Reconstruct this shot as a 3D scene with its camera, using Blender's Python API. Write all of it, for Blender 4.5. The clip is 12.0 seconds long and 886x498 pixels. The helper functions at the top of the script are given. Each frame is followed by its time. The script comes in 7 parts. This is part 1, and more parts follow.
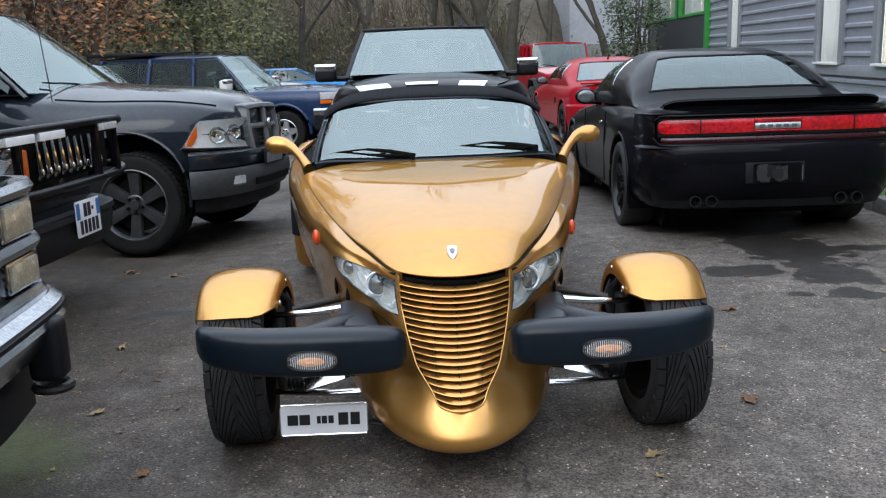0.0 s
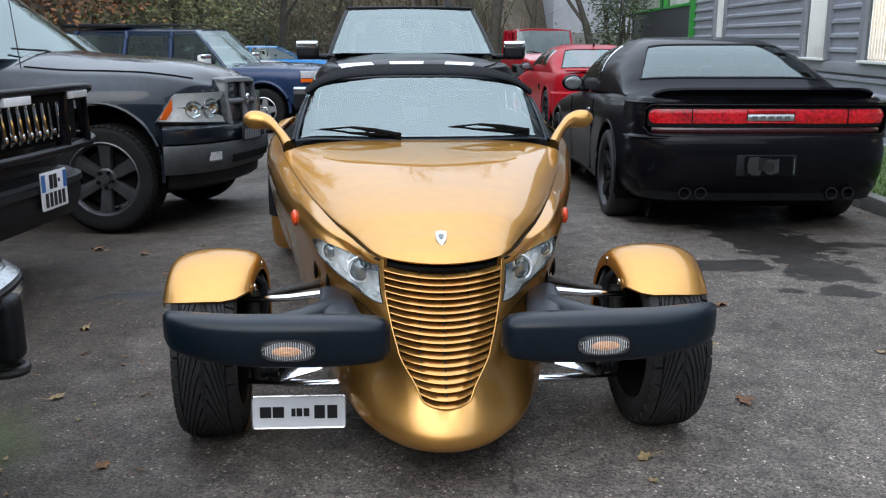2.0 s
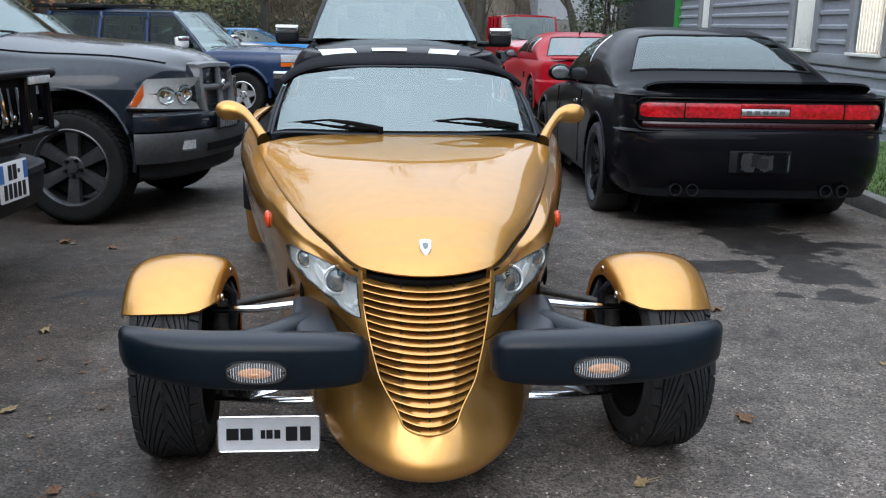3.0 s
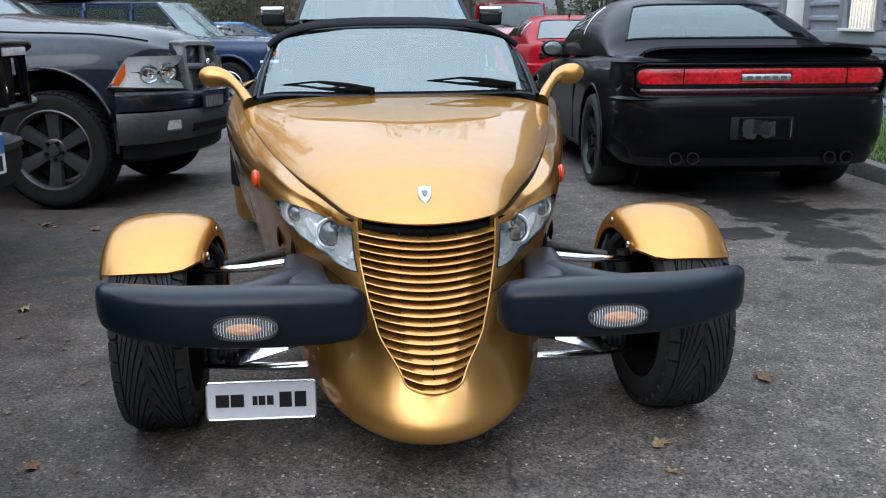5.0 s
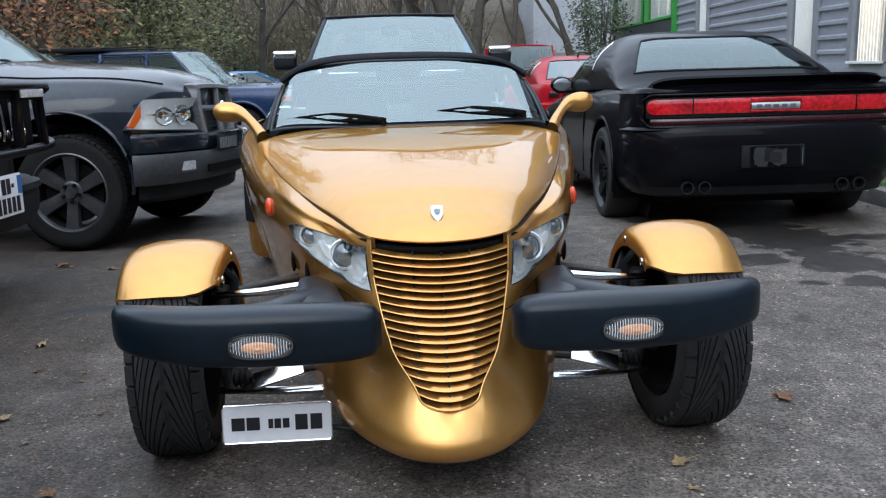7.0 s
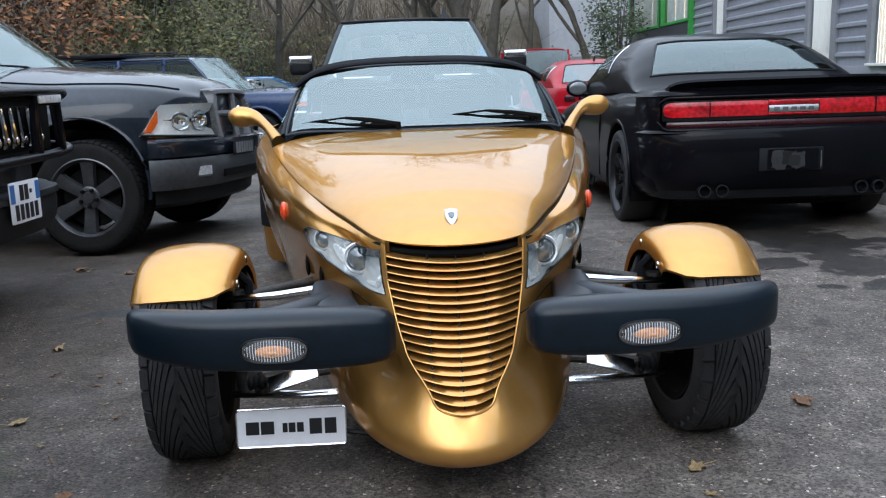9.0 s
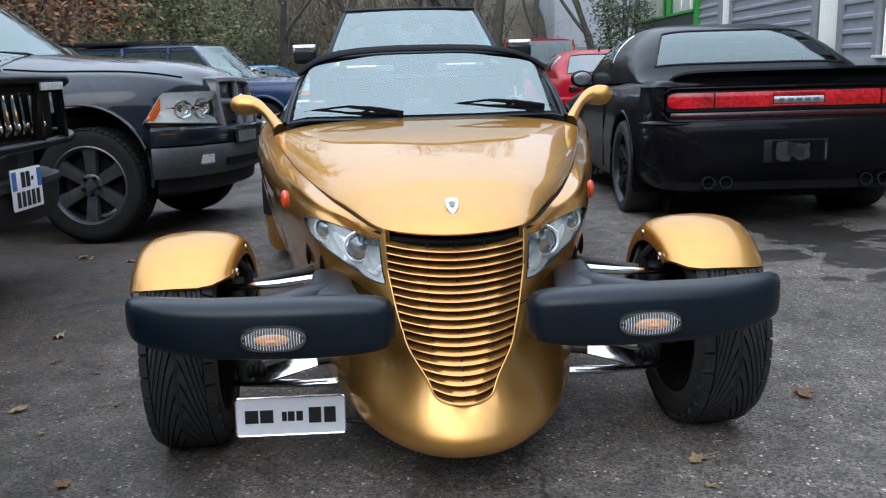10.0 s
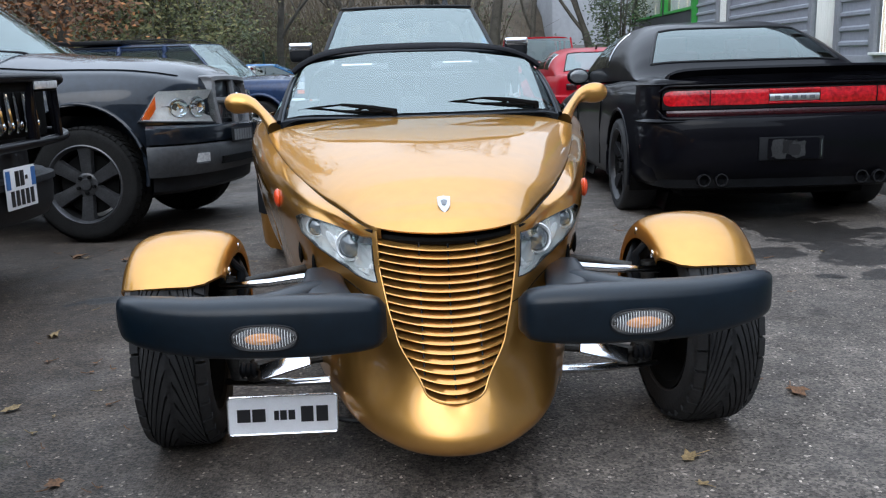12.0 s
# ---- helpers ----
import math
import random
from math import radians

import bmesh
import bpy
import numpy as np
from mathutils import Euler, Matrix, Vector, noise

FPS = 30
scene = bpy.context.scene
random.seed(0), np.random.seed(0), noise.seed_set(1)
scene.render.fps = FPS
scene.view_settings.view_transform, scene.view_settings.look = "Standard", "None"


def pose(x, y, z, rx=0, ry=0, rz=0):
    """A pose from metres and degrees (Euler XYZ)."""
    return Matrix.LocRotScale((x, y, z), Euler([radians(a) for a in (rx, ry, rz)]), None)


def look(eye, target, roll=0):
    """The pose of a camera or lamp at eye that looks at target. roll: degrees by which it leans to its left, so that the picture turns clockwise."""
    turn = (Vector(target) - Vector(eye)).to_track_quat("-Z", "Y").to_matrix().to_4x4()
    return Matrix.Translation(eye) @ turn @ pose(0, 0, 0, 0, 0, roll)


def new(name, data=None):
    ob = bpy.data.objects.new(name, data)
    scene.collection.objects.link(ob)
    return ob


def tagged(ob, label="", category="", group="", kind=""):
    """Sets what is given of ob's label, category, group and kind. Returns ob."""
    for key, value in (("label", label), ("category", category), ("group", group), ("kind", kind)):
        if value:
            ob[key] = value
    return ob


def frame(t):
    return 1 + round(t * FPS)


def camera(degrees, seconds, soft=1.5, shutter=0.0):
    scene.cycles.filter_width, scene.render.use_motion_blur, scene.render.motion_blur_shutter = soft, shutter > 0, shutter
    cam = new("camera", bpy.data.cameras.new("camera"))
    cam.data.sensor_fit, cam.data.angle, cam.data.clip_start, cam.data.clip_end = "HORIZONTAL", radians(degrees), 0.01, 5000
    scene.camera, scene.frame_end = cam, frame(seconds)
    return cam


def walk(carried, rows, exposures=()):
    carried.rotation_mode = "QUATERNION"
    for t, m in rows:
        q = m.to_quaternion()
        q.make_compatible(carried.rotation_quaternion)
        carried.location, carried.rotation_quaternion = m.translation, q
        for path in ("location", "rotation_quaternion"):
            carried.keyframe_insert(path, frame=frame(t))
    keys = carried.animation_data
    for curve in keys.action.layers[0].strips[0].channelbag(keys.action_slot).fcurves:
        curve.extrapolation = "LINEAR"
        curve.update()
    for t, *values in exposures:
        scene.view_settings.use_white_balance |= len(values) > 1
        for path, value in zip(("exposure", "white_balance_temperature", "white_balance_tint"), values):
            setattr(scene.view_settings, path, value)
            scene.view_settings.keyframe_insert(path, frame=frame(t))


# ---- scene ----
cam = camera(52.9, 12.0, soft=1.2)
PATH = [
    (0, (-0.131, -3.193, 1.392), (-0.065, -1.24, 0.965), -1.9),
    (0.5, (-0.129, -3.097, 1.38), (-0.058, -1.143, 0.956), -1.7),
    (1, (-0.115, -3.072, 1.357), (-0.029, -1.121, 0.924), -0.7),
    (1.5, (-0.131, -3.041, 1.355), (-0.033, -1.092, 0.917), 0.0),
    (2, (-0.163, -3.008, 1.353), (-0.044, -1.065, 0.893), 0.1),
    (2.5, (-0.18, -2.947, 1.371), (-0.026, -1.013, 0.885), 0.4),
    (2.7, (-0.17, -2.874, 1.372), (-0.006, -0.943, 0.88), 0.9),
    (4.3, (-0.141, -2.571, 1.281), (0.015, -0.639, 0.791), 1.1),
    (4.5, (-0.134, -2.576, 1.248), (0.01, -0.648, 0.736), 1.4),
    (5, (-0.171, -2.633, 1.202), (0.008, -0.705, 0.701), -0.2),
    (5.5, (-0.179, -2.654, 1.143), (-0.023, -0.705, 0.724), -0.2),
    (6, (-0.181, -2.672, 1.13), (-0.024, -0.718, 0.732), -0.4),
    (6.5, (-0.176, -2.658, 1.129), (-0.019, -0.704, 0.728), -1.0),
    (7, (-0.172, -2.655, 1.134), (-0.021, -0.702, 0.731), -1.5),
    (9, (-0.166, -2.646, 1.129), (-0.051, -0.688, 0.737), -1.8),
    (9.5, (-0.162, -2.638, 1.126), (-0.054, -0.682, 0.723), -1.6),
    (10, (-0.157, -2.636, 1.124), (-0.051, -0.682, 0.711), -1.5),
    (10.5, (-0.159, -2.63, 1.12), (-0.048, -0.678, 0.702), -1.5),
    (11, (-0.153, -2.626, 1.12), (-0.037, -0.675, 0.696), -1.5),
    (11.5, (-0.145, -2.629, 1.12), (-0.034, -0.677, 0.699), -1.4),
    (12, (-0.139, -2.633, 1.123), (-0.03, -0.68, 0.706), -1.6),
]
walk(cam, [(t, look(eye, target, roll)) for t, eye, target, roll in PATH],
     exposures=[(0, 0, 6500, 10), (2.7, 0, 6500, 10), (5, 0.03, 6270, 10), (10, 0.04, 6270, 10), (12, 0.04, 6340, 10)])

# ---- world and light: overcast late afternoon ----
world = bpy.data.worlds.new("overcast_sky")
scene.world = world
world.use_nodes = True
wn = world.node_tree
bg = wn.nodes["Background"]
sky = wn.nodes.new("ShaderNodeTexSky")
sky.sky_type = "NISHITA"
sky.sun_disc = False
SUN_EL, SUN_AZ = radians(42), radians(200)
sky.sun_elevation, sky.sun_rotation = SUN_EL, SUN_AZ
sky.air_density, sky.dust_density, sky.ozone_density = 1.0, 2.0, 1.0
pale = wn.nodes.new("ShaderNodeHueSaturation")
pale.inputs["Saturation"].default_value = 0.35
pale.inputs["Value"].default_value = 0.10
wn.links.new(sky.outputs[0], pale.inputs["Color"])
# cloud cover: three times as bright overhead as at the horizon
wc, wsep, wr = wn.nodes.new("ShaderNodeTexCoord"), wn.nodes.new("ShaderNodeSeparateXYZ"), wn.nodes.new("ShaderNodeMapRange")
wn.links.new(wc.outputs["Generated"], wsep.inputs[0])
wn.links.new(wsep.outputs["Z"], wr.inputs["Value"])
wr.inputs["To Min"].default_value, wr.inputs["To Max"].default_value = 0.40, 1.0
cloud = wn.nodes.new("ShaderNodeVectorMath")
cloud.operation = "SCALE"
cloud.inputs[0].default_value = (0.865, 0.99, 1.165)
wn.links.new(wr.outputs[0], cloud.inputs["Scale"])
wmix = wn.nodes.new("ShaderNodeMix")
wmix.data_type = "RGBA"
wmix.inputs["Factor"].default_value = 0.85
wn.links.new(pale.outputs[0], wmix.inputs["A"])
wn.links.new(cloud.outputs[0], wmix.inputs["B"])
wn.links.new(wmix.outputs["Result"], bg.inputs["Color"])
bg.inputs["Strength"].default_value = 2.7
sun = new("sun", bpy.data.lights.new("sun", "SUN"))
sun.data.energy, sun.data.angle, sun.data.color = 0.7, radians(40), (1.0, 0.97, 0.93)
sun.matrix_basis = look((0, 0, 30), (math.sin(SUN_AZ) * -20, math.cos(SUN_AZ) * -20, 30 - 20 * math.tan(SUN_EL)))
scene.view_settings.exposure = 0.0


# ---- materials ----
def mat(name, base, rough=0.5, metal=0.0, vary=0.0, scale=8.0, bump=0.0, bump_scale=60.0, coat=0.0, emit=None, spec=0.5, second=None):
    """A principled surface, with its colour varied at two scales and fine relief."""
    m = bpy.data.materials.new(name)
    m.use_nodes = True
    nt = m.node_tree
    b = nt.nodes["Principled BSDF"]
    b.inputs["Base Color"].default_value = (*base, 1)
    b.inputs["Roughness"].default_value = rough
    b.inputs["Metallic"].default_value = metal
    b.inputs["Coat Weight"].default_value = coat
    b.inputs["Coat Roughness"].default_value = 0.04
    b.inputs["Specular IOR Level"].default_value = spec
    if emit:
        b.inputs["Emission Color"].default_value = (*emit[:3], 1)
        b.inputs["Emission Strength"].default_value = emit[3]
    tc = nt.nodes.new("ShaderNodeTexCoord")
    if vary:
        n1, n2 = nt.nodes.new("ShaderNodeTexNoise"), nt.nodes.new("ShaderNodeTexNoise")
        n1.inputs["Scale"].default_value, n2.inputs["Scale"].default_value = scale, scale * 9
        n1.inputs["Detail"].default_value = 6
        for n in (n1, n2):
            nt.links.new(tc.outputs["Object"], n.inputs["Vector"])
        mx = nt.nodes.new("ShaderNodeMath")
        mx.operation = "ADD"
        nt.links.new(n1.outputs["Fac"], mx.inputs[0])
        nt.links.new(n2.outputs["Fac"], mx.inputs[1])
        ramp = nt.nodes.new("ShaderNodeMapRange")
        ramp.inputs["From Min"].default_value, ramp.inputs["From Max"].default_value = 0.7, 1.3
        nt.links.new(mx.outputs[0], ramp.inputs["Value"])
        mix = nt.nodes.new("ShaderNodeMix")
        mix.data_type = "RGBA"
        lo = second or tuple(c * (1 - vary) for c in base)
        hi = base if second else tuple(min(1, c * (1 + vary)) for c in base)
        mix.inputs["A"].default_value, mix.inputs["B"].default_value = (*lo, 1), (*hi, 1)
        nt.links.new(ramp.outputs[0], mix.inputs["Factor"])
        nt.links.new(mix.outputs["Result"], b.inputs["Base Color"])
        rr = nt.nodes.new("ShaderNodeMapRange")
        rr.inputs["To Min"].default_value, rr.inputs["To Max"].default_value = max(0.02, rough - 0.12 * vary), min(1, rough + 0.25 * vary)
        nt.links.new(n1.outputs["Fac"], rr.inputs["Value"])
        nt.links.new(rr.outputs[0], b.inputs["Roughness"])
    if bump:
        nb = nt.nodes.new("ShaderNodeTexNoise")
        nb.inputs["Scale"].default_value, nb.inputs["Detail"].default_value = bump_scale, 4
        nt.links.new(tc.outputs["Object"], nb.inputs["Vector"])
        bp = nt.nodes.new("ShaderNodeBump")
        bp.inputs["Strength"].default_value, bp.inputs["Distance"].default_value = bump, 0.01
        nt.links.new(nb.outputs["Fac"], bp.inputs["Height"])
        nt.links.new(bp.outputs[0], b.inputs["Normal"])
    return m


def paint(name, base, metal, rough, dirt=0.08, flake=0.12):
    """Car paint: a base with fine metal flake and light dirt under a clear coat."""
    m = mat(name, base, rough, metal, vary=dirt, scale=2.5, coat=1.0)
    nt = m.node_tree
    b = nt.nodes["Principled BSDF"]
    vor = nt.nodes.new("ShaderNodeTexVoronoi")
    vor.inputs["Scale"].default_value = 900
    tc = nt.nodes.new("ShaderNodeTexCoord")
    nt.links.new(tc.outputs["Object"], vor.inputs["Vector"])
    bp = nt.nodes.new("ShaderNodeBump")
    b.inputs["Specular IOR Level"].default_value = 0.5 if metal > 0.3 else 0.1
    b.inputs["Coat IOR"].default_value = 1.45 if metal > 0.3 else 1.34
    bp.inputs["Strength"].default_value, bp.inputs["Distance"].default_value = flake, 0.001
    nt.links.new(vor.outputs["Distance"], bp.inputs["Height"])
    nt.links.new(bp.outputs[0], b.inputs["Normal"])
    return m


def glass(name, tint, ior=1.9):
    """A single pane: what lies behind shows tinted, gloss by Fresnel."""
    m = bpy.data.materials.new(name)
    m.use_nodes = True
    nt = m.node_tree
    nt.nodes.remove(nt.nodes["Principled BSDF"])
    out = nt.nodes["Material Output"]
    tr, gl, fr, mx = (nt.nodes.new("ShaderNode" + k) for k in ("BsdfTransparent", "BsdfGlossy", "Fresnel", "MixShader"))
    tr.inputs["Color"].default_value = (*tint, 1)
    gl.inputs["Roughness"].default_value = 0.02
    gl.inputs["Color"].default_value = (0.86, 0.985, 0.975, 1)
    fr.inputs["IOR"].default_value = ior
    nt.links.new(fr.outputs[0], mx.inputs[0])
    nt.links.new(tr.outputs[0], mx.inputs[1])
    nt.links.new(gl.outputs[0], mx.inputs[2])
    nt.links.new(mx.outputs[0], out.inputs["Surface"])
    return m


GOLD = paint("gold_paint", (0.63, 0.325, 0.085), 0.90, 0.35, dirt=0.05)
GOLD.node_tree.nodes["Principled BSDF"].inputs["Coat Weight"].default_value = 0.95
GOLD.node_tree.nodes["Principled BSDF"].inputs["Coat Roughness"].default_value = 0.015
GOLD.node_tree.nodes["Principled BSDF"].inputs["Specular Tint"].default_value = (0.85, 0.62, 0.36, 1)
BLACKPAINT = paint("black_paint", (0.004, 0.004, 0.006), 0.0, 0.35, dirt=0.2, flake=0.01)
BLACKPAINT.node_tree.nodes["Principled BSDF"].inputs["Coat Weight"].default_value = 0.38
BLACKPAINT.node_tree.nodes["Principled BSDF"].inputs["Specular IOR Level"].default_value = 0.05
JEEPBLACK = paint("worn_black_paint", (0.012, 0.012, 0.014), 0.0, 0.4, dirt=0.4, flake=0.02)
JEEPBLACK.node_tree.nodes["Principled BSDF"].inputs["Coat Weight"].default_value = 0.7
RAMGREY = paint("dark_grey_paint", (0.010, 0.0145, 0.022), 0.1, 0.35, dirt=0.3, flake=0.03)
RAMGREY.node_tree.nodes["Principled BSDF"].inputs["Coat Weight"].default_value = 1.0
RAMGREY.node_tree.nodes["Principled BSDF"].inputs["Coat IOR"].default_value = 1.42
BLUEPAINT = paint("blue_paint", (0.018, 0.036, 0.088), 0.2, 0.35, dirt=0.2, flake=0.05)
REDPAINT = paint("red_paint", (0.36, 0.007, 0.016), 0.0, 0.35, dirt=0.1, flake=0.02)
REDPAINT.node_tree.nodes["Principled BSDF"].inputs["Coat Weight"].default_value = 0.35
CYANPAINT = paint("light_blue_paint", (0.02, 0.22, 0.55), 0.0, 0.35, dirt=0.1, flake=0.02)
WHITEPAINT = paint("white_paint", (0.7, 0.7, 0.7), 0.0, 0.4, dirt=0.1, flake=0.02)
GRILLEGREY = mat("grille_grey_plastic", (0.15, 0.152, 0.158), 0.4, vary=0.2, scale=5)
GREYPLASTIC = mat("dusty_grey_plastic", (0.040, 0.043, 0.047), 0.5, vary=0.3, scale=4, bump=0.05)
BLACKPLASTIC = mat("black_plastic", (0.009, 0.010, 0.012), 0.45, spec=0.22, vary=0.3, scale=6, bump=0.08, bump_scale=300)
BUMPERBLACK = mat("bumper_black", (0.003, 0.008, 0.014), 0.33, spec=0.36, vary=0.25, scale=5, bump=0.06, bump_scale=400)
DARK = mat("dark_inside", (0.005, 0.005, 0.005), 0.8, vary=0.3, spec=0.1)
FABRIC = mat("black_canvas", (0.007, 0.007, 0.009), 0.85, spec=0.12, vary=0.3, scale=20, bump=0.3, bump_scale=500)
LEATHER = mat("dark_seat_leather", (0.02, 0.02, 0.022), 0.5, vary=0.3)
REDSEAT = mat("red_seat_leather", (0.12, 0.025, 0.02), 0.5, vary=0.2)
RUBBER = mat("tyre_rubber", (0.020, 0.020, 0.021), 0.75, vary=0.4, scale=10, bump=0.15, bump_scale=120)
DUSTYRUBBER = mat("dusty_tyre_rubber", (0.012, 0.0118, 0.0115), 0.8, spec=0.15, vary=0.4, scale=10, bump=0.15, bump_scale=120)
CHROME = mat("chrome", (0.75, 0.76, 0.78), 0.12, 1.0, vary=0.08, scale=12)
DULLCHROME = mat("dull_chrome", (0.40, 0.415, 0.435), 0.18, 1.0, vary=0.2, scale=9, bump=0.02)
ALLOY = mat("grey_alloy", (0.075, 0.076, 0.08), 0.32, 0.6, vary=0.3, scale=10)
DARKALLOY = mat("black_alloy", (0.018, 0.018, 0.02), 0.35, 0.3, vary=0.3, scale=10)
SILVERALLOY = mat("silver_alloy", (0.55, 0.56, 0.57), 0.3, 0.8, vary=0.15, scale=10)
STEEL = mat("suspension_steel", (0.045, 0.043, 0.04), 0.5, 0.5, vary=0.5, scale=14, bump=0.1)
LAMPCHROME = mat("lamp_reflector", (0.95, 0.96, 0.97), 0.25, 0.0, vary=0.1, scale=30)
LAMPFACET = mat("faceted_reflector", (0.92, 0.93, 0.94), 0.2, 0.35, vary=0.6, scale=7, second=(0.48, 0.49, 0.51))
LAMPWISP = mat("curved_reflector", (0.96, 0.97, 0.98), 0.2, 0.12, vary=0.6, scale=7, second=(0.78, 0.80, 0.82))
LAMPMIRROR = mat("polished_reflector", (0.94, 0.945, 0.95), 0.16, 0.55, vary=0.08, scale=30)
PROJGLASS = mat("projector_glass", (0.30, 0.32, 0.34), 0.06, 0.45, vary=0.5, scale=26, coat=1.0, second=(0.12, 0.13, 0.14))
LAMPGREY = mat("lamp_lens_grey", (0.16, 0.17, 0.18), 0.08, 0.3, vary=0.2, scale=20, coat=1.0)
YELLOWLENS = mat("yellowed_lens", (0.42, 0.38, 0.28), 0.25, vary=0.25, scale=14, bump=0.1, coat=0.7)
AMBERGLOW = mat("amber_in_clear_lens", (0.82, 0.38, 0.15), 0.25, vary=0.3, scale=20, coat=0.5)
AMBER = mat("amber_lens", (0.75, 0.13, 0.01), 0.2, vary=0.1, scale=30, coat=0.8)
ORANGE = mat("orange_reflector", (0.75, 0.07, 0.015), 0.25, vary=0.1, scale=60, bump=0.2, bump_scale=500, coat=0.6)
REDLENS = mat("red_lens", (0.52, 0.005, 0.013), 0.22, vary=0.6, scale=5, coat=0.6)
DARKRED = mat("dark_red_lens", (0.035, 0.003, 0.006), 0.25, vary=0.25, scale=16, coat=0.4)
PLATEWHITE = mat("plate_white", (0.86, 0.87, 0.90), 0.35, vary=0.05, scale=30)
PLATEBLUE = mat("plate_blue", (0.05, 0.16, 0.42), 0.4, vary=0.1, scale=30)
INK = mat("plate_ink", (0.01, 0.01, 0.012), 0.45, vary=0.1)
WHITEWARE = mat("white_ware", (0.78, 0.78, 0.76), 0.5, vary=0.06, scale=5)
WINDSCREEN = glass("windscreen_glass", (0.78, 0.86, 0.86), 2.75)
DARKGLASS = glass("tinted_glass", (0.10, 0.12, 0.12), 1.8)
CLEAR = glass("clear_lens", (0.97, 0.98, 0.98), 1.42)


# ---- mesh tools ----
def ground_z(x, y):
    """The yard falls a little away beyond the roadster and is level again further off."""
    f = min(1, max(0, (y - 2) / 7))
    g = min(1, max(0, (y - 2.2) / 1.6)) * min(1, max(0, (-1.0 - x) / 0.9))
    return -0.2 * f * f * (3 - 2 * f) - 0.04 * g * g * (3 - 2 * g)


def part(name, bm, material, parent=None, label="", sharp=38):
    """Links a bmesh as one mesh object under a thing or a part."""
    me = bpy.data.meshes.new(name)
    if sharp:
        bmesh.ops.recalc_face_normals(bm, faces=bm.faces)
    bm.to_mesh(me)
    bm.free()
    me.materials.append(material)
    me.polygons.foreach_set("use_smooth", [True] * len(me.polygons))
    if sharp:
        me.set_sharp_from_angle(angle=radians(sharp))
    ob = new(name, me)
    if parent is not None:
        ob.parent = parent
    if label:
        ob["label"] = label
    return ob


def thing(name, label, category, m=None, group="", kind=""):
    ob = tagged(new(name), label, category, group, kind)
    if m is not None:
        ob.matrix_basis = m
    return ob


def cr(pts, n, closed=False):
    """n points of a Catmull-Rom curve through pts."""
    p = [np.array(q, float) for q in pts]
    k = len(p)
    out = []
    for i in range(n):
        u = i / n * k if closed else i / (n - 1) * (k - 1)
        a = min(int(u), k - 1 if closed else k - 2)
        f = u - a
        if closed:
            q = [p[(a + j) % k] for j in (-1, 0, 1, 2)]
        else:
            q = [p[max(a - 1, 0)], p[a], p[a + 1], p[min(a + 2, k - 1)]]
            if a == 0:
                q[0] = 2 * p[0] - p[1]
            if a == k - 2:
                q[3] = 2 * p[-1] - p[-2]
        out.append(0.5 * (2 * q[1] + (q[2] - q[0]) * f + (2 * q[0] - 5 * q[1] + 4 * q[2] - q[3]) * f * f + (3 * q[1] - q[0] - 3 * q[2] + q[3]) * f ** 3))
    return out


def at(pts, u):
    """The point at parameter u (in control points) of a Catmull-Rom curve."""
    k = len(pts)
    p = [np.array(q, float) for q in pts]
    a = max(0, min(int(u), k - 2))
    f = u - a
    q0 = p[a - 1] if a > 0 else 2 * p[0] - p[1]
    q3 = p[a + 2] if a + 2 < k else 2 * p[-1] - p[-2]
    q1, q2 = p[a], p[a + 1]
    return 0.5 * (2 * q1 + (q2 - q0) * f + (2 * q0 - 5 * q1 + 4 * q2 - q3) * f * f + (3 * q1 - q0 - 3 * q2 + q3) * f ** 3)


def sheet(bm, rows, closed_u=False, closed_v=False, keep=None):
    """A grid of quads through rows of points. keep(i, j): whether a quad is made."""
    vs = [[bm.verts.new(p) for p in r] for r in rows]
    nu, nv = len(vs), len(vs[0])
    for i in range(nu if closed_u else nu - 1):
        for j in range(nv if closed_v else nv - 1):
            if keep is None or keep(i, j):
                q = (vs[i][j], vs[(i + 1) % nu][j], vs[(i + 1) % nu][(j + 1) % nv], vs[i][(j + 1) % nv])
                if len(set(q)) == 4:
                    bm.faces.new(q)
    return vs


def tube(bm, path, r, seg=8, closed=False, flat=1.0, cap=True):
    """A tube along a path; r a number or one a point; flat squeezes it in height."""
    P = [Vector(p) for p in path]
    n = len(P)
    rows = []
    for i, p in enumerate(P):
        a, b = (P[i - 1], P[(i + 1) % n]) if closed else (P[max(i - 1, 0)], P[min(i + 1, n - 1)])
        d = (b - a).normalized()
        up = Vector((0, 0, 1)) if abs(d.z) < 0.95 else Vector((0, 1, 0))
        s = d.cross(up).normalized()
        u = s.cross(d)
        rr = r[i] if isinstance(r, (list, tuple)) else r
        rows.append([p + s * math.cos(k * math.tau / seg) * rr + u * math.sin(k * math.tau / seg) * rr * flat for k in range(seg)])
    vs = sheet(bm, rows, closed_u=closed, closed_v=True)
    if cap and not closed:
        bm.faces.new(vs[0]), bm.faces.new(vs[-1])
    return bm


def box(bm, size, m=None, bevel=0.01, seg=2):
    """A bevelled box of that size about the origin of m."""
    t = bmesh.new()
    bmesh.ops.create_cube(t, size=1)
    for v in t.verts:
        v.co = Vector((v.co.x * size[0], v.co.y * size[1], v.co.z * size[2]))
    if bevel:
        bmesh.ops.bevel(t, geom=t.edges[:], offset=min(bevel, min(size) * 0.49), segments=seg, affect="EDGES", profile=0.6)
    join(bm, t, m)
    return bm


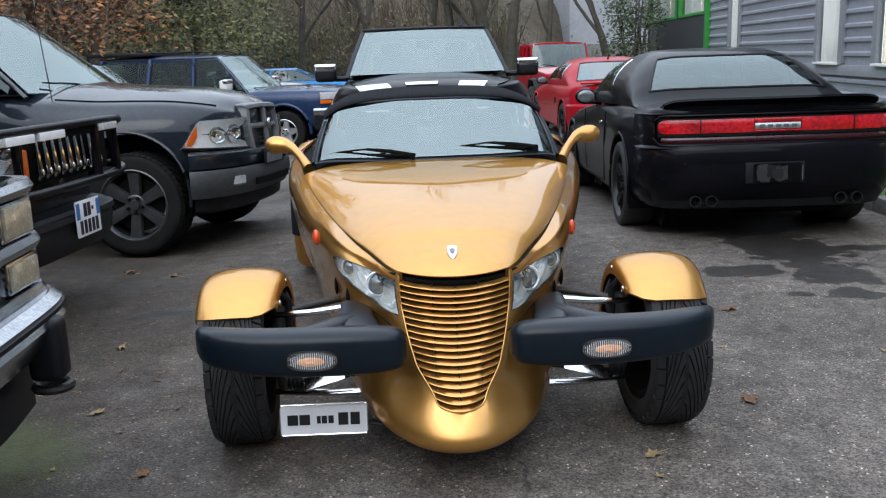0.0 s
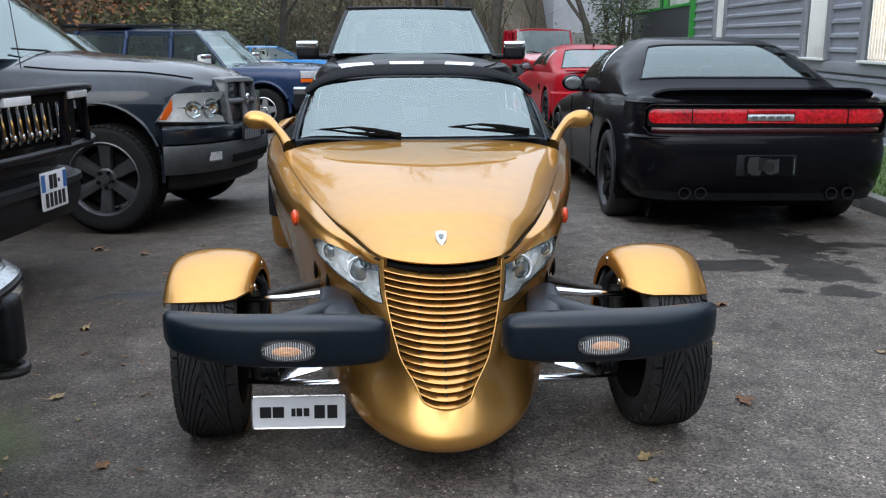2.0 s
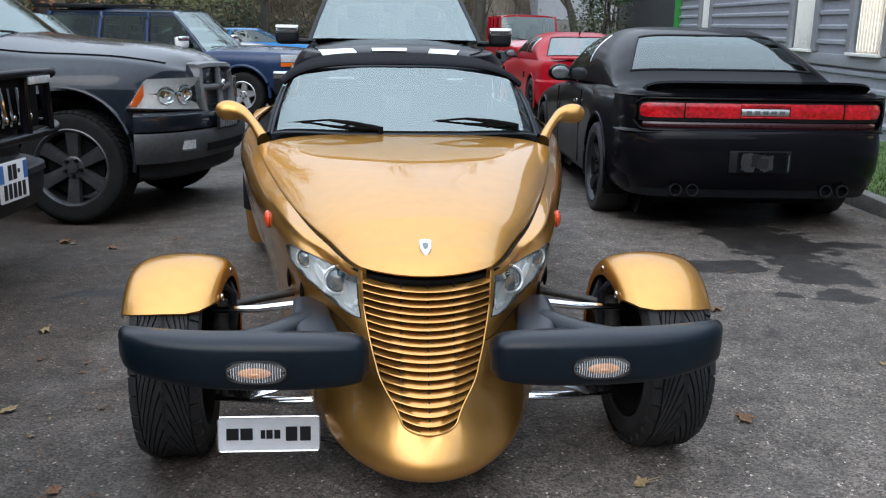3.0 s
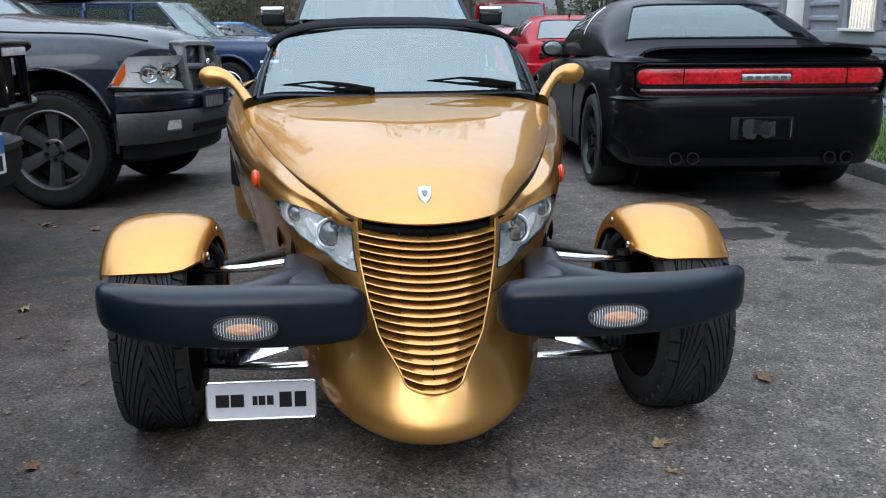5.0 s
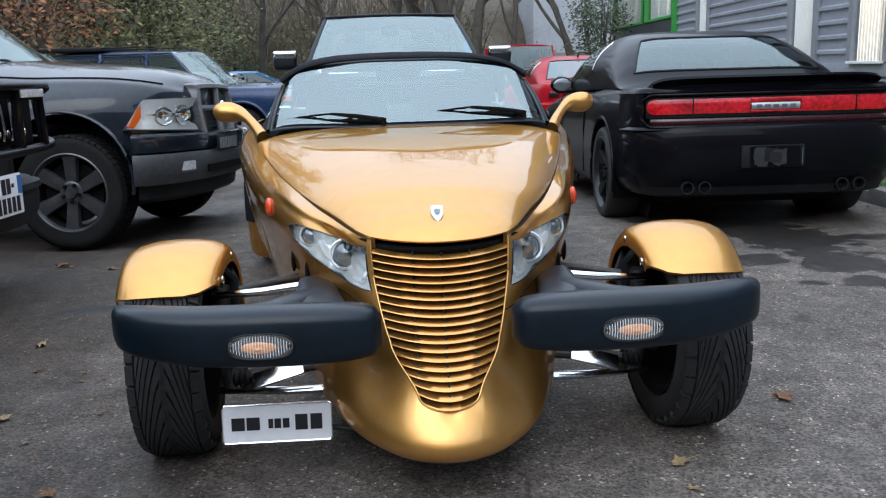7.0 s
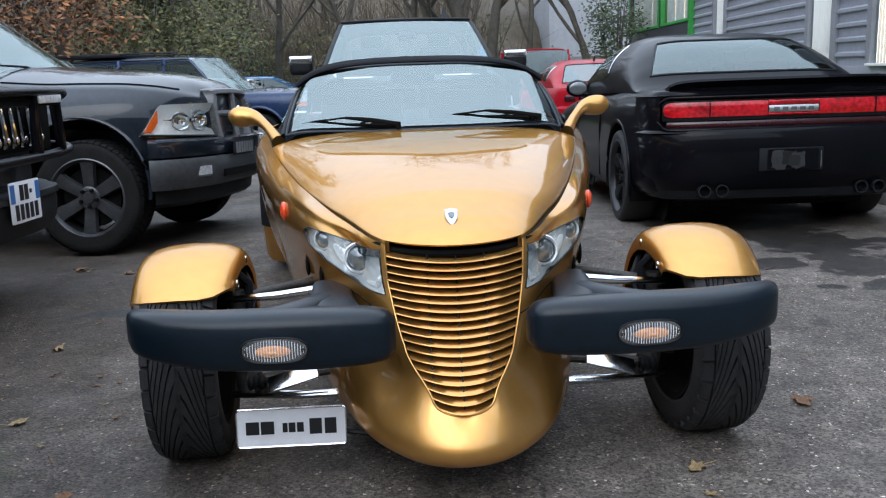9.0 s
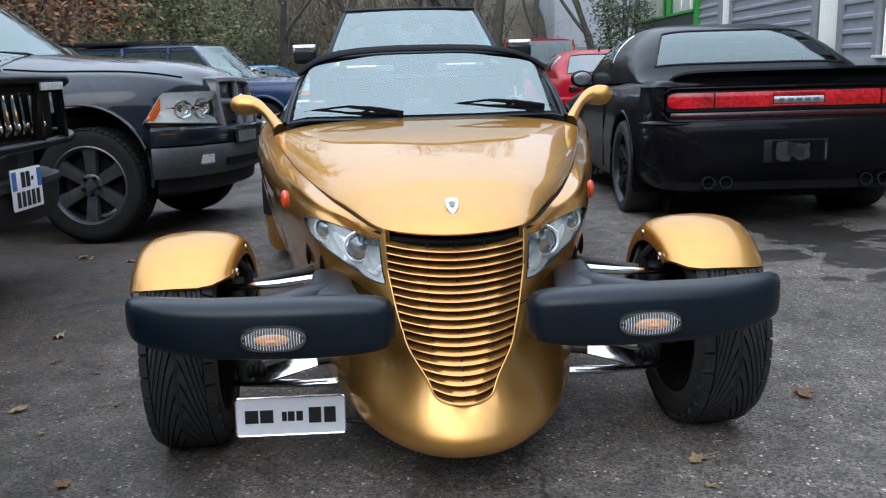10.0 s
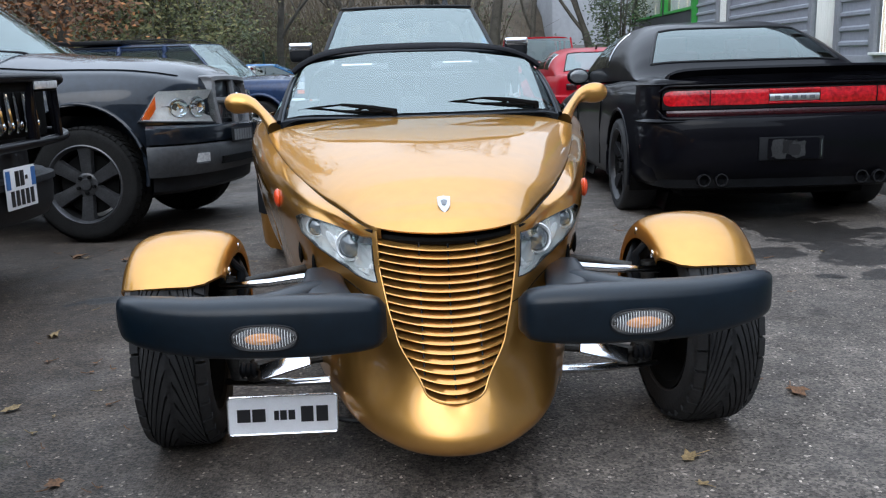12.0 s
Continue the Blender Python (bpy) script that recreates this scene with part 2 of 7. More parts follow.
def join(bm, t, m=None):
    """Copies bmesh t, moved by m, into bm."""
    m = m or Matrix()
    vs = {v: bm.verts.new(m @ v.co) for v in t.verts}
    for f in t.faces:
        bm.faces.new([vs[v] for v in f.verts])
    t.free()
    return bm


def lathe(bm, prof, seg=48, a0=0.0, a1=math.tau, m=None):
    """Turns (x, r) points round the x axis."""
    t = bmesh.new()
    full = abs(a1 - a0 - math.tau) < 1e-6
    n = seg if full else seg + 1
    rows = [[(x, -r * math.sin(a0 + (a1 - a0) * i / seg), r * math.cos(a0 + (a1 - a0) * i / seg)) for x, r in prof] for i in range(n)]
    sheet(t, rows, closed_u=full)
    return join(bm, t, m)


def blob(bm, size, m=None, seg=16):
    t = bmesh.new()
    bmesh.ops.create_uvsphere(t, u_segments=seg, v_segments=seg // 2, radius=1)
    for v in t.verts:
        v.co = Vector((v.co.x * size[0], v.co.y * size[1], v.co.z * size[2]))
    return join(bm, t, m)


def slab(bm, outline, thick, m=None, bevel=0.0):
    """An outline in the xz plane given depth along y, front at y = 0."""
    t = bmesh.new()
    a = [t.verts.new((x, 0, z)) for x, z in outline]
    b = [t.verts.new((x, thick, z)) for x, z in outline]
    front = t.faces.new(a)
    t.faces.new(b[::-1])
    k = len(a)
    for i in range(k):
        t.faces.new((a[i], b[i], b[(i + 1) % k], a[(i + 1) % k]))
    if bevel:
        bmesh.ops.bevel(t, geom=list(front.edges), offset=bevel, segments=2, affect="EDGES", profile=0.6)
    return join(bm, t, m)


def one(fn, *a, **k):
    bm = bmesh.new()
    fn(bm, *a, **k)
    return bm


# ---- ground, kerb, building, distance ----
def asphalt():
    m = mat("asphalt", (0.062, 0.058, 0.058), 0.8, vary=0.0)
    nt = m.node_tree
    N, L = nt.nodes, nt.links
    b = N["Principled BSDF"]
    tc = N.new("ShaderNodeTexCoord")

    def noise_tex(scale, detail=4.0, rough=0.5):
        n = N.new("ShaderNodeTexNoise")
        n.inputs["Scale"].default_value, n.inputs["Detail"].default_value, n.inputs["Roughness"].default_value = scale, detail, rough
        L.new(tc.outputs["Object"], n.inputs["Vector"])
        return n.outputs["Fac"]

    def rng(src, lo, hi, a=0.0, z=1.0):
        r = N.new("ShaderNodeMapRange")
        for k, v in (("From Min", lo), ("From Max", hi), ("To Min", a), ("To Max", z)):
            r.inputs[k].default_value = v
        L.new(src, r.inputs["Value"])
        return r.outputs[0]

    def op(kind, p, q):
        n = N.new("ShaderNodeMath")
        n.operation = kind
        for k, v in enumerate((p, q)):
            if isinstance(v, (int, float)):
                n.inputs[k].default_value = v
            else:
                L.new(v, n.inputs[k])
        return n.outputs[0]

    # grit of pale and dark stones, wide worn patches
    vor = N.new("ShaderNodeTexVoronoi")
    vor.inputs["Scale"].default_value = 130
    L.new(tc.outputs["Object"], vor.inputs["Vector"])
    sep = N.new("ShaderNodeSeparateColor")
    L.new(vor.outputs["Color"], sep.inputs[0])
    stones = rng(sep.outputs[0], 0.0, 1.0, 0.35, 1.65)
    pale = rng(sep.outputs[1], 0.965, 1.0, 1.0, 4.0)
    wide = rng(noise_tex(0.9, 7, 0.65), 0.3, 0.7, 0.5, 1.45)
    mid = rng(noise_tex(9, 5, 0.65), 0.3, 0.72, 0.6, 1.45)
    lum = op("MULTIPLY", op("MULTIPLY", stones, pale), op("MULTIPLY", wide, mid))
    col = N.new("ShaderNodeVectorMath")
    col.operation = "SCALE"
    col.inputs[0].default_value = (0.104, 0.0885, 0.0755)
    L.new(lum, col.inputs["Scale"])
    # damp stains that have run over the ground
    warp = N.new("ShaderNodeTexNoise")
    warp.inputs["Scale"].default_value, warp.inputs["Detail"].default_value = 2.2, 5
    L.new(tc.outputs["Object"], warp.inputs["Vector"])
    add = N.new("ShaderNodeVectorMath")
    add.operation = "MULTIPLY_ADD"
    add.inputs[1].default_value = (0.55, 0.55, 0)
    L.new(warp.outputs["Color"], add.inputs[0])
    L.new(tc.outputs["Object"], add.inputs[2])
    damp = None
    ragged = noise_tex(7, 6, 0.65)
    for cx, cy, rx, ry, turn in ((2.45, 3.0, 0.36, 0.85, 0.1), (2.45, 2.05, 0.28, 0.42, -0.1), (1.93, 2.2, 0.26, 0.13, 0.1), (2.95, 2.7, 0.3, 0.14, -0.3), (2.3, 1.5, 0.13, 0.10, 0.0),
                                 (2.62, 1.45, 0.17, 0.06, 0.0), (2.05, 1.62, 0.1, 0.08, 0.0), (2.5, 3.8, 0.9, 0.4, 0.0), (-1.55, 1.75, 0.2, 0.1, 0.2), (-1.25, 2.3, 0.35, 0.05, 0.9), (2.85, 1.75, 0.2, 0.1, 0.2)):
        mp = N.new("ShaderNodeMapping")
        mp.vector_type = "TEXTURE"
        mp.inputs["Location"].default_value = (cx + 0.275, cy + 0.275, 0)
        mp.inputs["Rotation"].default_value = (0, 0, turn)
        mp.inputs["Scale"].default_value = (rx, ry, 100)
        L.new(add.outputs[0], mp.inputs["Vector"])
        ln = N.new("ShaderNodeVectorMath")
        ln.operation = "LENGTH"
        L.new(mp.outputs[0], ln.inputs[0])
        spot = rng(op("ADD", ln.outputs["Value"], op("MULTIPLY", ragged, 1.3)), 1.48, 1.60, 1.0, 0.0)
        damp = spot if damp is None else op("MAXIMUM", damp, spot)
    # fine cracks
    cw = N.new("ShaderNodeVectorMath")
    cw.operation = "MULTIPLY_ADD"
    cw.inputs[1].default_value = (0.5, 0.5, 0)
    L.new(warp.outputs["Color"], cw.inputs[0])
    L.new(tc.outputs["Object"], cw.inputs[2])
    cv = N.new("ShaderNodeTexVoronoi")
    cv.feature = "DISTANCE_TO_EDGE"
    cv.inputs["Scale"].default_value = 0.45
    L.new(cw.outputs[0], cv.inputs["Vector"])
    crack = op("MULTIPLY", rng(cv.outputs["Distance"], 0.0, 0.006, 1.0, 0.0), rng(noise_tex(1.3, 3), 0.5, 0.62, 0.0, 1.0))
    cc = N.new("ShaderNodeVectorMath")
    cc.operation = "SCALE"
    L.new(col.outputs[0], cc.inputs[0])
    L.new(rng(crack, 0, 1, 1.0, 0.45), cc.inputs["Scale"])
    col = cc
    # brown mud trodden in where the old cars stand, darkened further for their shade
    mp = N.new("ShaderNodeMapping")
    mp.vector_type = "TEXTURE"
    mp.inputs["Location"].default_value = (-2.6, 1.6, 0)
    mp.inputs["Scale"].default_value = (2.0, 3.6, 100)
    L.new(add.outputs[0], mp.inputs["Vector"])
    ln = N.new("ShaderNodeVectorMath")
    ln.operation = "LENGTH"
    L.new(mp.outputs[0], ln.inputs[0])
    mud_shade = rng(op("ADD", ln.outputs["Value"], op("MULTIPLY", noise_tex(3.5, 7, 0.7), 1.0)), 1.15, 1.95, 1.0, 0.0)
    mud_shade_mix = N.new("ShaderNodeMix")
    mud_shade_mix.data_type = "RGBA"
    L.new(mud_shade, mud_shade_mix.inputs["Factor"])
    mud_shade_col = N.new("ShaderNodeVectorMath")
    mud_shade_col.operation = "MULTIPLY"
    mud_shade_col.inputs[1].default_value = (0.44, 0.38, 0.325)
    L.new(col.outputs[0], mud_shade_col.inputs[0])
    L.new(col.outputs[0], mud_shade_mix.inputs["A"])
    L.new(mud_shade_col.outputs[0], mud_shade_mix.inputs["B"])
    wet = N.new("ShaderNodeVectorMath")
    wet.operation = "SCALE"
    L.new(mud_shade_mix.outputs["Result"], wet.inputs[0])
    L.new(rng(damp, 0, 1, 1.0, 0.22), wet.inputs["Scale"])
    # moss at the edge of the bay
    mm = N.new("ShaderNodeMapping")
    mm.vector_type = "TEXTURE"
    mm.inputs["Location"].default_value = (-1.75 + 0.275, -0.15 + 0.275, 0)
    mm.inputs["Scale"].default_value = (0.42, 0.36, 100)
    L.new(add.outputs[0], mm.inputs["Vector"])
    ml = N.new("ShaderNodeVectorMath")
    ml.operation = "LENGTH"
    L.new(mm.outputs[0], ml.inputs[0])
    moss = rng(op("ADD", ml.outputs["Value"], op("MULTIPLY", noise_tex(14, 6, 0.7), 1.2)), 1.0, 1.75, 1.0, 0.0)
    mg = N.new("ShaderNodeMix")
    mg.data_type = "RGBA"
    L.new(moss, mg.inputs["Factor"])
    L.new(wet.outputs[0], mg.inputs["A"])
    mg.inputs["B"].default_value = (0.075, 0.085, 0.028, 1)
    L.new(mg.outputs["Result"], b.inputs["Base Color"])
    L.new(op("MULTIPLY", rng(damp, 0, 1, 1.0, 0.62), rng(noise_tex(3, 4), 0.3, 0.7, 0.62, 0.9)), b.inputs["Roughness"])
    bp = N.new("ShaderNodeBump")
    bp.inputs["Strength"].default_value, bp.inputs["Distance"].default_value = 0.55, 0.006
    L.new(op("ADD", vor.outputs["Distance"], noise_tex(25, 4)), bp.inputs["Height"])
    L.new(bp.outputs[0], b.inputs["Normal"])
    return m


ASPHALT = asphalt()
GRASS = mat("grass", (0.06, 0.11, 0.022), 0.9, vary=0.5, scale=3, bump=0.3)
SOIL = mat("leaf_litter", (0.085, 0.066, 0.045), 0.95, vary=0.5, scale=2, bump=0.5, bump_scale=12)
KERB = mat("kerb_stone", (0.17, 0.165, 0.155), 0.85, vary=0.3, scale=6, bump=0.3, bump_scale=40)

bm = bmesh.new()
ys = [-400, -60, -8] + [-4 + 0.5 * i for i in range(40)] + [20, 30, 60, 600]
sheet(bm, [[(x, y, ground_z(x, y)) for x in (-400, -30, -8, -4, -2.2, -1.9, -1.6, -1.3, -1.0, 0, 4, 8, 30, 400)] for y in ys])
tagged(part("ground", bm, ASPHALT, sharp=0), "worn dark grey asphalt yard with damp stains and grit", "ground", kind="structure")

# the wall line: direction of kerb and building
WX, WY = 0.0995, 0.995


def along(s, off, z=0.0):
    """A place s metres along the building's line and off metres behind its face."""
    return Vector((5.9 + WX * s + WY * off, WY * s - WX * off, z))


kerb = thing("kerb", "weathered pale concrete kerb along the grass strip", "kerb", kind="structure")
for i in range(24):
    s0 = -3.0 + i * 1.0
    c = along(s0 + 0.5, -2.42)
    z = ground_z(c.x, c.y)
    ob = part("kerb_stone", one(box, (0.12, 0.985, 0.22), None, 0.02), KERB, kerb)
    ob.matrix_basis = Matrix.Translation((c.x, c.y, z + 0.01)) @ pose(0, 0, 0, 0, 0, -math.degrees(math.atan2(WX, WY)))
bm = bmesh.new()
sheet(bm, [[along(s, o) + Vector((0, 0, ground_z(0, s) + 0.10 + 0.03 * math.sin(s * 3 + o * 5))) for o in (-2.37, -1.8, -1.2, -0.6, 0.05)] for s in np.linspace(-3, 21, 40)])
tagged(part("lawn_ground", bm, GRASS, sharp=0), "short green grass strip beside the grey building", "lawn", kind="structure")
rnd = random.Random(3)
bm = bmesh.new()
for i in range(9000):
    s, o = rnd.uniform(0, 12), rnd.uniform(-2.36, -0.3)
    p = along(s, o, ground_z(0, s) + 0.09)
    a, h = rnd.uniform(0, math.tau), rnd.uniform(0.03, 0.09)
    d = Vector((math.cos(a), math.sin(a), 0))
    e = Vector((rnd.uniform(-0.03, 0.03), rnd.uniform(-0.03, 0.03), h))
    bm.faces.new([bm.verts.new(q) for q in (p - d * 0.006, p + d * 0.006, p + e)])
tagged(part("grass_blades", bm, GRASS, sharp=0), "short green grass blades", "grass", kind="stuff")


# ---- the gold roadster ----
roadster = thing("roadster", "gold open-wheeled roadster with a black soft top, parked on asphalt", "car")
# rails from the floor up to the bonnet seam: nose, grille edge, lamp middle, lamp end, flank, scuttle, door, rear
RAILS = [
    [(0, -0.44, 0.115), (0.095, -0.41, 0.115), (0.20, -0.26, 0.125), (0.295, -0.06, 0.12), (0.42, 0.45, 0.12), (0.54, 1.3, 0.12), (0.64, 2.0, 0.12), (0.66, 3.6, 0.16)],
    [(0, -0.588, 0.148), (0.112, -0.556, 0.152), (0.240, -0.412, 0.166), (0.334, -0.15, 0.180), (0.45, 0.40, 0.18), (0.59, 1.3, 0.18), (0.70, 2.0, 0.18), (0.72, 3.6, 0.2)],
    [(0, -0.616, 0.202), (0.128, -0.576, 0.207), (0.254, -0.438, 0.229), (0.346, -0.155, 0.253), (0.475, 0.40, 0.26), (0.62, 1.3, 0.26), (0.73, 2.0, 0.26), (0.75, 3.6, 0.28)],
    [(0, -0.548, 0.282), (0.078, -0.525, 0.317), (0.238, -0.352, 0.332), (0.350, -0.09, 0.36), (0.49, 0.45, 0.37), (0.65, 1.3, 0.36), (0.77, 2.0, 0.36), (0.78, 3.6, 0.38)],
    [(0, -0.462, 0.43), (0.142, -0.425, 0.43), (0.252, -0.255, 0.465), (0.372, -0.045, 0.50), (0.525, 0.50, 0.52), (0.69, 1.3, 0.53), (0.805, 2.0, 0.53), (0.80, 3.6, 0.55)],
    [(0, -0.398, 0.575), (0.176, -0.35, 0.565), (0.292, -0.20, 0.60), (0.412, 0.0, 0.635), (0.557, 0.54, 0.655), (0.730, 1.3, 0.70), (0.82, 2.0, 0.73), (0.80, 3.6, 0.74)],
    [(0, -0.379, 0.633), (0.183, -0.331, 0.630), (0.299, -0.165, 0.668), (0.408, 0.02, 0.703), (0.556, 0.57, 0.722), (0.714, 1.30, 0.778), (0.80, 2.0, 0.83), (0.78, 3.6, 0.84)],
    [(0, -0.365, 0.682), (0.185, -0.318, 0.684), (0.291, -0.11, 0.706), (0.382, 0.13, 0.733), (0.528, 0.66, 0.770), (0.668, 1.30, 0.826), (0.74, 2.0, 0.875), (0.70, 3.6, 0.885)],
]


# each rail begins a step across the middle, so that the nose is round there
WHOLE = [[(-r[1][0], *r[1][1:])] + r for r in RAILS]


def skin(s, b, off=0.0):
    """The flank at station s (0 nose to 7 rear) and rail b (0 floor to 7 seam), pushed out by off."""
    p = at([at(r, s + 1) for r in WHOLE], b)
    if s < 1:
        # the grille's opening is round at its foot
        p = p - np.array((0, 0, 0.060 * s * s * math.sqrt(1 - s) * math.exp(-((b - 3) / 0.5) ** 2)))
    elif 3 < b < 4:
        p = p + np.array((0.032 * (b - 3) * (4 - b) * math.exp(-((s - 1) / 0.5) ** 2), 0, 0))
    if 1 < s < 4 and b > 5.4:
        # the brow over the lamp swells out and up
        crest_b = 6.72 - 0.30 * min(1, max(0, (s - 1.1) / 2))
        swell = 0.017 * math.exp(-((b - crest_b) / (0.24 if b < crest_b else 0.75)) ** 2) * min(1, (s - 1) / 0.5) * min(1, (4 - s) / 0.75)
        p = p + np.array((0.45, -0.45, 0.75)) * swell
    if off:
        e = 0.02
        du = at([at(r, s + 1 + e) for r in WHOLE], b) - p
        dv = at([at(r, s + 1) for r in WHOLE], b + e) - p if b + e <= 7 else p - at([at(r, s + 1) for r in WHOLE], b - e)
        n = np.cross(du, dv)
        p = p + n / (np.linalg.norm(n) + 1e-9) * off
    return p


LAMP = [(1.10, 6.56), (1.5, 6.32), (2.0, 6.08), (2.5, 5.90), (2.95, 5.68), (3.12, 5.36), (3.0, 4.98), (2.6, 4.86), (2.1, 4.78), (1.6, 4.78), (1.10, 4.86)]


def inside(poly, x, y):
    hit = False
    for i in range(len(poly)):
        (x0, y0), (x1, y1) = poly[i - 1], poly[i]
        if (y0 > y) != (y1 > y) and x < (x1 - x0) * (y - y0) / (y1 - y0) + x0:
            hit = not hit
    return hit


S_ST = list(np.linspace(0, 1, 13)) + list(np.linspace(1, 3.4, 82))[1:] + list(np.linspace(3.4, 7, 46))[1:]
B_ST = list(np.linspace(0, 3, 25)) + list(np.linspace(3, 4.6, 16))[1:] + list(np.linspace(4.6, 7, 72))[1:]
SK = [[skin(s, b) for b in B_ST] for s in S_ST]


def keep_skin(i, j):
    s, b = (S_ST[i] + S_ST[i + 1]) / 2, (B_ST[j] + B_ST[j + 1]) / 2
    return not (s < 1 and b > 3) and not inside(LAMP, s, b)


bm = bmesh.new()
for sg in (1, -1):
    sheet(bm, [[(p[0] * sg, p[1], p[2]) for p in r] for r in SK], keep=keep_skin)
bmesh.ops.remove_doubles(bm, verts=bm.verts, dist=0.0004)
round_ = [v for v in bm.verts if v.co.y < -0.2 and v.co.z < 0.40 and not v.is_boundary]
for _ in range(60):
    bmesh.ops.smooth_vert(bm, verts=round_, factor=0.5, use_axis_x=True, use_axis_y=True, use_axis_z=True)
part("body", bm, GOLD, roadster, sharp=50)
bm = bmesh.new()
sheet(bm, [[(-p[0], p[1], p[2]), (p[0], p[1], p[2])] for p in (at(RAILS[0], s) for s in np.linspace(0, 7, 30))])
part("floor_pan", bm, DARK, roadster)

# bonnet
CREST = [(-0.385, 0.678), (-0.345, 0.707), (-0.275, 0.737), (-0.10, 0.788), (0.2, 0.833), (0.6, 0.864), (1.0, 0.880), (1.3, 0.888)]


def crest(y):
    for (y0, z0), (y1, z1) in zip(CREST, CREST[1:]):
        if y <= y1:
            break
    a = CREST.index((y0, z0))
    u = a + (y - y0) / (y1 - y0)
    return at([(p[0], p[1], 0) for p in CREST], u)[1]


def bonnet_at(s, q):
    e = at(RAILS[-1], s)
    yc = e[1] - 0.066
    back = min(1, max(0, (s - 3.4) / 1.5))
    fall = (1 - abs(q) ** (2.0 + 1.7 * back)) ** (0.74 + 0.06 * back)
    return (q * (e[0] + 0.0005 - 0.0125 * min(1, max(0, 3.3 - s))), e[1] + (yc - e[1]) * (1 - q * q), e[2] + 0.003 + 0.004 * min(1, max(0, 3.3 - s)) + (crest(yc) - e[2]) * fall)


bm = bmesh.new()
rows = [[bonnet_at(s, q) for q in np.sin(np.linspace(-math.pi / 2, math.pi / 2, 57))] for s in list(np.linspace(1.0, 1.5, 12)) + list(np.linspace(1.5, 4.93, 50))[1:]]
first = [(p[0], p[1] + 0.006, p[2] - 0.005) for p in rows[0]]
sheet(bm, [first] + rows)
for k in (0, -1):
    edge = [r[k] for r in rows]
    sheet(bm, [edge, [(p[0] * 0.995, p[1], p[2] - 0.03) for p in edge]])
bmesh.ops.remove_doubles(bm, verts=bm.verts, dist=0.0004)
bonnet = part("bonnet", bm, GOLD, roadster, sharp=60)
for sg in (1, -1):
    edge = [(at(RAILS[-1], s)[0] * sg, at(RAILS[-1], s)[1], at(RAILS[-1], s)[2] - 0.0035) for s in np.linspace(1.06, 5.0, 50)]
    part("bonnet_seam", one(tube, edge, [max(0.0014, min(0.0100, 0.005 + 0.001 * i) - 0.0045 * min(1, max(0, i - 6) / 20) - 0.001 * max(0, i - 27)) for i in range(50)], 6), DARK, roadster)
part("bonnet_gap", one(tube, [(bonnet_at(1.0, q)[0], bonnet_at(1.0, q)[1] + 0.022, bonnet_at(1.0, q)[2] - 0.026) for q in np.linspace(-1, 1, 24)], 0.010, 6), DARK, roadster)
# small shield badge
bm = one(slab, [(-0.018, 0.024), (0, 0.028), (0.018, 0.024), (0.0165, -0.006), (0.009, -0.024), (0, -0.035), (-0.009, -0.024), (-0.0165, -0.006)], 0.006, Matrix.Translation((-0.002, -0.2865, 0.7475)) @ pose(0, 0, 0, -52, 0, 0), 0.002)
badge = part("badge", bm, SILVERALLOY, bonnet, "small silver shield badge")
bm = one(slab, [(-0.009, 0.008), (0, 0.012), (0.009, 0.008), (0.006, -0.004), (0, -0.009), (-0.006, -0.004)], 0.003, Matrix.Translation((-0.002, -0.2888, 0.7493)) @ pose(0, 0, 0, -52, 0, 0))
part("badge_field", bm, LAMPGREY, badge)

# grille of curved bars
# near-black sheet behind the bars stands in for the shade in their gaps
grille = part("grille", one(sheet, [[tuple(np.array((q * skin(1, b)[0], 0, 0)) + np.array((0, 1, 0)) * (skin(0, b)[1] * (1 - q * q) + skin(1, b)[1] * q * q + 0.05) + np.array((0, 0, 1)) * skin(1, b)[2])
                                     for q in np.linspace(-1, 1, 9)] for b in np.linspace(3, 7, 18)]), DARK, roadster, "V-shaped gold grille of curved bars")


def grille_at(z, q, back=0.0):
    """The grille's face at height z, q from -1 to 1 across."""
    lo, hi = 3.0, 7.0
    for _ in range(24):
        m_ = (lo + hi) / 2
        lo, hi = (m_, hi) if skin(1, m_)[2] < z else (lo, m_)
    e, c = skin(1, lo), skin(0, lo)
    if z < e[2]:
        e = e * np.array((math.sqrt(max(0.02, 1 - ((e[2] - z) / 0.034) ** 2)), 1, 1))
    y = c[1] * (1 - q * q) + e[1] * q * q
    return np.array((e[0] * q, y + back - 0.010 * (1 - q * q), z - 0.014 * (1 - q * q)))


NB = 18
for k in range(NB):
    z = 0.307 + (0.657 - 0.307) * k / (NB - 1)
    rows = []
    for q in np.linspace(-1, 1, 15):
        p = grille_at(z, q)
        rows.append([p + np.array(d) for d in ((0, 0.004, -0.0064), (0, -0.003, -0.0061), (0, -0.0036, -0.0052), (0, -0.0018, -0.0027), (0, 0.034, 0.0074), (0, 0.035, 0.0052))])
    bm = bmesh.new()
    sheet(bm, rows, closed_v=True)
    part("grille_bar", bm, GOLD, grille, sharp=40)
for x0 in (-0.075, 0.0, 0.075):
    path = []
    for z in np.linspace(0.30, 0.672, 12):
        w = grille_at(z, 1)[0]
        if abs(x0) < w - 0.01:
            path.append(grille_at(z, x0 / w, 0.012))
    part("grille_divider", one(tube, path, 0.0025, 6), BLACKPLASTIC, grille)
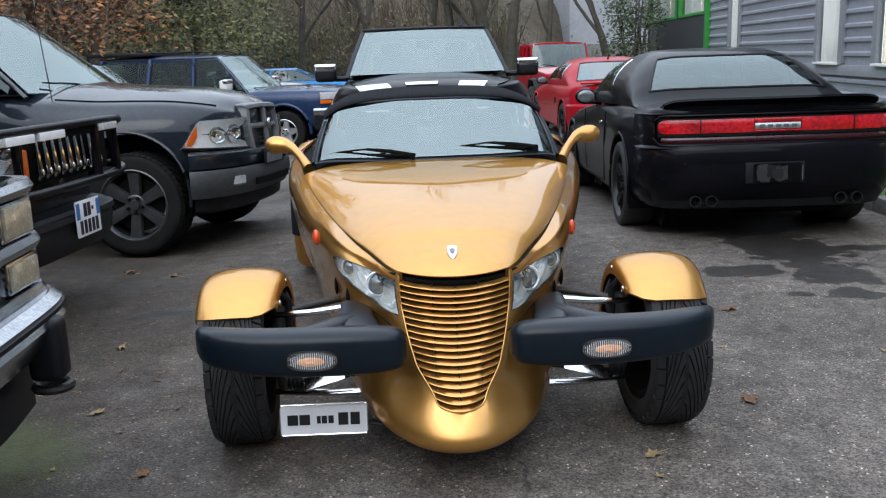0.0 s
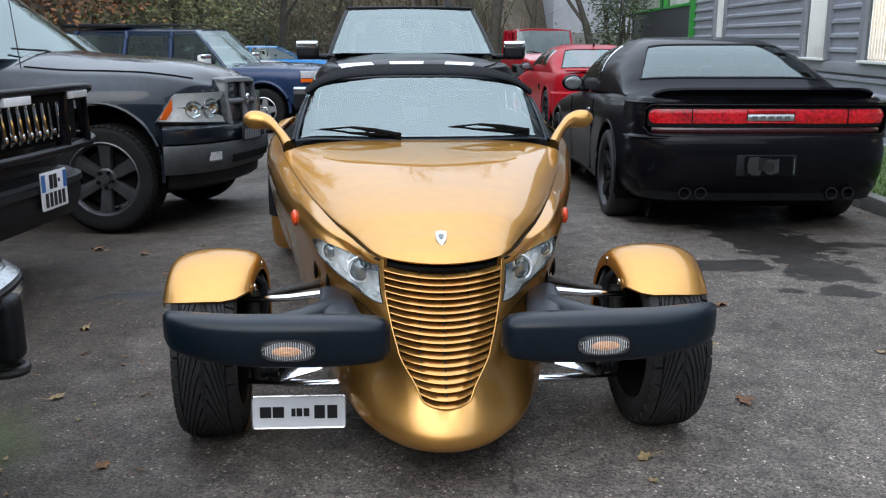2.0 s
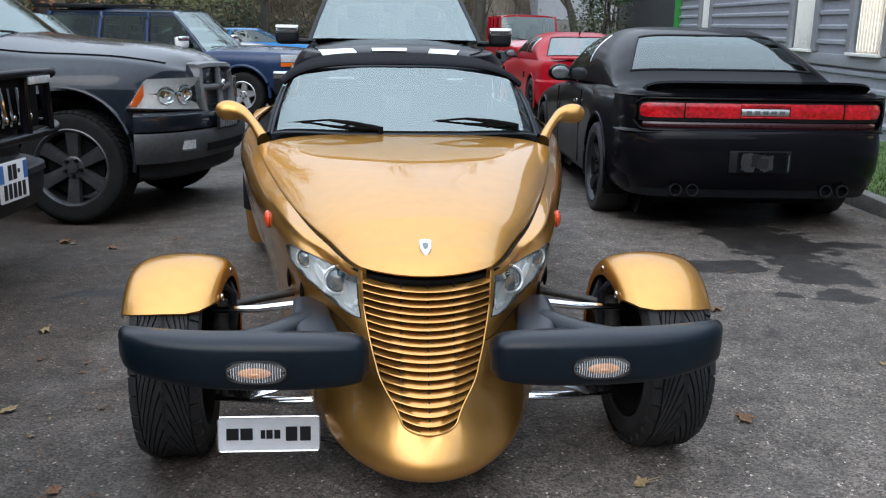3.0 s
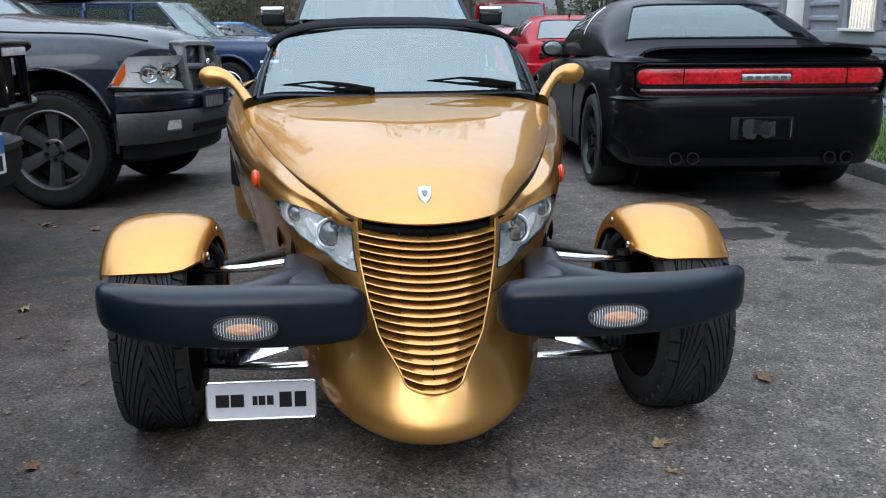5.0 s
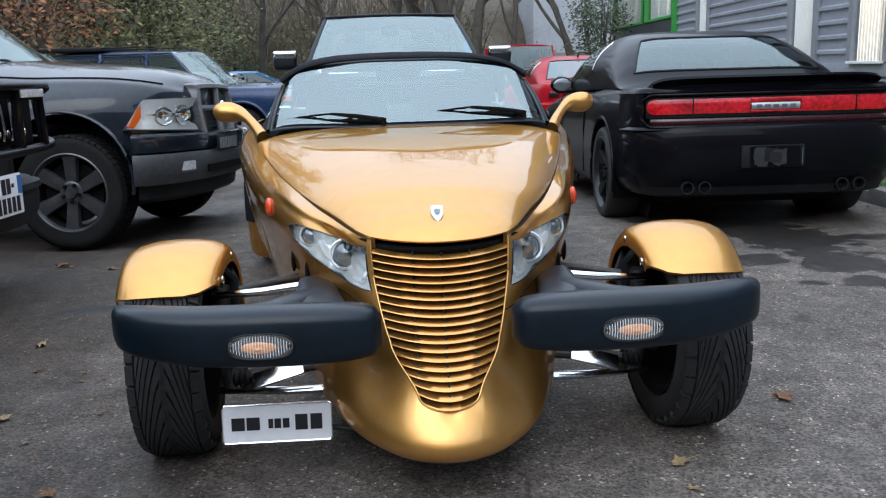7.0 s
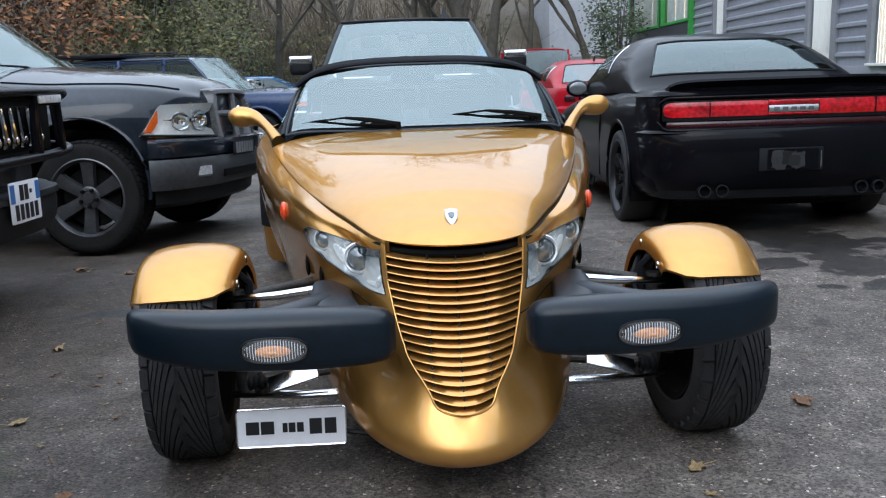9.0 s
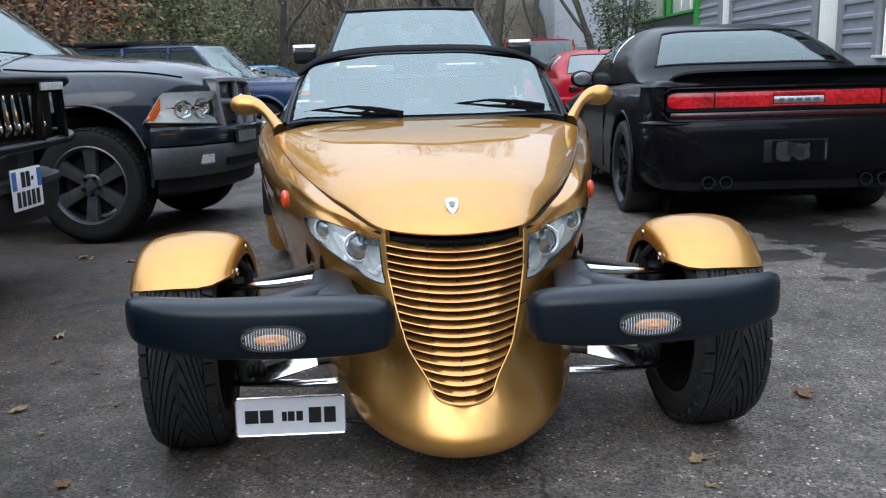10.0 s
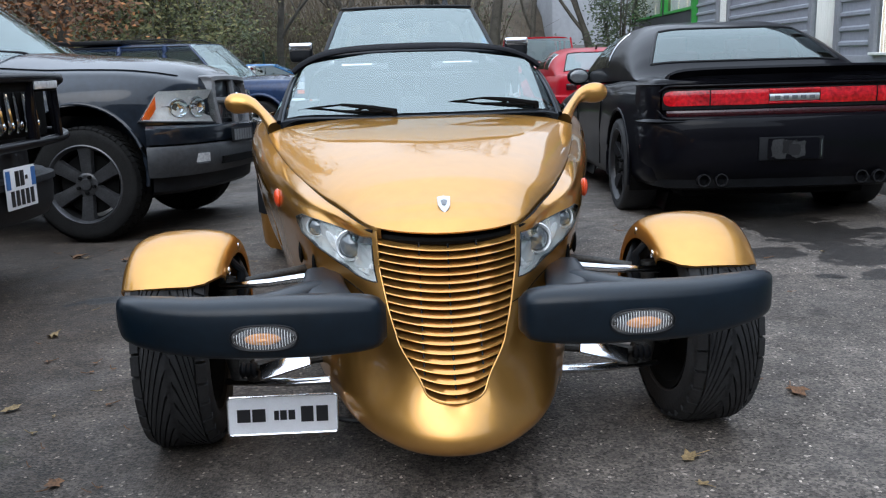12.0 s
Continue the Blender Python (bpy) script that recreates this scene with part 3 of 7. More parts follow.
# the opening's rim in one piece, round at the foot
side_ = [skin(1, b, 0.001) for b in np.linspace(6.98, 3.0, 36)] + [skin(q, 3.0, 0.001) for q in (0.98, 0.94, 0.88, 0.8, 0.7, 0.6, 0.5, 0.4, 0.3, 0.2, 0.1)]
rim_ = side_ + [skin(0, 3.0, 0.001)] + [p * np.array((-1, 1, 1)) for p in side_[::-1]]
part("grille_frame", one(tube, rim_, 0.0032, 8), GOLD, grille)

# headlamps
PROJECTORS = ((1.70, 5.58, 0.036), (2.62, 5.47, 0.026))
for sg in (1, -1):
    flipx = np.array((sg, 1, 1))
    ring2 = []
    for i in range(len(LAMP)):
        (s0, b0), (s1, b1) = LAMP[i - 1], LAMP[i]
        for f in np.linspace(0, 1, 6)[:-1]:
            ring2.append((s0 + (s1 - s0) * f, b0 + (b1 - b0) * f))
    outer = [skin(s, b, 0.002) * flipx for s, b in ring2]
    deep = [(skin(s, b, -0.020) + np.array((0, 0.006, 0))) * flipx for s, b in ring2]
    bm = bmesh.new()
    sheet(bm, [outer, deep], closed_v=True)
    lamp = part("headlamp", bm, DULLCHROME, roadster, "clear headlamp with two round projectors")
    part("lamp_rim", one(tube, outer, 0.0015, 6, closed=True), GREYPLASTIC, lamp)
    bm = bmesh.new()
    ss = np.linspace(1.10, 3.12, 30)
    rows, mirror_rows = [], []
    for s in ss:
        bb = [b for b in np.linspace(4.6, 7, 300) if inside(LAMP, min(max(s, 1.105), 3.115), b)]
        if bb:
            rows.append([skin(s, b, 0.004) * flipx for b in np.linspace(bb[0], bb[-1], 8)])
            row = []
            for k, b in enumerate(np.linspace(bb[0], bb[-1], 17)):
                p = skin(s, b)
                depth = 0.006 + 0.016 * math.sin(math.pi * k / 16) ** 0.6 + (0.006 * math.sin(s * 7.5 + b * 3) + 0.0035 * math.sin(s * 19 - b * 11)) * math.sin(math.pi * k / 16)
                for (ps, pb, pr), bowl in zip(PROJECTORS, (0.028, 0.022)):
                    d = np.linalg.norm(p - skin(ps, pb)) / (pr * 2.0)
                    depth += bowl * max(0, 1 - d * d)
                row.append((p + np.array((0, 0.9, -0.1)) * depth - np.array((p[0] * 0.25, 0, 0)) * depth) * flipx)
            mirror_rows.append(row)
    sheet(bm, rows)
    part("reflector", one(sheet, mirror_rows), LAMPMIRROR, lamp, "polished lamp reflector", sharp=0)
    cover = part("lens_cover", bm, CLEAR, lamp)
    cover.visible_shadow = False
    # pale swept fins between the projectors and in the lower inner corner
    for fin in (((2.32, 5.50), (2.22, 5.30), (2.08, 5.08), (1.80, 4.96)), ((1.16, 5.35), (1.22, 5.12), (1.30, 4.98), (1.55, 4.92))):
        spine = [(skin(*q, -0.008) + np.array((0, 0.008, 0))) * flipx for q in fin]
        part("lamp_fin", one(tube, [tuple(q) for q in cr(spine, 12)], [0.004 + 0.008 * math.sin(math.pi * (k + 0.5) / 12) for k in range(12)], 8), LAMPWISP, lamp)
    for s, b, r in PROJECTORS:
        c = (skin(s, b, -0.012) + np.array((0, 0.012 + (0.036 - r) * 0.9, -0.003))) * flipx
        d = (skin(s, b, 0.0) - skin(s, b, -0.05)) * flipx
        d = Vector((d[0] * 0.35, -0.05, 0.012)).normalized()
        m_ = Matrix.Translation(c) @ d.to_track_quat("X", "Z").to_matrix().to_4x4()
        part("projector_ring", one(lathe, [(-0.02, r * 1.25), (0.012, r * 1.22), (0.016, r * 1.1), (0.010, r)], 32, m=m_), LAMPWISP, lamp)
        part("projector_lens", one(blob, (0.016, r, r), m_ @ Matrix.Translation((0.002, 0, 0))), PROJGLASS, lamp)

# shut line between the lamp panel and the chin
for sg in (1, -1):
    part("fascia_seam", one(tube, [skin(s, 4.45, 0.0004) * np.array((sg, 1, 1)) for s in np.linspace(1.02, 2.1, 14)], 0.0016, 5), DARK, roadster)

# side repeaters
for sg in (1, -1):
    p = skin(3.80, 5.28, 0.002) * np.array((sg, 1, 1))
    part("side_marker", one(blob, (0.014, 0.040, 0.032), Matrix.Translation(p) @ pose(0, 0, 0, 0, 0, -13 * sg)), ORANGE, roadster, "orange oval side marker")


def tyre(bm, r, w, rim):
    lathe(bm, [(-w * 0.40, rim), (-w * 0.47, rim + 0.01), (-w * 0.5, (r + rim) / 2), (-w * 0.485, r - 0.036), (-w * 0.44, r - 0.022), (-w * 0.36, r - 0.014), (0, r - 0.011),
               (w * 0.36, r - 0.014), (w * 0.44, r - 0.022), (w * 0.485, r - 0.036), (w * 0.5, (r + rim) / 2), (w * 0.47, rim + 0.01), (w * 0.40, rim)], 64)


def tread(bm, r, w, count=31, slant=-0.85, wide=0.80):
    """Blocks that sweep in a V from the middle of the tyre to its shoulders."""
    for sg in (1, -1):
        for k in range(count):
            a0 = math.tau * (k + (0.5 if sg > 0 else 0)) / count
            for t0, t1, n in ((0.03, 0.70, 6), (0.75, 1.0, 3)):
                rows = []
                for t_ in np.linspace(t0, t1, n):
                    x = sg * t_ * w * 0.475
                    rr = r - 0.016 * max(0, t_ - 0.72) / 0.28
                    a = a0 - slant * (min(1, t_ / 0.72) ** 1.5 + 0.05 * t_)
                    h = math.tau / count * wide * 0.5 * (1.0 if t0 < 0.5 else 1.14)
                    rows.append([(x, -q * math.sin(b), q * math.cos(b)) for q, b in ((rr - 0.016, a - h), (rr + 0.001, a - h * 0.93), (rr + 0.001, a + h * 0.93), (rr - 0.016, a + h))])
                sheet(bm, rows)
    for x in (-0.006, 0.006):
        lathe(bm, [(x * w - 0.006, r - 0.01), (x * w - 0.006, r + 0.0005), (x * w + 0.006, r + 0.0005), (x * w + 0.006, r - 0.01)], 64)


def wheel(parent, m, r, w, rim, side, finish, spokes=5, style="star", tyre_mat=None, lugs=True):
    """Wheel with its outer face towards side * x."""
    e = new("wheel")
    e.parent = parent
    e.matrix_basis = m
    part("tyre", one(tyre, r, w, rim), tyre_mat or RUBBER, e)
    bm = bmesh.new()
    o = side * w * 0.46
    lathe(bm, [(o, rim + 0.012), (o + side * 0.006, rim), (o - side * 0.012, rim - 0.014), (o - side * 0.03, rim - 0.02)], 48)
    rm = part("rim", bm, finish, e)
    # barrels of the dull wheels coloured near-black, as the shade behind the spokes
    part("rim_barrel", one(lathe, [(o - side * 0.03, rim - 0.02), (o - side * 0.05, rim - 0.03), (-o * 0.9, rim - 0.02), (-o * 0.98, rim)], 48), finish if finish in (CHROME, SILVERALLOY) else DARK, rm)
    part("brake_disc", one(lathe, [(o - side * 0.085, 0.02), (o - side * 0.085, rim * 0.78), (o - side * 0.11, rim * 0.78), (o - side * 0.11, 0.02)], 32), STEEL if finish is CHROME else DARK, e)
    for k in range(spokes):
        a = math.tau * k / spokes
        bm = bmesh.new()
        base, tip = (0.30, 0.16) if style == "star" else (0.17, 0.20)
        if style == "twin":
            base, tip = 0.13, 0.10
        prof = []
        for t_, hw in ((0.16, base * 0.8), (0.35, base), (0.7, (base + tip) / 2), (0.97, tip * 1.15)):
            prof.append((t_ * rim, hw * rim))
        for d0 in ((0,) if style != "twin" else (-0.12, 0.12)):
            rows = []
            for rr, hw in prof:
                dish = o - side * (0.018 + 0.03 * (1 - rr / rim))
                dd = d0 * rim
                rows.append([(dish - side * 0.03, dd - hw, rr), (dish, dd - hw * 0.82, rr), (dish + side * 0.004, dd, rr), (dish, dd + hw * 0.82, rr), (dish - side * 0.03, dd + hw, rr)])
            sheet(bm, rows)
        ob = part("spoke", bm, finish, rm)
        ob.matrix_basis = pose(0, 0, 0, math.degrees(a) + 8, 0, 0)
    part("hub", one(lathe, [(o - side * 0.06, rim * 0.30), (o - side * 0.036, rim * 0.30), (o - side * 0.028, rim * 0.24), (o - side * 0.03, rim * 0.16), (o - side * 0.018, rim * 0.14), (o - side * 0.015, 0.001)], 32), finish, rm)
    if lugs:
        for k in range(5):
            a = math.tau * (k + 0.5) / 5
            bm = one(lathe, [(o - side * 0.04, 0.013), (o - side * 0.008, 0.012), (o - side * 0.004, 0.001)], 8, m=Matrix.Translation((0, math.sin(a) * rim * 0.22, math.cos(a) * rim * 0.22)))
            part("wheel_nut", bm, DARK, rm)
    return e


FX = 0.778
for sg in (1, -1):
    # wheel, toed a little with the steering
    w_ = wheel(roadster, pose(sg * FX, 0, 0.314, 0, 0, 3), 0.317, 0.208, 0.216, sg, ALLOY, 5)
    part("tread", one(tread, 0.317, 0.208), RUBBER, w_, sharp=30)
    # cycle wing
    fx = sg * 0.760
    bm = bmesh.new()
    HW = 0.151
    prof = [(-1.0, 0.262), (-1.0, 0.276), (-0.96, 0.292), (-0.86, 0.308), (-0.68, 0.320), (-0.4, 0.328), (0, 0.3315), (0.4, 0.329), (0.68, 0.322), (0.86, 0.311), (0.96, 0.296), (1.0, 0.280), (1.0, 0.266)]
    rows = []
    for i in range(41):
        f = i / 40
        row = []
        for u, r in prof:
            a0 = -radians(48 - 5 * abs(u) ** 5 - 8 * max(0, -u * sg) ** 4)
            a1 = radians(112)
            a = a0 + (a1 - a0) * f
            r = r - 0.005 * max(0, u * sg) ** 2.5
            taper = 1 - 0.05 * max(0, -math.cos(f * math.pi)) - 0.06 * max(0, 0.25 - f) * 4
            row.append((fx + u * HW * taper, math.sin(a) * r, 0.314 + math.cos(a) * r))
        rows.append(row)
    sheet(bm, rows)
    inner = [[(p[0] * 0.98 + fx * 0.02, p[1] * 0.965, 0.314 + (p[2] - 0.314) * 0.965) for p in r] for r in rows]
    sheet(bm, inner)
    sheet(bm, [rows[0], inner[0]])
    sheet(bm, [rows[-1], inner[-1]])
    for k in (0, -1):
        sheet(bm, [[r[k] for r in rows], [r[k] for r in inner]])
    bmesh.ops.remove_doubles(bm, verts=bm.verts, dist=0.0003)
    wing = part("cycle_wing", bm, GOLD, roadster, "gold cycle wing over the front tyre", sharp=45)
    for a in (-30, 8):
        part("wing_bolt", one(blob, (0.006, 0.012, 0.012), Matrix.Translation((fx - sg * HW * 0.99, math.sin(radians(a)) * 0.274, 0.314 + math.cos(radians(a)) * 0.274)), 10), CHROME, wing)
    bm = bmesh.new()
    tube(bm, [(fx - sg * 0.12, -0.02, 0.575), (fx - sg * 0.160, 0.0, 0.52), (fx - sg * 0.15, 0.0, 0.36)], 0.013, 8)
    tube(bm, [(fx - sg * 0.12, 0.14, 0.53), (fx - sg * 0.160, 0.09, 0.47), (fx - sg * 0.15, 0.0, 0.36)], 0.012, 8)
    part("wing_stay", bm, BLACKPLASTIC, roadster)
    # suspension
    part("upper_arm", one(tube, [(sg * 0.33, -0.10, 0.522), (sg * 0.5, -0.10, 0.503), (sg * 0.655, -0.06, 0.485)], [0.014, 0.0125, 0.011], 10), CHROME, roadster, "polished upper suspension arm")
    part("upper_arm", one(tube, [(sg * 0.36, 0.12, 0.50), (sg * 0.5, 0.06, 0.49), (sg * 0.655, -0.01, 0.475)], [0.014, 0.013, 0.012], 10), STEEL, roadster)
    part("lower_arm", one(tube, [(sg * 0.30, -0.14, 0.213), (sg * 0.45, -0.12, 0.204), (sg * 0.66, -0.04, 0.184)], [0.024, 0.022, 0.018], 12, flat=0.55), CHROME, roadster, "polished lower suspension arm")
    part("lower_arm", one(tube, [(sg * 0.30, 0.22, 0.215), (sg * 0.66, 0.03, 0.185)], 0.018, 10), STEEL, roadster)
    bm = one(box, (0.15, 0.052, 0.012), Matrix.Translation((sg * 0.468, -0.15, 0.266)) @ pose(0, 0, 0, 40, sg * 16, 0), 0.004)
    part("damper_link", bm, CHROME, roadster, "polished damper link")
    bm = bmesh.new()
    tube(bm, [(sg * 0.62, -0.02, 0.19), (sg * 0.645, 0, 0.32), (sg * 0.64, 0.0, 0.50)], [0.03, 0.04, 0.024], 10)
    lathe(bm, [(0, 0.001), (0, 0.07), (0.05, 0.08), (0.08, 0.04)], 20, m=Matrix.Translation((sg * 0.645, 0, 0.314)))
    tube(bm, [(sg * 0.61, -0.10, 0.25), (sg * 0.5, -0.09, 0.245), (sg * 0.3, -0.06, 0.26)], 0.012, 8)
    tube(bm, [(sg * 0.57, -0.07, 0.20), (sg * 0.59, -0.09, 0.27)], 0.022, 8)
    part("hub_carrier", bm, STEEL, roadster)
    part("rubber_boot", one(lathe, [(-0.02, 0.016), (-0.012, 0.024), (-0.004, 0.018), (0.004, 0.026), (0.012, 0.019), (0.02, 0.027), (0.03, 0.02)], 16, m=Matrix.Translation((sg * 0.585, -0.115, 0.245))), BLACKPLASTIC, roadster)
    # bumper half
    spine = [(0.165, -0.545), (0.20, -0.560), (0.32, -0.570), (0.48, -0.566), (0.62, -0.552), (0.745, -0.527), (0.808, -0.495), (0.838, -0.450)]
    hh = [0.038, 0.062, 0.071, 0.072, 0.069, 0.061, 0.052, 0.039]
    dd = [0.022, 0.040, 0.048, 0.048, 0.046, 0.042, 0.036, 0.025]
    zc = [0.495, 0.498, 0.499, 0.499, 0.500, 0.510, 0.515, 0.516]
    rows = []
    for i in range(36):
        u = i / 35 * 7
        x, y, _ = at([(*p, 0) for p in spine], u)
        h, d_, z = at(list(zip(hh, dd, zc)), u)
        row = []
        for k in range(20):
            a = math.tau * k / 20
            c, s_ = math.cos(a), math.sin(a)
            lean = 0.35 * d_ * max(0, s_) ** 3
            row.append((sg * x, y + 0.03 + lean + d_ * math.copysign(abs(c) ** 0.45, c), z + h * math.copysign(abs(s_) ** 0.5, s_)))
        rows.append(row)
    bm = bmesh.new()
    vs = sheet(bm, rows, closed_v=True)
    bm.faces.new(vs[0]), bm.faces.new(vs[-1])
    bump_ = part("bumper", bm, BUMPERBLACK, roadster, "black rubber-like half bumper", sharp=50)
    rows = []
    for x, y, z, w, h in ((0.29, -0.52, 0.520, 0.055, 0.028), (0.31, -0.40, 0.528, 0.06, 0.026), (0.335, -0.27, 0.528, 0.06, 0.028), (0.345, -0.12, 0.522, 0.055, 0.036)):
        rows.append([(sg * (x + w * math.copysign(abs(math.cos(a)) ** 0.5, math.cos(a))), y, z - 0.01 + h * math.copysign(abs(math.sin(a)) ** 0.5, math.sin(a))) for a in np.linspace(0, math.tau, 17)[:-1]])
    bm = bmesh.new()
    sheet(bm, rows, closed_v=True)
    part("bumper_arm", bm, BUMPERBLACK, roadster, sharp=50)
    rows = []
    for x, y, z, h in ((0.35, -0.28, 0.525, 0.026), (0.44, -0.42, 0.535, 0.022), (0.54, -0.50, 0.540, 0.018)):
        rows.append([(sg * x + math.cos(a) * 0.03 * sg, y + math.cos(a) * 0.03, z + h * math.sin(a)) for a in np.linspace(0, math.tau, 13)[:-1]])
    bm = bmesh.new()
    sheet(bm, rows, closed_v=True)
    part("bumper_brace", bm, BUMPERBLACK, roadster)
    # indicator in the bumper
    c = Matrix.Translation((sg * 0.456, -0.5865, 0.487)) @ pose(0, 0, 0, 0, 0, sg * 2)
    ell = [(0.078 * math.copysign(abs(math.cos(a)) ** 0.7, math.cos(a)), 0.030 * math.copysign(abs(math.sin(a)) ** 0.8, math.sin(a))) for a in np.linspace(0, math.tau, 41)[:-1]]
    ind = part("indicator", one(slab, ell, 0.02, c, 0.002), DULLCHROME, bump_, "clear ribbed indicator with an amber bulb")
    part("indicator_rim", one(tube, [c @ Vector((x * 1.03, -0.001, z * 1.05)) for x, z in ell], 0.0025, 6, closed=True), BLACKPLASTIC, ind)
    part("bulb", one(blob, (0.044, 0.004, 0.015), c @ Matrix.Translation((sg * 0.004, 0.0, -0.003))), AMBERGLOW, ind)
    for x in (-0.069, 0.069):
        part("screw", one(blob, (0.006, 0.006, 0.006), c @ Matrix.Translation((x, -0.002, 0)), 8), STEEL, ind)
    part("bulb_core", one(blob, (0.016, 0.0065, 0.006), c @ Matrix.Translation((sg * 0.006, -0.001, -0.006))), AMBERGLOW, ind)
    bm = bmesh.new()
    for k in range(22):
        x = -0.07 + 0.14 * k / 21
        h = 0.027 * (1 - (abs(x) / 0.079) ** 2.6)
        tube(bm, [c @ Vector((x, -0.004, -h)), c @ Vector((x, -0.007, 0)), c @ Vector((x, -0.004, h))], 0.0008, 5)
    part("lens_rib", bm, LAMPCHROME, ind)
    # mirror
    path = cr([(0.645, 1.35, 0.845), (0.690, 1.44, 0.890), (0.735, 1.52, 0.924), (0.775, 1.575, 0.940), (0.820, 1.60, 0.947), (0.862, 1.605, 0.948), (0.890, 1.605, 0.946), (0.899, 1.605, 0.945)], 29)
    size = cr([(0.030, 0, 0), (0.023, 0, 0), (0.024, 0, 0), (0.036, 0, 0), (0.047, 0, 0), (0.045, 0, 0), (0.027, 0, 0), (0.004, 0, 0)], 29)
    bm = one(tube, [(p[0] * sg, p[1], p[2]) for p in path], [max(0.003, float(q[0])) for q in size], 18)
    part("mirror", bm, GOLD, roadster, "gold teardrop door mirror")
    # rear wing with its black stone guard and the rear wheel
    rows = []
    for i in range(25):
        a = radians(-130 + 250 * i / 24)
        cy, cz = 2.88 + 0.455 * math.sin(a), 0.37 + 0.455 * math.cos(a)
        row = []
        for u, dr in ((0.60, -0.03), (0.66, 0.01), (0.72, 0.03), (0.79, 0.03), (0.86, 0.01), (0.895, -0.03), (0.90, -0.07)):
            row.append((sg * u, 2.88 + (0.455 + dr) * math.sin(a), 0.37 + (0.455 + dr) * math.cos(a)))
        rows.append(row)
    bm = bmesh.new()
    sheet(bm, rows)
    part("rear_wing", bm, GOLD, roadster)
    rows = [[(sg * u, 2.88 + (0.458 + dr) * math.sin(a), 0.37 + (0.458 + dr) * math.cos(a)) for u, dr in ((0.66, 0.014), (0.72, 0.034), (0.79, 0.034), (0.862, 0.014), (0.904, -0.026))] for a in [radians(-100 + 68 * i / 8) for i in range(9)]]
    bm = bmesh.new()
    sheet(bm, rows)
    part("stone_guard", bm, BLACKPLASTIC, roadster, "black stone guard on the rear wing")
    wheel(roadster, pose(sg * 0.765, 2.88, 0.37), 0.372, 0.26, 0.26, sg, CHROME, 5)
    # air slot behind the lamp
    p = skin(2.9, 4.35, 0.002) * np.array((sg, 1, 1))
    part("air_slot", one(blob, (0.008, 0.014, 0.035), Matrix.Translation(p), 10), DARK, roadster)
    p = skin(3.3, 4.30, 0.002) * np.array((sg, 1, 1))
    part("air_slot", one(blob, (0.008, 0.020, 0.038), Matrix.Translation(p), 10), DARK, roadster)

# scuttle, windscreen, soft top
WB = [(-0.605, 1.315, 0.876), (-0.50, 1.255, 0.893), (-0.25, 1.205, 0.892), (0, 1.19, 0.892), (0.25, 1.205, 0.892), (0.50, 1.255, 0.893), (0.605, 1.315, 0.876)]
WT = [(-0.565, 1.67, 1.055), (-0.50, 1.65, 1.130), (-0.26, 1.61, 1.160), (0, 1.60, 1.165), (0.26, 1.61, 1.160), (0.50, 1.65, 1.130), (0.565, 1.67, 1.055)]


def screen_at(u, v):
    a, b = at(WB, u * 6), at(WT, u * 6)
    p = a * (1 - v) + b * v
    p[2] += 0.02 * 4 * v * (1 - v)
    return p


bm = bmesh.new()
sheet(bm, [[screen_at(u, v) for v in np.linspace(0.03, 0.98, 10)] for u in np.linspace(0.04, 0.96, 31)])
ws = part("windscreen", bm, WINDSCREEN, roadster, "raked windscreen in a black frame")
ws.visible_shadow = False
frame_path = [screen_at(u, 0) - np.array((0, 0, 0.007)) for u in np.linspace(0, 1, 25)] + [screen_at(1, v) for v in np.linspace(0.1, 0.95, 8)] + [screen_at(u, 1) for u in np.linspace(1, 0, 25)] + [screen_at(0, v) for v in np.linspace(0.95, 0.1, 8)]
part("screen_frame", one(tube, frame_path, 0.0075, 8, closed=True), BUMPERBLACK, ws)
bm = bmesh.new()
sheet(bm, [[screen_at(u, 0) + np.array(d) for d in ((0, -0.010, -0.006 - 0.03 * abs(2 * u - 1) ** 8), (0, -0.008, -0.004), (0, -0.003, -0.002), (0, 0.06, 0.015))] for u in np.linspace(0, 1, 25)])
part("scuttle_trim", bm, BLACKPLASTIC, roadster)
# deck between the seams behind the bonnet
bm = bmesh.new()
rows = []
for s in np.linspace(4.93, 7, 18):
    e = at(RAILS[-1], s)
    rows.append([(q * e[0], e[1], e[2] - 0.02 + 0.012 * (1 - q * q)) for q in np.linspace(-1, 1, 9)])
sheet(bm, rows)
part("cabin_tub", bm, DARK, roadster)
bm = bmesh.new()
rows = [[(q * w, y + 0.03 * q * q, z - dz * (0.25 * q * q + 0.75 * q ** 6)) for q in np.linspace(-1, 1, 31)] for y, z, w, dz in
        ((1.610, 1.169, 0.57, 0.10), (1.600, 1.176, 0.578, 0.10), (1.612, 1.184, 0.585, 0.10), (1.66, 1.192, 0.592, 0.10), (1.8, 1.201, 0.60, 0.105), (2.0, 1.209, 0.608, 0.11), (2.2, 1.212, 0.612, 0.12), (2.45, 1.202, 0.60, 0.13), (2.7, 1.17, 0.60, 0.14))]
sheet(bm, rows)
top = part("soft_top", bm, FABRIC, roadster, "black canvas soft top")
bm = bmesh.new()
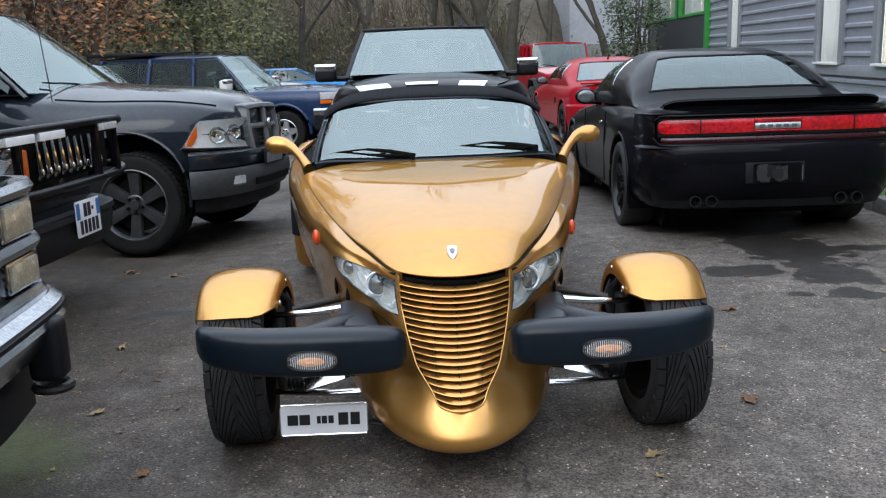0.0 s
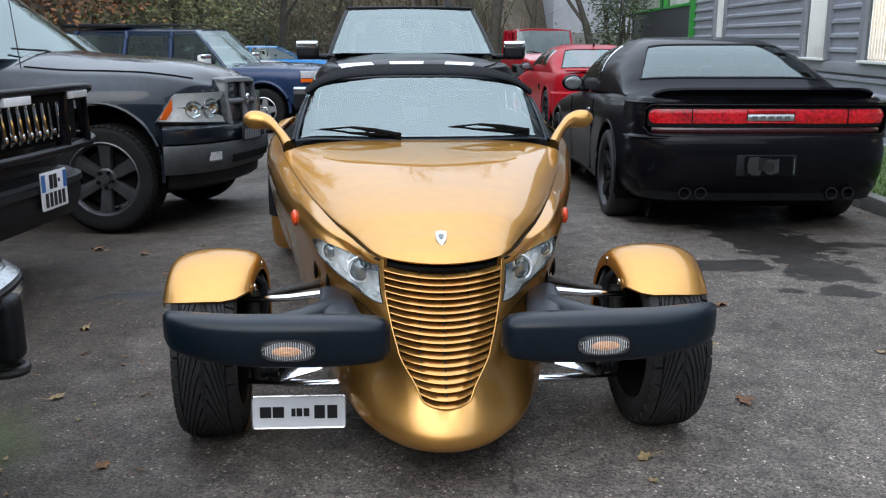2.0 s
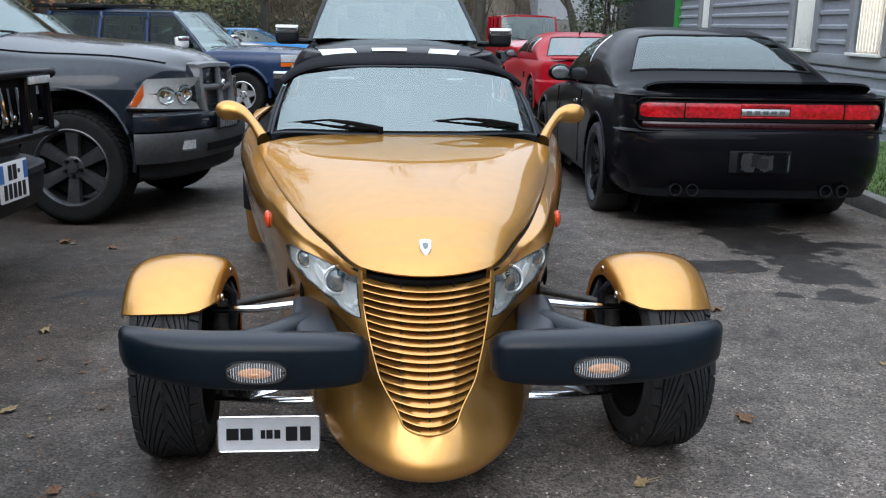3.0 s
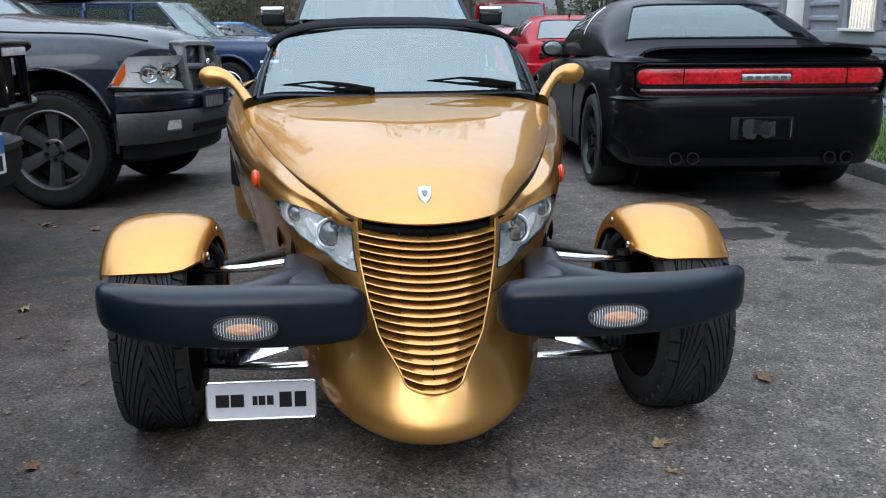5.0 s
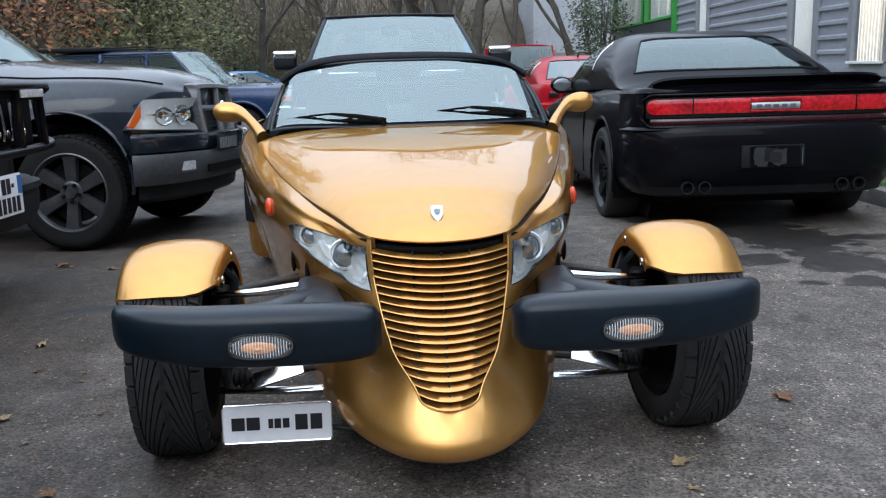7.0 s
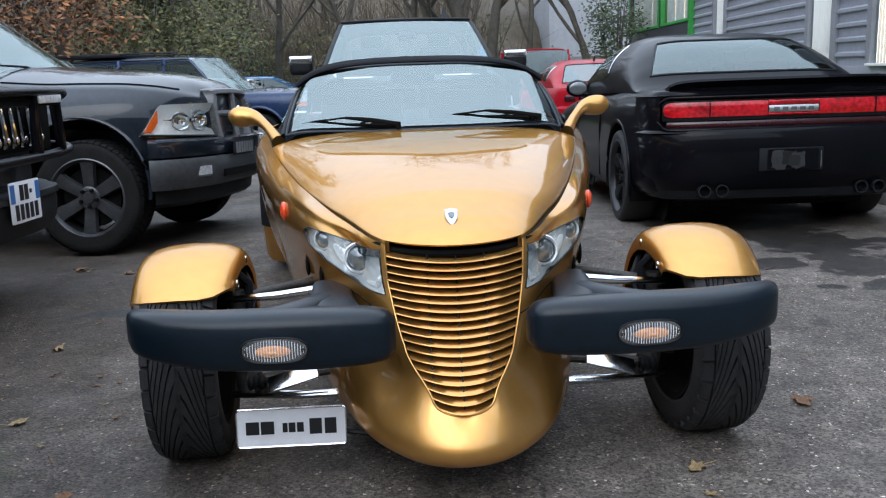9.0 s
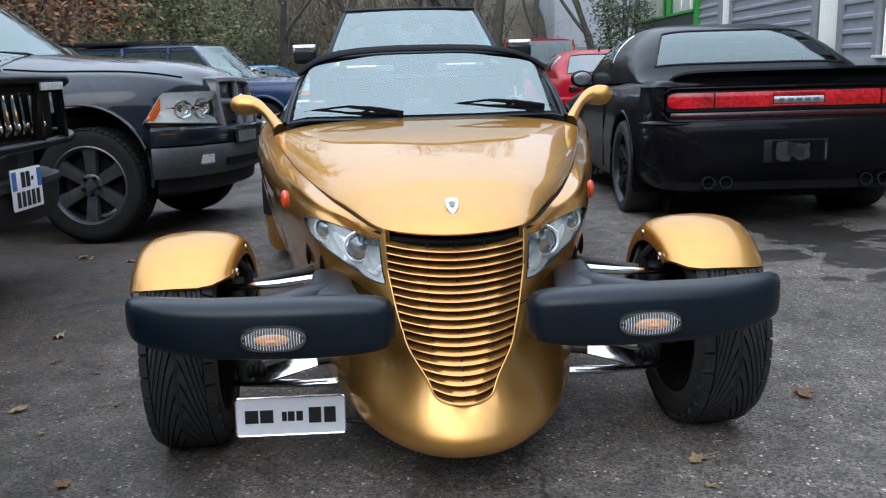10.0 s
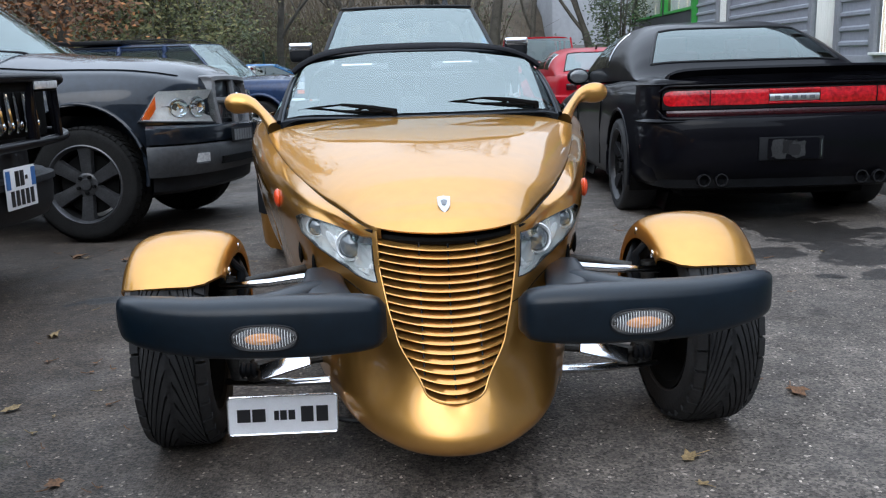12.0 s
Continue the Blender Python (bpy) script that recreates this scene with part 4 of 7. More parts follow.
for sg in (1, -1):
    sheet(bm, [[(sg * (0.58 + 0.05 * f), 2.3 + 0.4 * f, 1.12 - 0.2 * f), (sg * (0.58 + 0.06 * f), 2.7 + 0.3 * f, 1.05 - 0.15 * f)] for f in np.linspace(0, 1, 5)])
    sheet(bm, [[(sg * x, 2.7, 1.17 - 0.13 * (x / 0.58) ** 3), (sg * x * 1.1, 3.1, 0.9)] for x in (0.40, 0.48, 0.58)])
sheet(bm, [[(x, 2.71, 1.165), (x, 2.78, 1.11)] for x in np.linspace(-0.45, 0.45, 5)])
sheet(bm, [[(x, 3.02, 0.945), (x, 3.1, 0.9)] for x in np.linspace(-0.5, 0.5, 5)])
part("top_side", bm, FABRIC, top)
for sg in (1, -1):
    part("screen_pillar", one(tube, [screen_at(0.5 + sg * 0.5, v) + np.array((sg * 0.014, 0.016, -0.005)) for v in np.linspace(0, 1, 10)], 0.012, 10), BLACKPLASTIC, roadster)
    bm = bmesh.new()
    sheet(bm, [[(sg * 0.655, 1.42, 0.89), (sg * 0.565, 1.74, 1.06)], [(sg * 0.685, 2.2, 0.9), (sg * 0.585, 2.25, 1.14)], [(sg * 0.69, 2.45, 0.9), (sg * 0.59, 2.45, 1.11)]])
    part("side_window", bm, DARKGLASS, roadster)
    # seat with headrest
    bm = bmesh.new()
    box(bm, (0.46, 0.16, 0.62), Matrix.Translation((sg * 0.30, 2.42, 0.72)) @ pose(0, 0, 0, -14, 0, 0), 0.06)
    box(bm, (0.25, 0.10, 0.13), Matrix.Translation((sg * 0.34, 2.49, 0.985)) @ pose(0, 0, 0, -10, 0, 0), 0.045)
    part("seat", bm, LEATHER, roadster)
    # wiper
    if sg < 0:
        a, b_ = Vector((-0.115, 1.195, 0.912)), Vector((-0.53, 1.325, 0.922))
    else:
        a, b_ = Vector((0.505, 1.275, 0.922)), Vector((0.075, 1.270, 0.934))
    mid_ = a + (b_ - a) * 0.55 + Vector((0, -0.016, 0.026))
    bm = one(tube, [a, a + (mid_ - a) * 0.5 + Vector((0, 0, 0.004)), mid_], [0.012, 0.010, 0.006], 8)
    tube(bm, [a + Vector((0, 0, -0.02)), a + Vector((0, 0, 0.010))], 0.012, 8)
    wp = part("wiper", bm, DARK, roadster)
    bm = one(tube, [a + (b_ - a) * f + Vector((0, -0.012, -0.002)) for f in np.linspace(0.12, 1, 10)], 0.0065, 6)
    for f0, f1 in ((0.20, 0.40), (0.72, 0.96)):
        tube(bm, [a + (b_ - a) * f0 + Vector((0, -0.013, 0.002)), a + (b_ - a) * (f0 + f1) / 2 + Vector((0, -0.015, 0.012)), a + (b_ - a) * f1 + Vector((0, -0.013, 0.002))], 0.0040, 6)
    tube(bm, [a + (b_ - a) * 0.30 + Vector((0, -0.015, 0.011)), mid_, a + (b_ - a) * 0.84 + Vector((0, -0.015, 0.011))], 0.0048, 6)
    part("wiper_blade", bm, DARK, wp)

bm = one(box, (0.21, 0.03, 0.062), Matrix.Translation((-0.03, 1.72, 1.098)), 0.014, 3)
tube(bm, [(-0.03, 1.715, 1.12), (-0.03, 1.67, 1.150)], 0.008, 6)
part("inside_mirror", bm, BLACKPLASTIC, roadster)

# number plate on its bracket, its characters as plain bars
PM = Matrix.Translation((-0.4625, -0.305, 0.178)) @ pose(0, 0, 0, -5, 0.5, 0.5)


def rrect(w, h, r, n=5):
    out = []
    for cx, cz, a0 in ((w / 2 - r, h / 2 - r, 0), (-w / 2 + r, h / 2 - r, 90), (-w / 2 + r, -h / 2 + r, 180), (w / 2 - r, -h / 2 + r, 270)):
        out += [(cx + r * math.cos(radians(a0 + 90 * k / n)), cz + r * math.sin(radians(a0 + 90 * k / n))) for k in range(n + 1)]
    return out


plate = part("number_plate", one(slab, rrect(0.302, 0.110, 0.010), 0.004, PM), PLATEWHITE, roadster, "white number plate with a rounded rim")
part("plate_rim", one(tube, [PM @ Vector((x, -0.001, z)) for x, z in rrect(0.299, 0.107, 0.009)], 0.0028, 6, closed=True), CHROME, plate)
for x, w, h in ((-0.107, 0.036, 0.036), (-0.066, 0.036, 0.036), (-0.018, 0.013, 0.026), (0.001, 0.018, 0.027), (0.024, 0.018, 0.027), (0.066, 0.034, 0.044), (0.107, 0.032, 0.044)):
    part("plate_bar", one(box, (w, 0.0016, h), PM @ Matrix.Translation((x, -0.0018, -0.001 if h < 0.03 else 0)), 0), INK, plate)
bm = one(tube, [(-0.33, -0.28, 0.15), (-0.22, -0.30, 0.14), (-0.15, -0.33, 0.16)], 0.007, 6)
box(bm, (0.2, 0.02, 0.05), Matrix.Translation((-0.46, -0.28, 0.17)), 0.004)
part("plate_bracket", bm, BLACKPLASTIC, roadster)


# ---- tools for the other vehicles: forward is -y, the origin under the front axle ----
def set_down(name, label, x, y, turn, group=""):
    """A vehicle standing on the yard, pitched with its slope."""
    e = 0.8
    gx, gy = 0.0, (ground_z(x, y + e) - ground_z(x, y - e)) / (2 * e)
    n = Vector((-gx, -gy, 1)).normalized()
    m = Matrix.Translation((x, y, ground_z(x, y))) @ Vector((0, 0, 1)).rotation_difference(n).to_matrix().to_4x4() @ pose(0, 0, 0, 0, 0, turn)
    return thing(name, label, "car", m, group)


def table_at(rows, y):
    """Row values at y, smoothly between the stations."""
    for i in range(len(rows) - 1):
        if y <= rows[i + 1][0]:
            break
    f = (y - rows[i][0]) / (rows[i + 1][0] - rows[i][0])
    return at([r[1:] for r in rows], i + min(1, max(0, f)))


def shell(parent, stations, material, arches=(), steps=90, lip=None):
    """A closed body lofted along the stations (y, floor, shoulder, half width, tuck, crown), with wheel arches cut into its flanks."""
    y0, y1 = stations[0][0], stations[-1][0]
    ys = sorted(set([round(y0 + (y1 - y0) * i / steps, 4) for i in range(steps + 1)]))
    rows = []
    for y in ys:
        zb, zt, w, tuck, crown = table_at(stations, y)
        h = zt - zb
        half = cr([(0, zb), (0.8 * w, zb), (0.965 * w, zb + 0.05 * h), (0.995 * w, zb + 0.3 * h), (w, zb + 0.55 * h), (w - 0.2 * tuck, zb + 0.82 * h), (w - tuck, zt), (w - tuck - 0.10, zt + crown * 0.35), (0.45 * w, zt + crown * 0.85), (0, zt + crown)], 46)
        rows.append((y, half))
    bm = bmesh.new()
    for sg in (1, -1):
        grid = []
        gone = {}
        for i, (y, half) in enumerate(rows):
            r = []
            for j, (x, z) in enumerate(half):
                yy, zz = y, z
                for ay, az, ar in arches:
                    d = math.hypot(y - ay, z - az)
                    if d < ar and x > 0.55 * stations[len(stations) // 2][3] and z < az + ar:
                        gone[i, j] = d / ar
                r.append([sg * x, yy, zz])
            grid.append(r)
        for (i, j), f in gone.items():
            if any((i + a, j + b) not in gone and 0 <= i + a < len(grid) and 0 <= j + b < 46 for a in (-1, 0, 1) for b in (-1, 0, 1)):
                y, z = grid[i][j][1:]
                ay, az, ar = min(arches, key=lambda q: math.hypot(y - q[0], z - q[1]))
                d = max(1e-6, math.hypot(y - ay, z - az))
                grid[i][j][1], grid[i][j][2] = ay + (y - ay) / d * ar, az + (z - az) / d * ar
        sheet(bm, grid, keep=lambda i, j: not all(k in gone for k in ((i, j), (i + 1, j), (i, j + 1), (i + 1, j + 1))))
    bmesh.ops.remove_doubles(bm, verts=bm.verts, dist=0.0005)
    for y, half in (rows[0], rows[-1]):
        vs = [bm.verts.new((s * x, y, z)) for s, seq in ((1, half), (-1, half[::-1][1:-1])) for x, z in seq]
        bm.faces.new(vs)
    bmesh.ops.remove_doubles(bm, verts=bm.verts, dist=0.0005)
    ob = part("body", bm, material, parent, sharp=40)
    wm = stations[len(stations) // 2][3]
    part("underbody", one(box, (wm * 1.35, y1 - y0 - 0.5, 0.24), Matrix.Translation((0, (y0 + y1) / 2, max(0.30, stations[len(stations) // 2][1] - 0.02))), 0.03), DARK, parent)
    for ay, az, ar in arches:
        w = table_at(stations, ay)[2]
        for sg in (1, -1):
            bm = bmesh.new()
            lathe(bm, [(sg * (w - 0.30), ar + 0.004), (sg * (w - 0.02), ar + 0.004), (sg * (w - 0.30), ar - 0.004)], 30, -radians(112), radians(112), m=Matrix.Translation((0, ay, az)))
            part("arch_liner", bm, DARK, parent)
            if lip:
                bm = one(tube, [(sg * (w - 0.012), ay - math.sin(a) * (ar + 0.012), az + math.cos(a) * (ar + 0.012)) for a in np.linspace(-radians(lip[2]), radians(lip[2]), 26)], lip[1], 8)
                part("arch_lip", bm, lip[0], parent)
    return ob


def wrap(path, prof, n=40):
    """A strip that follows a plan path (x, y), its section prof of (outward, z)."""
    P = cr([(*p, 0) for p in path], n)
    rows = []
    for i, p in enumerate(P):
        d = P[min(i + 1, n - 1)] - P[max(i - 1, 0)]
        d = d / (np.linalg.norm(d) + 1e-9)
        nx, ny = d[1], -d[0]
        rows.append([(p[0] + nx * o, p[1] + ny * o, z) for o, z in prof])
    return rows


def strip(path, prof, n=40, closed=True):
    bm = bmesh.new()
    vs = sheet(bm, wrap(path, prof, n), closed_v=closed)
    if closed:
        bm.faces.new(vs[0]), bm.faces.new(vs[-1])
    return bm


def both(path):
    """A half path (from the middle outwards) made whole."""
    return [(-x, y) for x, y in path[::-1] if x > 0] + [p for p in path]


def cabin(parent, ya, yb, yc, yd, wb, wr, zb, zr, finish, posts=(), bow=0.10, screen=None, side=None, seats=(), rear=True, seat_mat=None, crown=0.05, back=0.06, trim=None, post=0.022, post_mat=None):
    """Roof on pillars with panes between: ya, yd feet of the screens, yb, yc ends of the roof."""
    screen, side = screen or WINDSCREEN, side or DARKGLASS
    bm = bmesh.new()
    rows = []
    for i in range(17):
        f = i / 16
        y = yb - 0.02 + (yc - yb + 0.04) * f
        e = math.sin(math.pi * min(1, max(0, f))) ** 0.5
        rows.append([(q * wr * (1 - 0.05 * abs(2 * f - 1) ** 3), y - bow * 0.8 * (1 - q * q) * (1 - f) + back * (1 - q * q) * f, zr + crown * (1 - abs(q) ** 2.6) * (0.35 + 0.65 * e) - 0.05 * abs(q) ** 8) for q in np.linspace(-1, 1, 25)])
    sheet(bm, rows)
    sheet(bm, [[(p[0] * 0.985, p[1], p[2] - 0.035) for p in r] for r in rows])
    for k in (0, -1):
        sheet(bm, [rows[k], [(p[0] * 0.985, p[1], p[2] - 0.035) for p in rows[k]]])
        sheet(bm, [[r[k] for r in rows], [(r[k][0] * 0.985, r[k][1], r[k][2] - 0.035) for r in rows]])
    bmesh.ops.remove_doubles(bm, verts=bm.verts, dist=0.0005)
    part("roof", bm, finish, parent, sharp=50)

    def pane(y0, y1, b, w0=0.985, lift=0.015):
        r = []
        for v in np.linspace(0, 1, 9):
            y, w, z = y0 + (y1 - y0) * v, wb + (wr - wb) * v, zb + lift + (zr - zb - 0.012) * v
            r.append([(q * (w - 0.035) * w0, y - b * (1 - q * q), z + 0.012 * math.sin(v * math.pi)) for q in np.linspace(-1, 1, 17)])
        return r
    if post_mat:
        part("roof_header", one(tube, [(q[0] * 1.03, q[1] + 0.015, q[2] + 0.012) for q in pane(ya, yb, bow)[-1]], 0.015, 8), post_mat, parent)
    ob = part("windscreen", one(sheet, pane(ya, yb, bow)), screen, parent)
    ob.visible_shadow = False
    if rear:
        ob = part("rear_window", one(sheet, pane(yd, yc, -back)), screen, parent)
        ob.visible_shadow = False
    for sg in (1, -1):
        feet = [(ya, yb, post)] + [(p, p + (0.03 if p < (yb + yc) / 2 else -0.03), 0.045) for p in posts] + [(yd, yc, 0.05)]
        for y0, y1, r in feet:
            path = [(sg * (wb + (wr - wb) * v - 0.015), y0 + (y1 - y0) * v, zb - 0.02 + (zr - zb) * v + 0.015 * math.sin(v * math.pi)) for v in np.linspace(0, 1, 9)]
            part("pillar", one(tube, path, r, 8, flat=0.6 if abs(y1 - y0) > 0.3 else 1.0), (post_mat or finish) if y0 == ya else finish, parent)
        ys_ = [(ya, yb)] + [(p, p + (0.03 if p < (yb + yc) / 2 else -0.03)) for p in posts] + [(yd, yc)]
        for (a0, a1), (b0, b1) in zip(ys_, ys_[1:]):
            r = []
            for v in np.linspace(0, 0.97, 6):
                r.append([(sg * (wb + (wr - wb) * v - 0.03), (a0 + (a1 - a0) * v) * (1 - u) + (b0 + (b1 - b0) * v) * u, zb + (zr - zb) * v) for u in np.linspace(0.04, 0.96, 6)])
            ob = part("side_window", one(sheet, r), side, parent)
            ob.visible_shadow = False
            if trim:
                edge = [r[0][k] for k in range(6)] + [q[-1] for q in r[1:]] + [r[-1][k] for k in range(4, -1, -1)] + [q[0] for q in r[-2:0:-1]]
                part("window_trim", one(tube, [(p[0] + sg * 0.012, p[1], p[2]) for p in edge], 0.011, 5, closed=True), trim, ob)
    # dark inside with dashboard and seats
    bm = bmesh.new()
    sheet(bm, [[(-wb * 0.93, ya + 0.02, zb + 0.004), (wb * 0.93, ya + 0.02, zb + 0.004)], [(-wb * 0.93, yd - 0.02, zb + 0.004), (wb * 0.93, yd - 0.02, zb + 0.004)]])
    box(bm, (wb * 1.7, 0.3, 0.06), Matrix.Translation((0, ya + 0.32, zb + 0.02)), 0.03)
    part("interior", bm, DARK, parent)
    for y in seats:
        for sg in (1, -1):
            bm = one(box, (0.48, 0.14, 0.36), Matrix.Translation((sg * wb * 0.44, y, zb + 0.10)) @ pose(0, 0, 0, -10, 0, 0), 0.05)
            box(bm, (0.26, 0.10, 0.15), Matrix.Translation((sg * wb * 0.44, y + 0.06, zb + 0.35)), 0.04)
            part("seat", bm, seat_mat or LEATHER, parent)


def door_mirror(parent, x, y, z, size, shell_mat, cap_mat=None, arm=0.12, sides=(1, -1), glass_mat=None, oval=False):
    for sg in sides:
        bm = one(box, size, Matrix.Translation((sg * x, y, z)), min(size) * 0.42, 4)
        if oval:
            bm.free()
            bm = one(blob, (size[0] * 0.52, size[1] * 0.5, size[2] * 0.5), Matrix.Translation((sg * x, y, z)), 20)
        ob = part("door_mirror", bm, shell_mat, parent)
        tube_bm = one(tube, [(sg * (x - arm - size[0] / 2), y + 0.03, z - size[2] * 0.35), (sg * x, y + 0.02, z - size[2] * 0.3)], 0.03, 8)
        part("mirror_arm", tube_bm, BLACKPLASTIC, ob)
        if cap_mat:
            part("mirror_cap", one(box, (size[0] * 1.03, size[1] * 0.62, size[2] * 0.46), Matrix.Translation((sg * x, y - size[1] * 0.22, z + size[2] * 0.30)), min(size) * 0.2, 3), cap_mat, ob, "bright chrome mirror cap")
        part("mirror_glass", one(blob, (size[0] * 0.42, 0.012, size[2] * 0.38), Matrix.Translation((sg * x, y + size[1] * 0.42, z)), 20) if oval else one(box, (size[0] * 0.86, 0.008, size[2] * 0.8), Matrix.Translation((sg * x, y + size[1] / 2, z)), 0.003), glass_mat or CHROME, ob)


def wheels(parent, axles, half, r, w, rim, finish, spokes, style="star", tyre_mat=None, tr=False, sag=0.0):
    for y in axles:
        for sg in (1, -1):
            e = wheel(parent, pose(sg * half, y, r - sag, 17 * y, 0, 0), r, w, rim, sg, finish, spokes, style, tyre_mat)
            if tr:
                part("tread", one(tread, r - 0.005, w, 52, 0.10, 0.78), tyre_mat or RUBBER, e, sharp=30)


def french_plate(parent, m, w, h, bars, blue=True, field=None, ink=None, label="white number plate with dark bars"):
    """A plate with its characters as plain bars."""
    ob = part("number_plate", one(slab, rrect(w, h, 0.008), 0.006, m, 0.001), field or PLATEWHITE, parent, label)
    if blue:
        for x in (-w / 2 + 0.021, w / 2 - 0.021):
            part("plate_band", one(box, (0.038, 0.002, h * (0.45 if h > 0.15 else 0.93)), m @ Matrix.Translation((x, -0.0015, h * 0.22 if h > 0.15 else 0)), 0), PLATEBLUE, ob)
    for x, z, bw, bh in bars:
        part("plate_bar", one(box, (bw, 0.002, bh), m @ Matrix.Translation((x, -0.0018, z)), 0), ink or INK, ob)
    return ob


def wiper_pair(parent, y, z, wb, bow=0.1):
    for x0, x1 in ((-0.1, -0.62), (0.42, -0.02)):
        bm = one(tube, [(x0 * wb / 0.8, y - bow - 0.03, z), ((x0 + x1) * 0.5 * wb / 0.8, y - bow + 0.0, z + 0.05), (x1 * wb / 0.8, y - bow * 0.4 + 0.03, z + 0.06)], [0.013, 0.01, 0.007], 6)
        part("wiper", bm, BLACKPLASTIC, parent)


# ---- the dark grey pickup with a cross-bar grille ----
def pickup_front(p, paint_mat, y=0.0, chrome=False):
    """Bumper, lamps and grille of a large pickup."""
    plan = both([(0, -1.10), (0.40, -1.085), (0.70, -1.025), (0.88, -0.94), (0.965, -0.85), (0.985, -0.80)])
    up = DULLCHROME if chrome else paint_mat
    low = DULLCHROME if chrome else GREYPLASTIC
    part("bumper_top", strip(plan, [(-0.10, 0.755), (0.0, 0.75), (0.03, 0.732), (0.037, 0.69), (0.026, 0.625), (-0.10, 0.615)]), up, p)
    bump = part("bumper", strip(plan, [(-0.10, 0.613), (0.03, 0.611), (0.045, 0.58), (0.037, 0.47), (0.0, 0.400), (-0.08, 0.395)]), low, p, "dusty grey bumper with scuffs")
    part("air_dam", strip(both([(0, -1.06), (0.40, -1.045), (0.68, -0.985), (0.86, -0.89), (0.93, -0.80)]), [(-0.06, 0.40), (0.0, 0.395), (-0.015, 0.30), (-0.05, 0.275), (-0.08, 0.275)]), BLACKPLASTIC, p)
    part("bumper_slot", strip(both([(0, -1.11), (0.25, -1.105), (0.42, -1.09)]), [(-0.02, 0.51), (0.050, 0.508), (0.048, 0.455), (-0.02, 0.45)], 20), DARK, p)
    for sg in (1, -1):
        path = [(sg * 0.60, -1.052), (sg * 0.69, -1.022), (sg * 0.77, -0.975)]
        path = path if sg > 0 else path[::-1]
        fog = part("fog_lamp", strip(path, [(0.0, 0.565), (0.05, 0.560), (0.05, 0.475), (0.0, 0.47)], 8), LAMPGREY, bump, "clear fog lamp")
        part("fog_reflector", strip([(q[0] * 0.985 + sg * 0.01, q[1]) for q in path], [(0.04, 0.553), (0.0525, 0.548), (0.0525, 0.488), (0.04, 0.484)], 8), LAMPFACET, fog)
        # wrap-round headlamp
        path = [(sg * 0.40, -1.075), (sg * 0.58, -1.04), (sg * 0.76, -0.965), (sg * 0.885, -0.862), (sg * 0.955, -0.735)]
        path = path if sg > 0 else path[::-1]
        P = cr([(*q, 0) for q in path], 24)
        rows, rows2, amber = [], [], []
        for i, q in enumerate(P):
            f = i / 23 if sg > 0 else 1 - i / 23
            d = P[min(i + 1, 23)] - P[max(i - 1, 0)]
            d = d / np.linalg.norm(d)
            nrm = np.array((d[1], -d[0], 0))
            top = 0.995 - 0.015 * f - 0.205 * max(0, f - 0.76) / 0.24
            bot = 0.755 + 0.028 * f
            deep = -0.060
            rows.append([tuple(q + nrm * o + np.array((0, 0, z))) for o, z in ((-0.012, bot), (deep * 0.7, bot * 0.75 + top * 0.25), (deep, (bot + top) / 2), (deep * 0.7, bot * 0.25 + top * 0.75), (-0.012, top))])
            rows2.append([tuple(q + nrm * o + np.array((0, 0, z))) for o, z in ((-0.05, bot), (0.004, bot), (0.010, (bot + top) / 2), (0.0, top), (-0.06, top))])
            if 0.74 < f < 0.97:
                low = max(bot + 0.015, top - 0.10)
                amber.append([tuple(q + nrm * o + np.array((0, 0, z))) for o, z in ((-0.008, low), (-0.001, (low + top) / 2), (-0.004, top - 0.012))])
        lamp = part("headlamp", one(sheet, rows), LAMPWISP, p, "clear wrap-round headlamp with an amber corner")
        lens = part("lamp_lens", one(sheet, rows2), CLEAR, lamp)
        lens.visible_shadow = False
        # reflector bowls
        for bx, by, bz, br, yaw in ((0.57, -1.005, 0.872, 0.085, 20), (0.735, -0.935, 0.868, 0.075, 36)):
            turn_ = pose(sg * bx, by, bz, 90, 0, sg * yaw)
            bowl = [[tuple(turn_ @ Vector((br * s * math.cos(a), br * 0.9 * s * math.sin(a), h))) for s, h in ((1.0, 0.012), (0.93, 0.014), (0.75, -0.004), (0.45, -0.016), (0.20, -0.018), (0.12, 0.006), (0.01, 0.010))] for a in np.linspace(0, math.tau, 20, endpoint=False)]
            part("lamp_reflector", one(sheet, bowl, closed_u=True), CHROME, lamp)
        part("amber_corner", one(sheet, amber), AMBER, lamp)
        part("lamp_edge", one(tube, [r[1] for r in rows2], 0.008, 6), BLACKPLASTIC, lamp)
    # grille: rounded surround with a cross
    def gy(x, z):
        return -1.10 + 0.10 * (z - 0.72) + 0.22 * x * x
    out = [(-0.37, 0.72), (-0.40, 0.89), (-0.385, 1.05), (-0.32, 1.10), (0.32, 1.10), (0.385, 1.05), (0.40, 0.89), (0.37, 0.72), (0.31, 0.675), (-0.31, 0.675)]
    oz = cr([(x, z, 0) for x, z in out], 64, closed=True)
    rows = []
    for x, z, _ in oz:
        xi, zi = x * 0.85, 0.89 + (z - 0.89) * 0.80
        rows.append([(x, gy(x, z) + 0.06, z), (x, gy(x, z) - 0.005, z), (x * 0.97, gy(x, z) - 0.03, 0.915 + (z - 0.915) * 0.95), (xi * 1.04, gy(xi, zi) - 0.03, 0.915 + (zi - 0.915) * 1.05), (xi, gy(xi, zi) - 0.01, zi), (xi, gy(xi, zi) + 0.06, zi)])
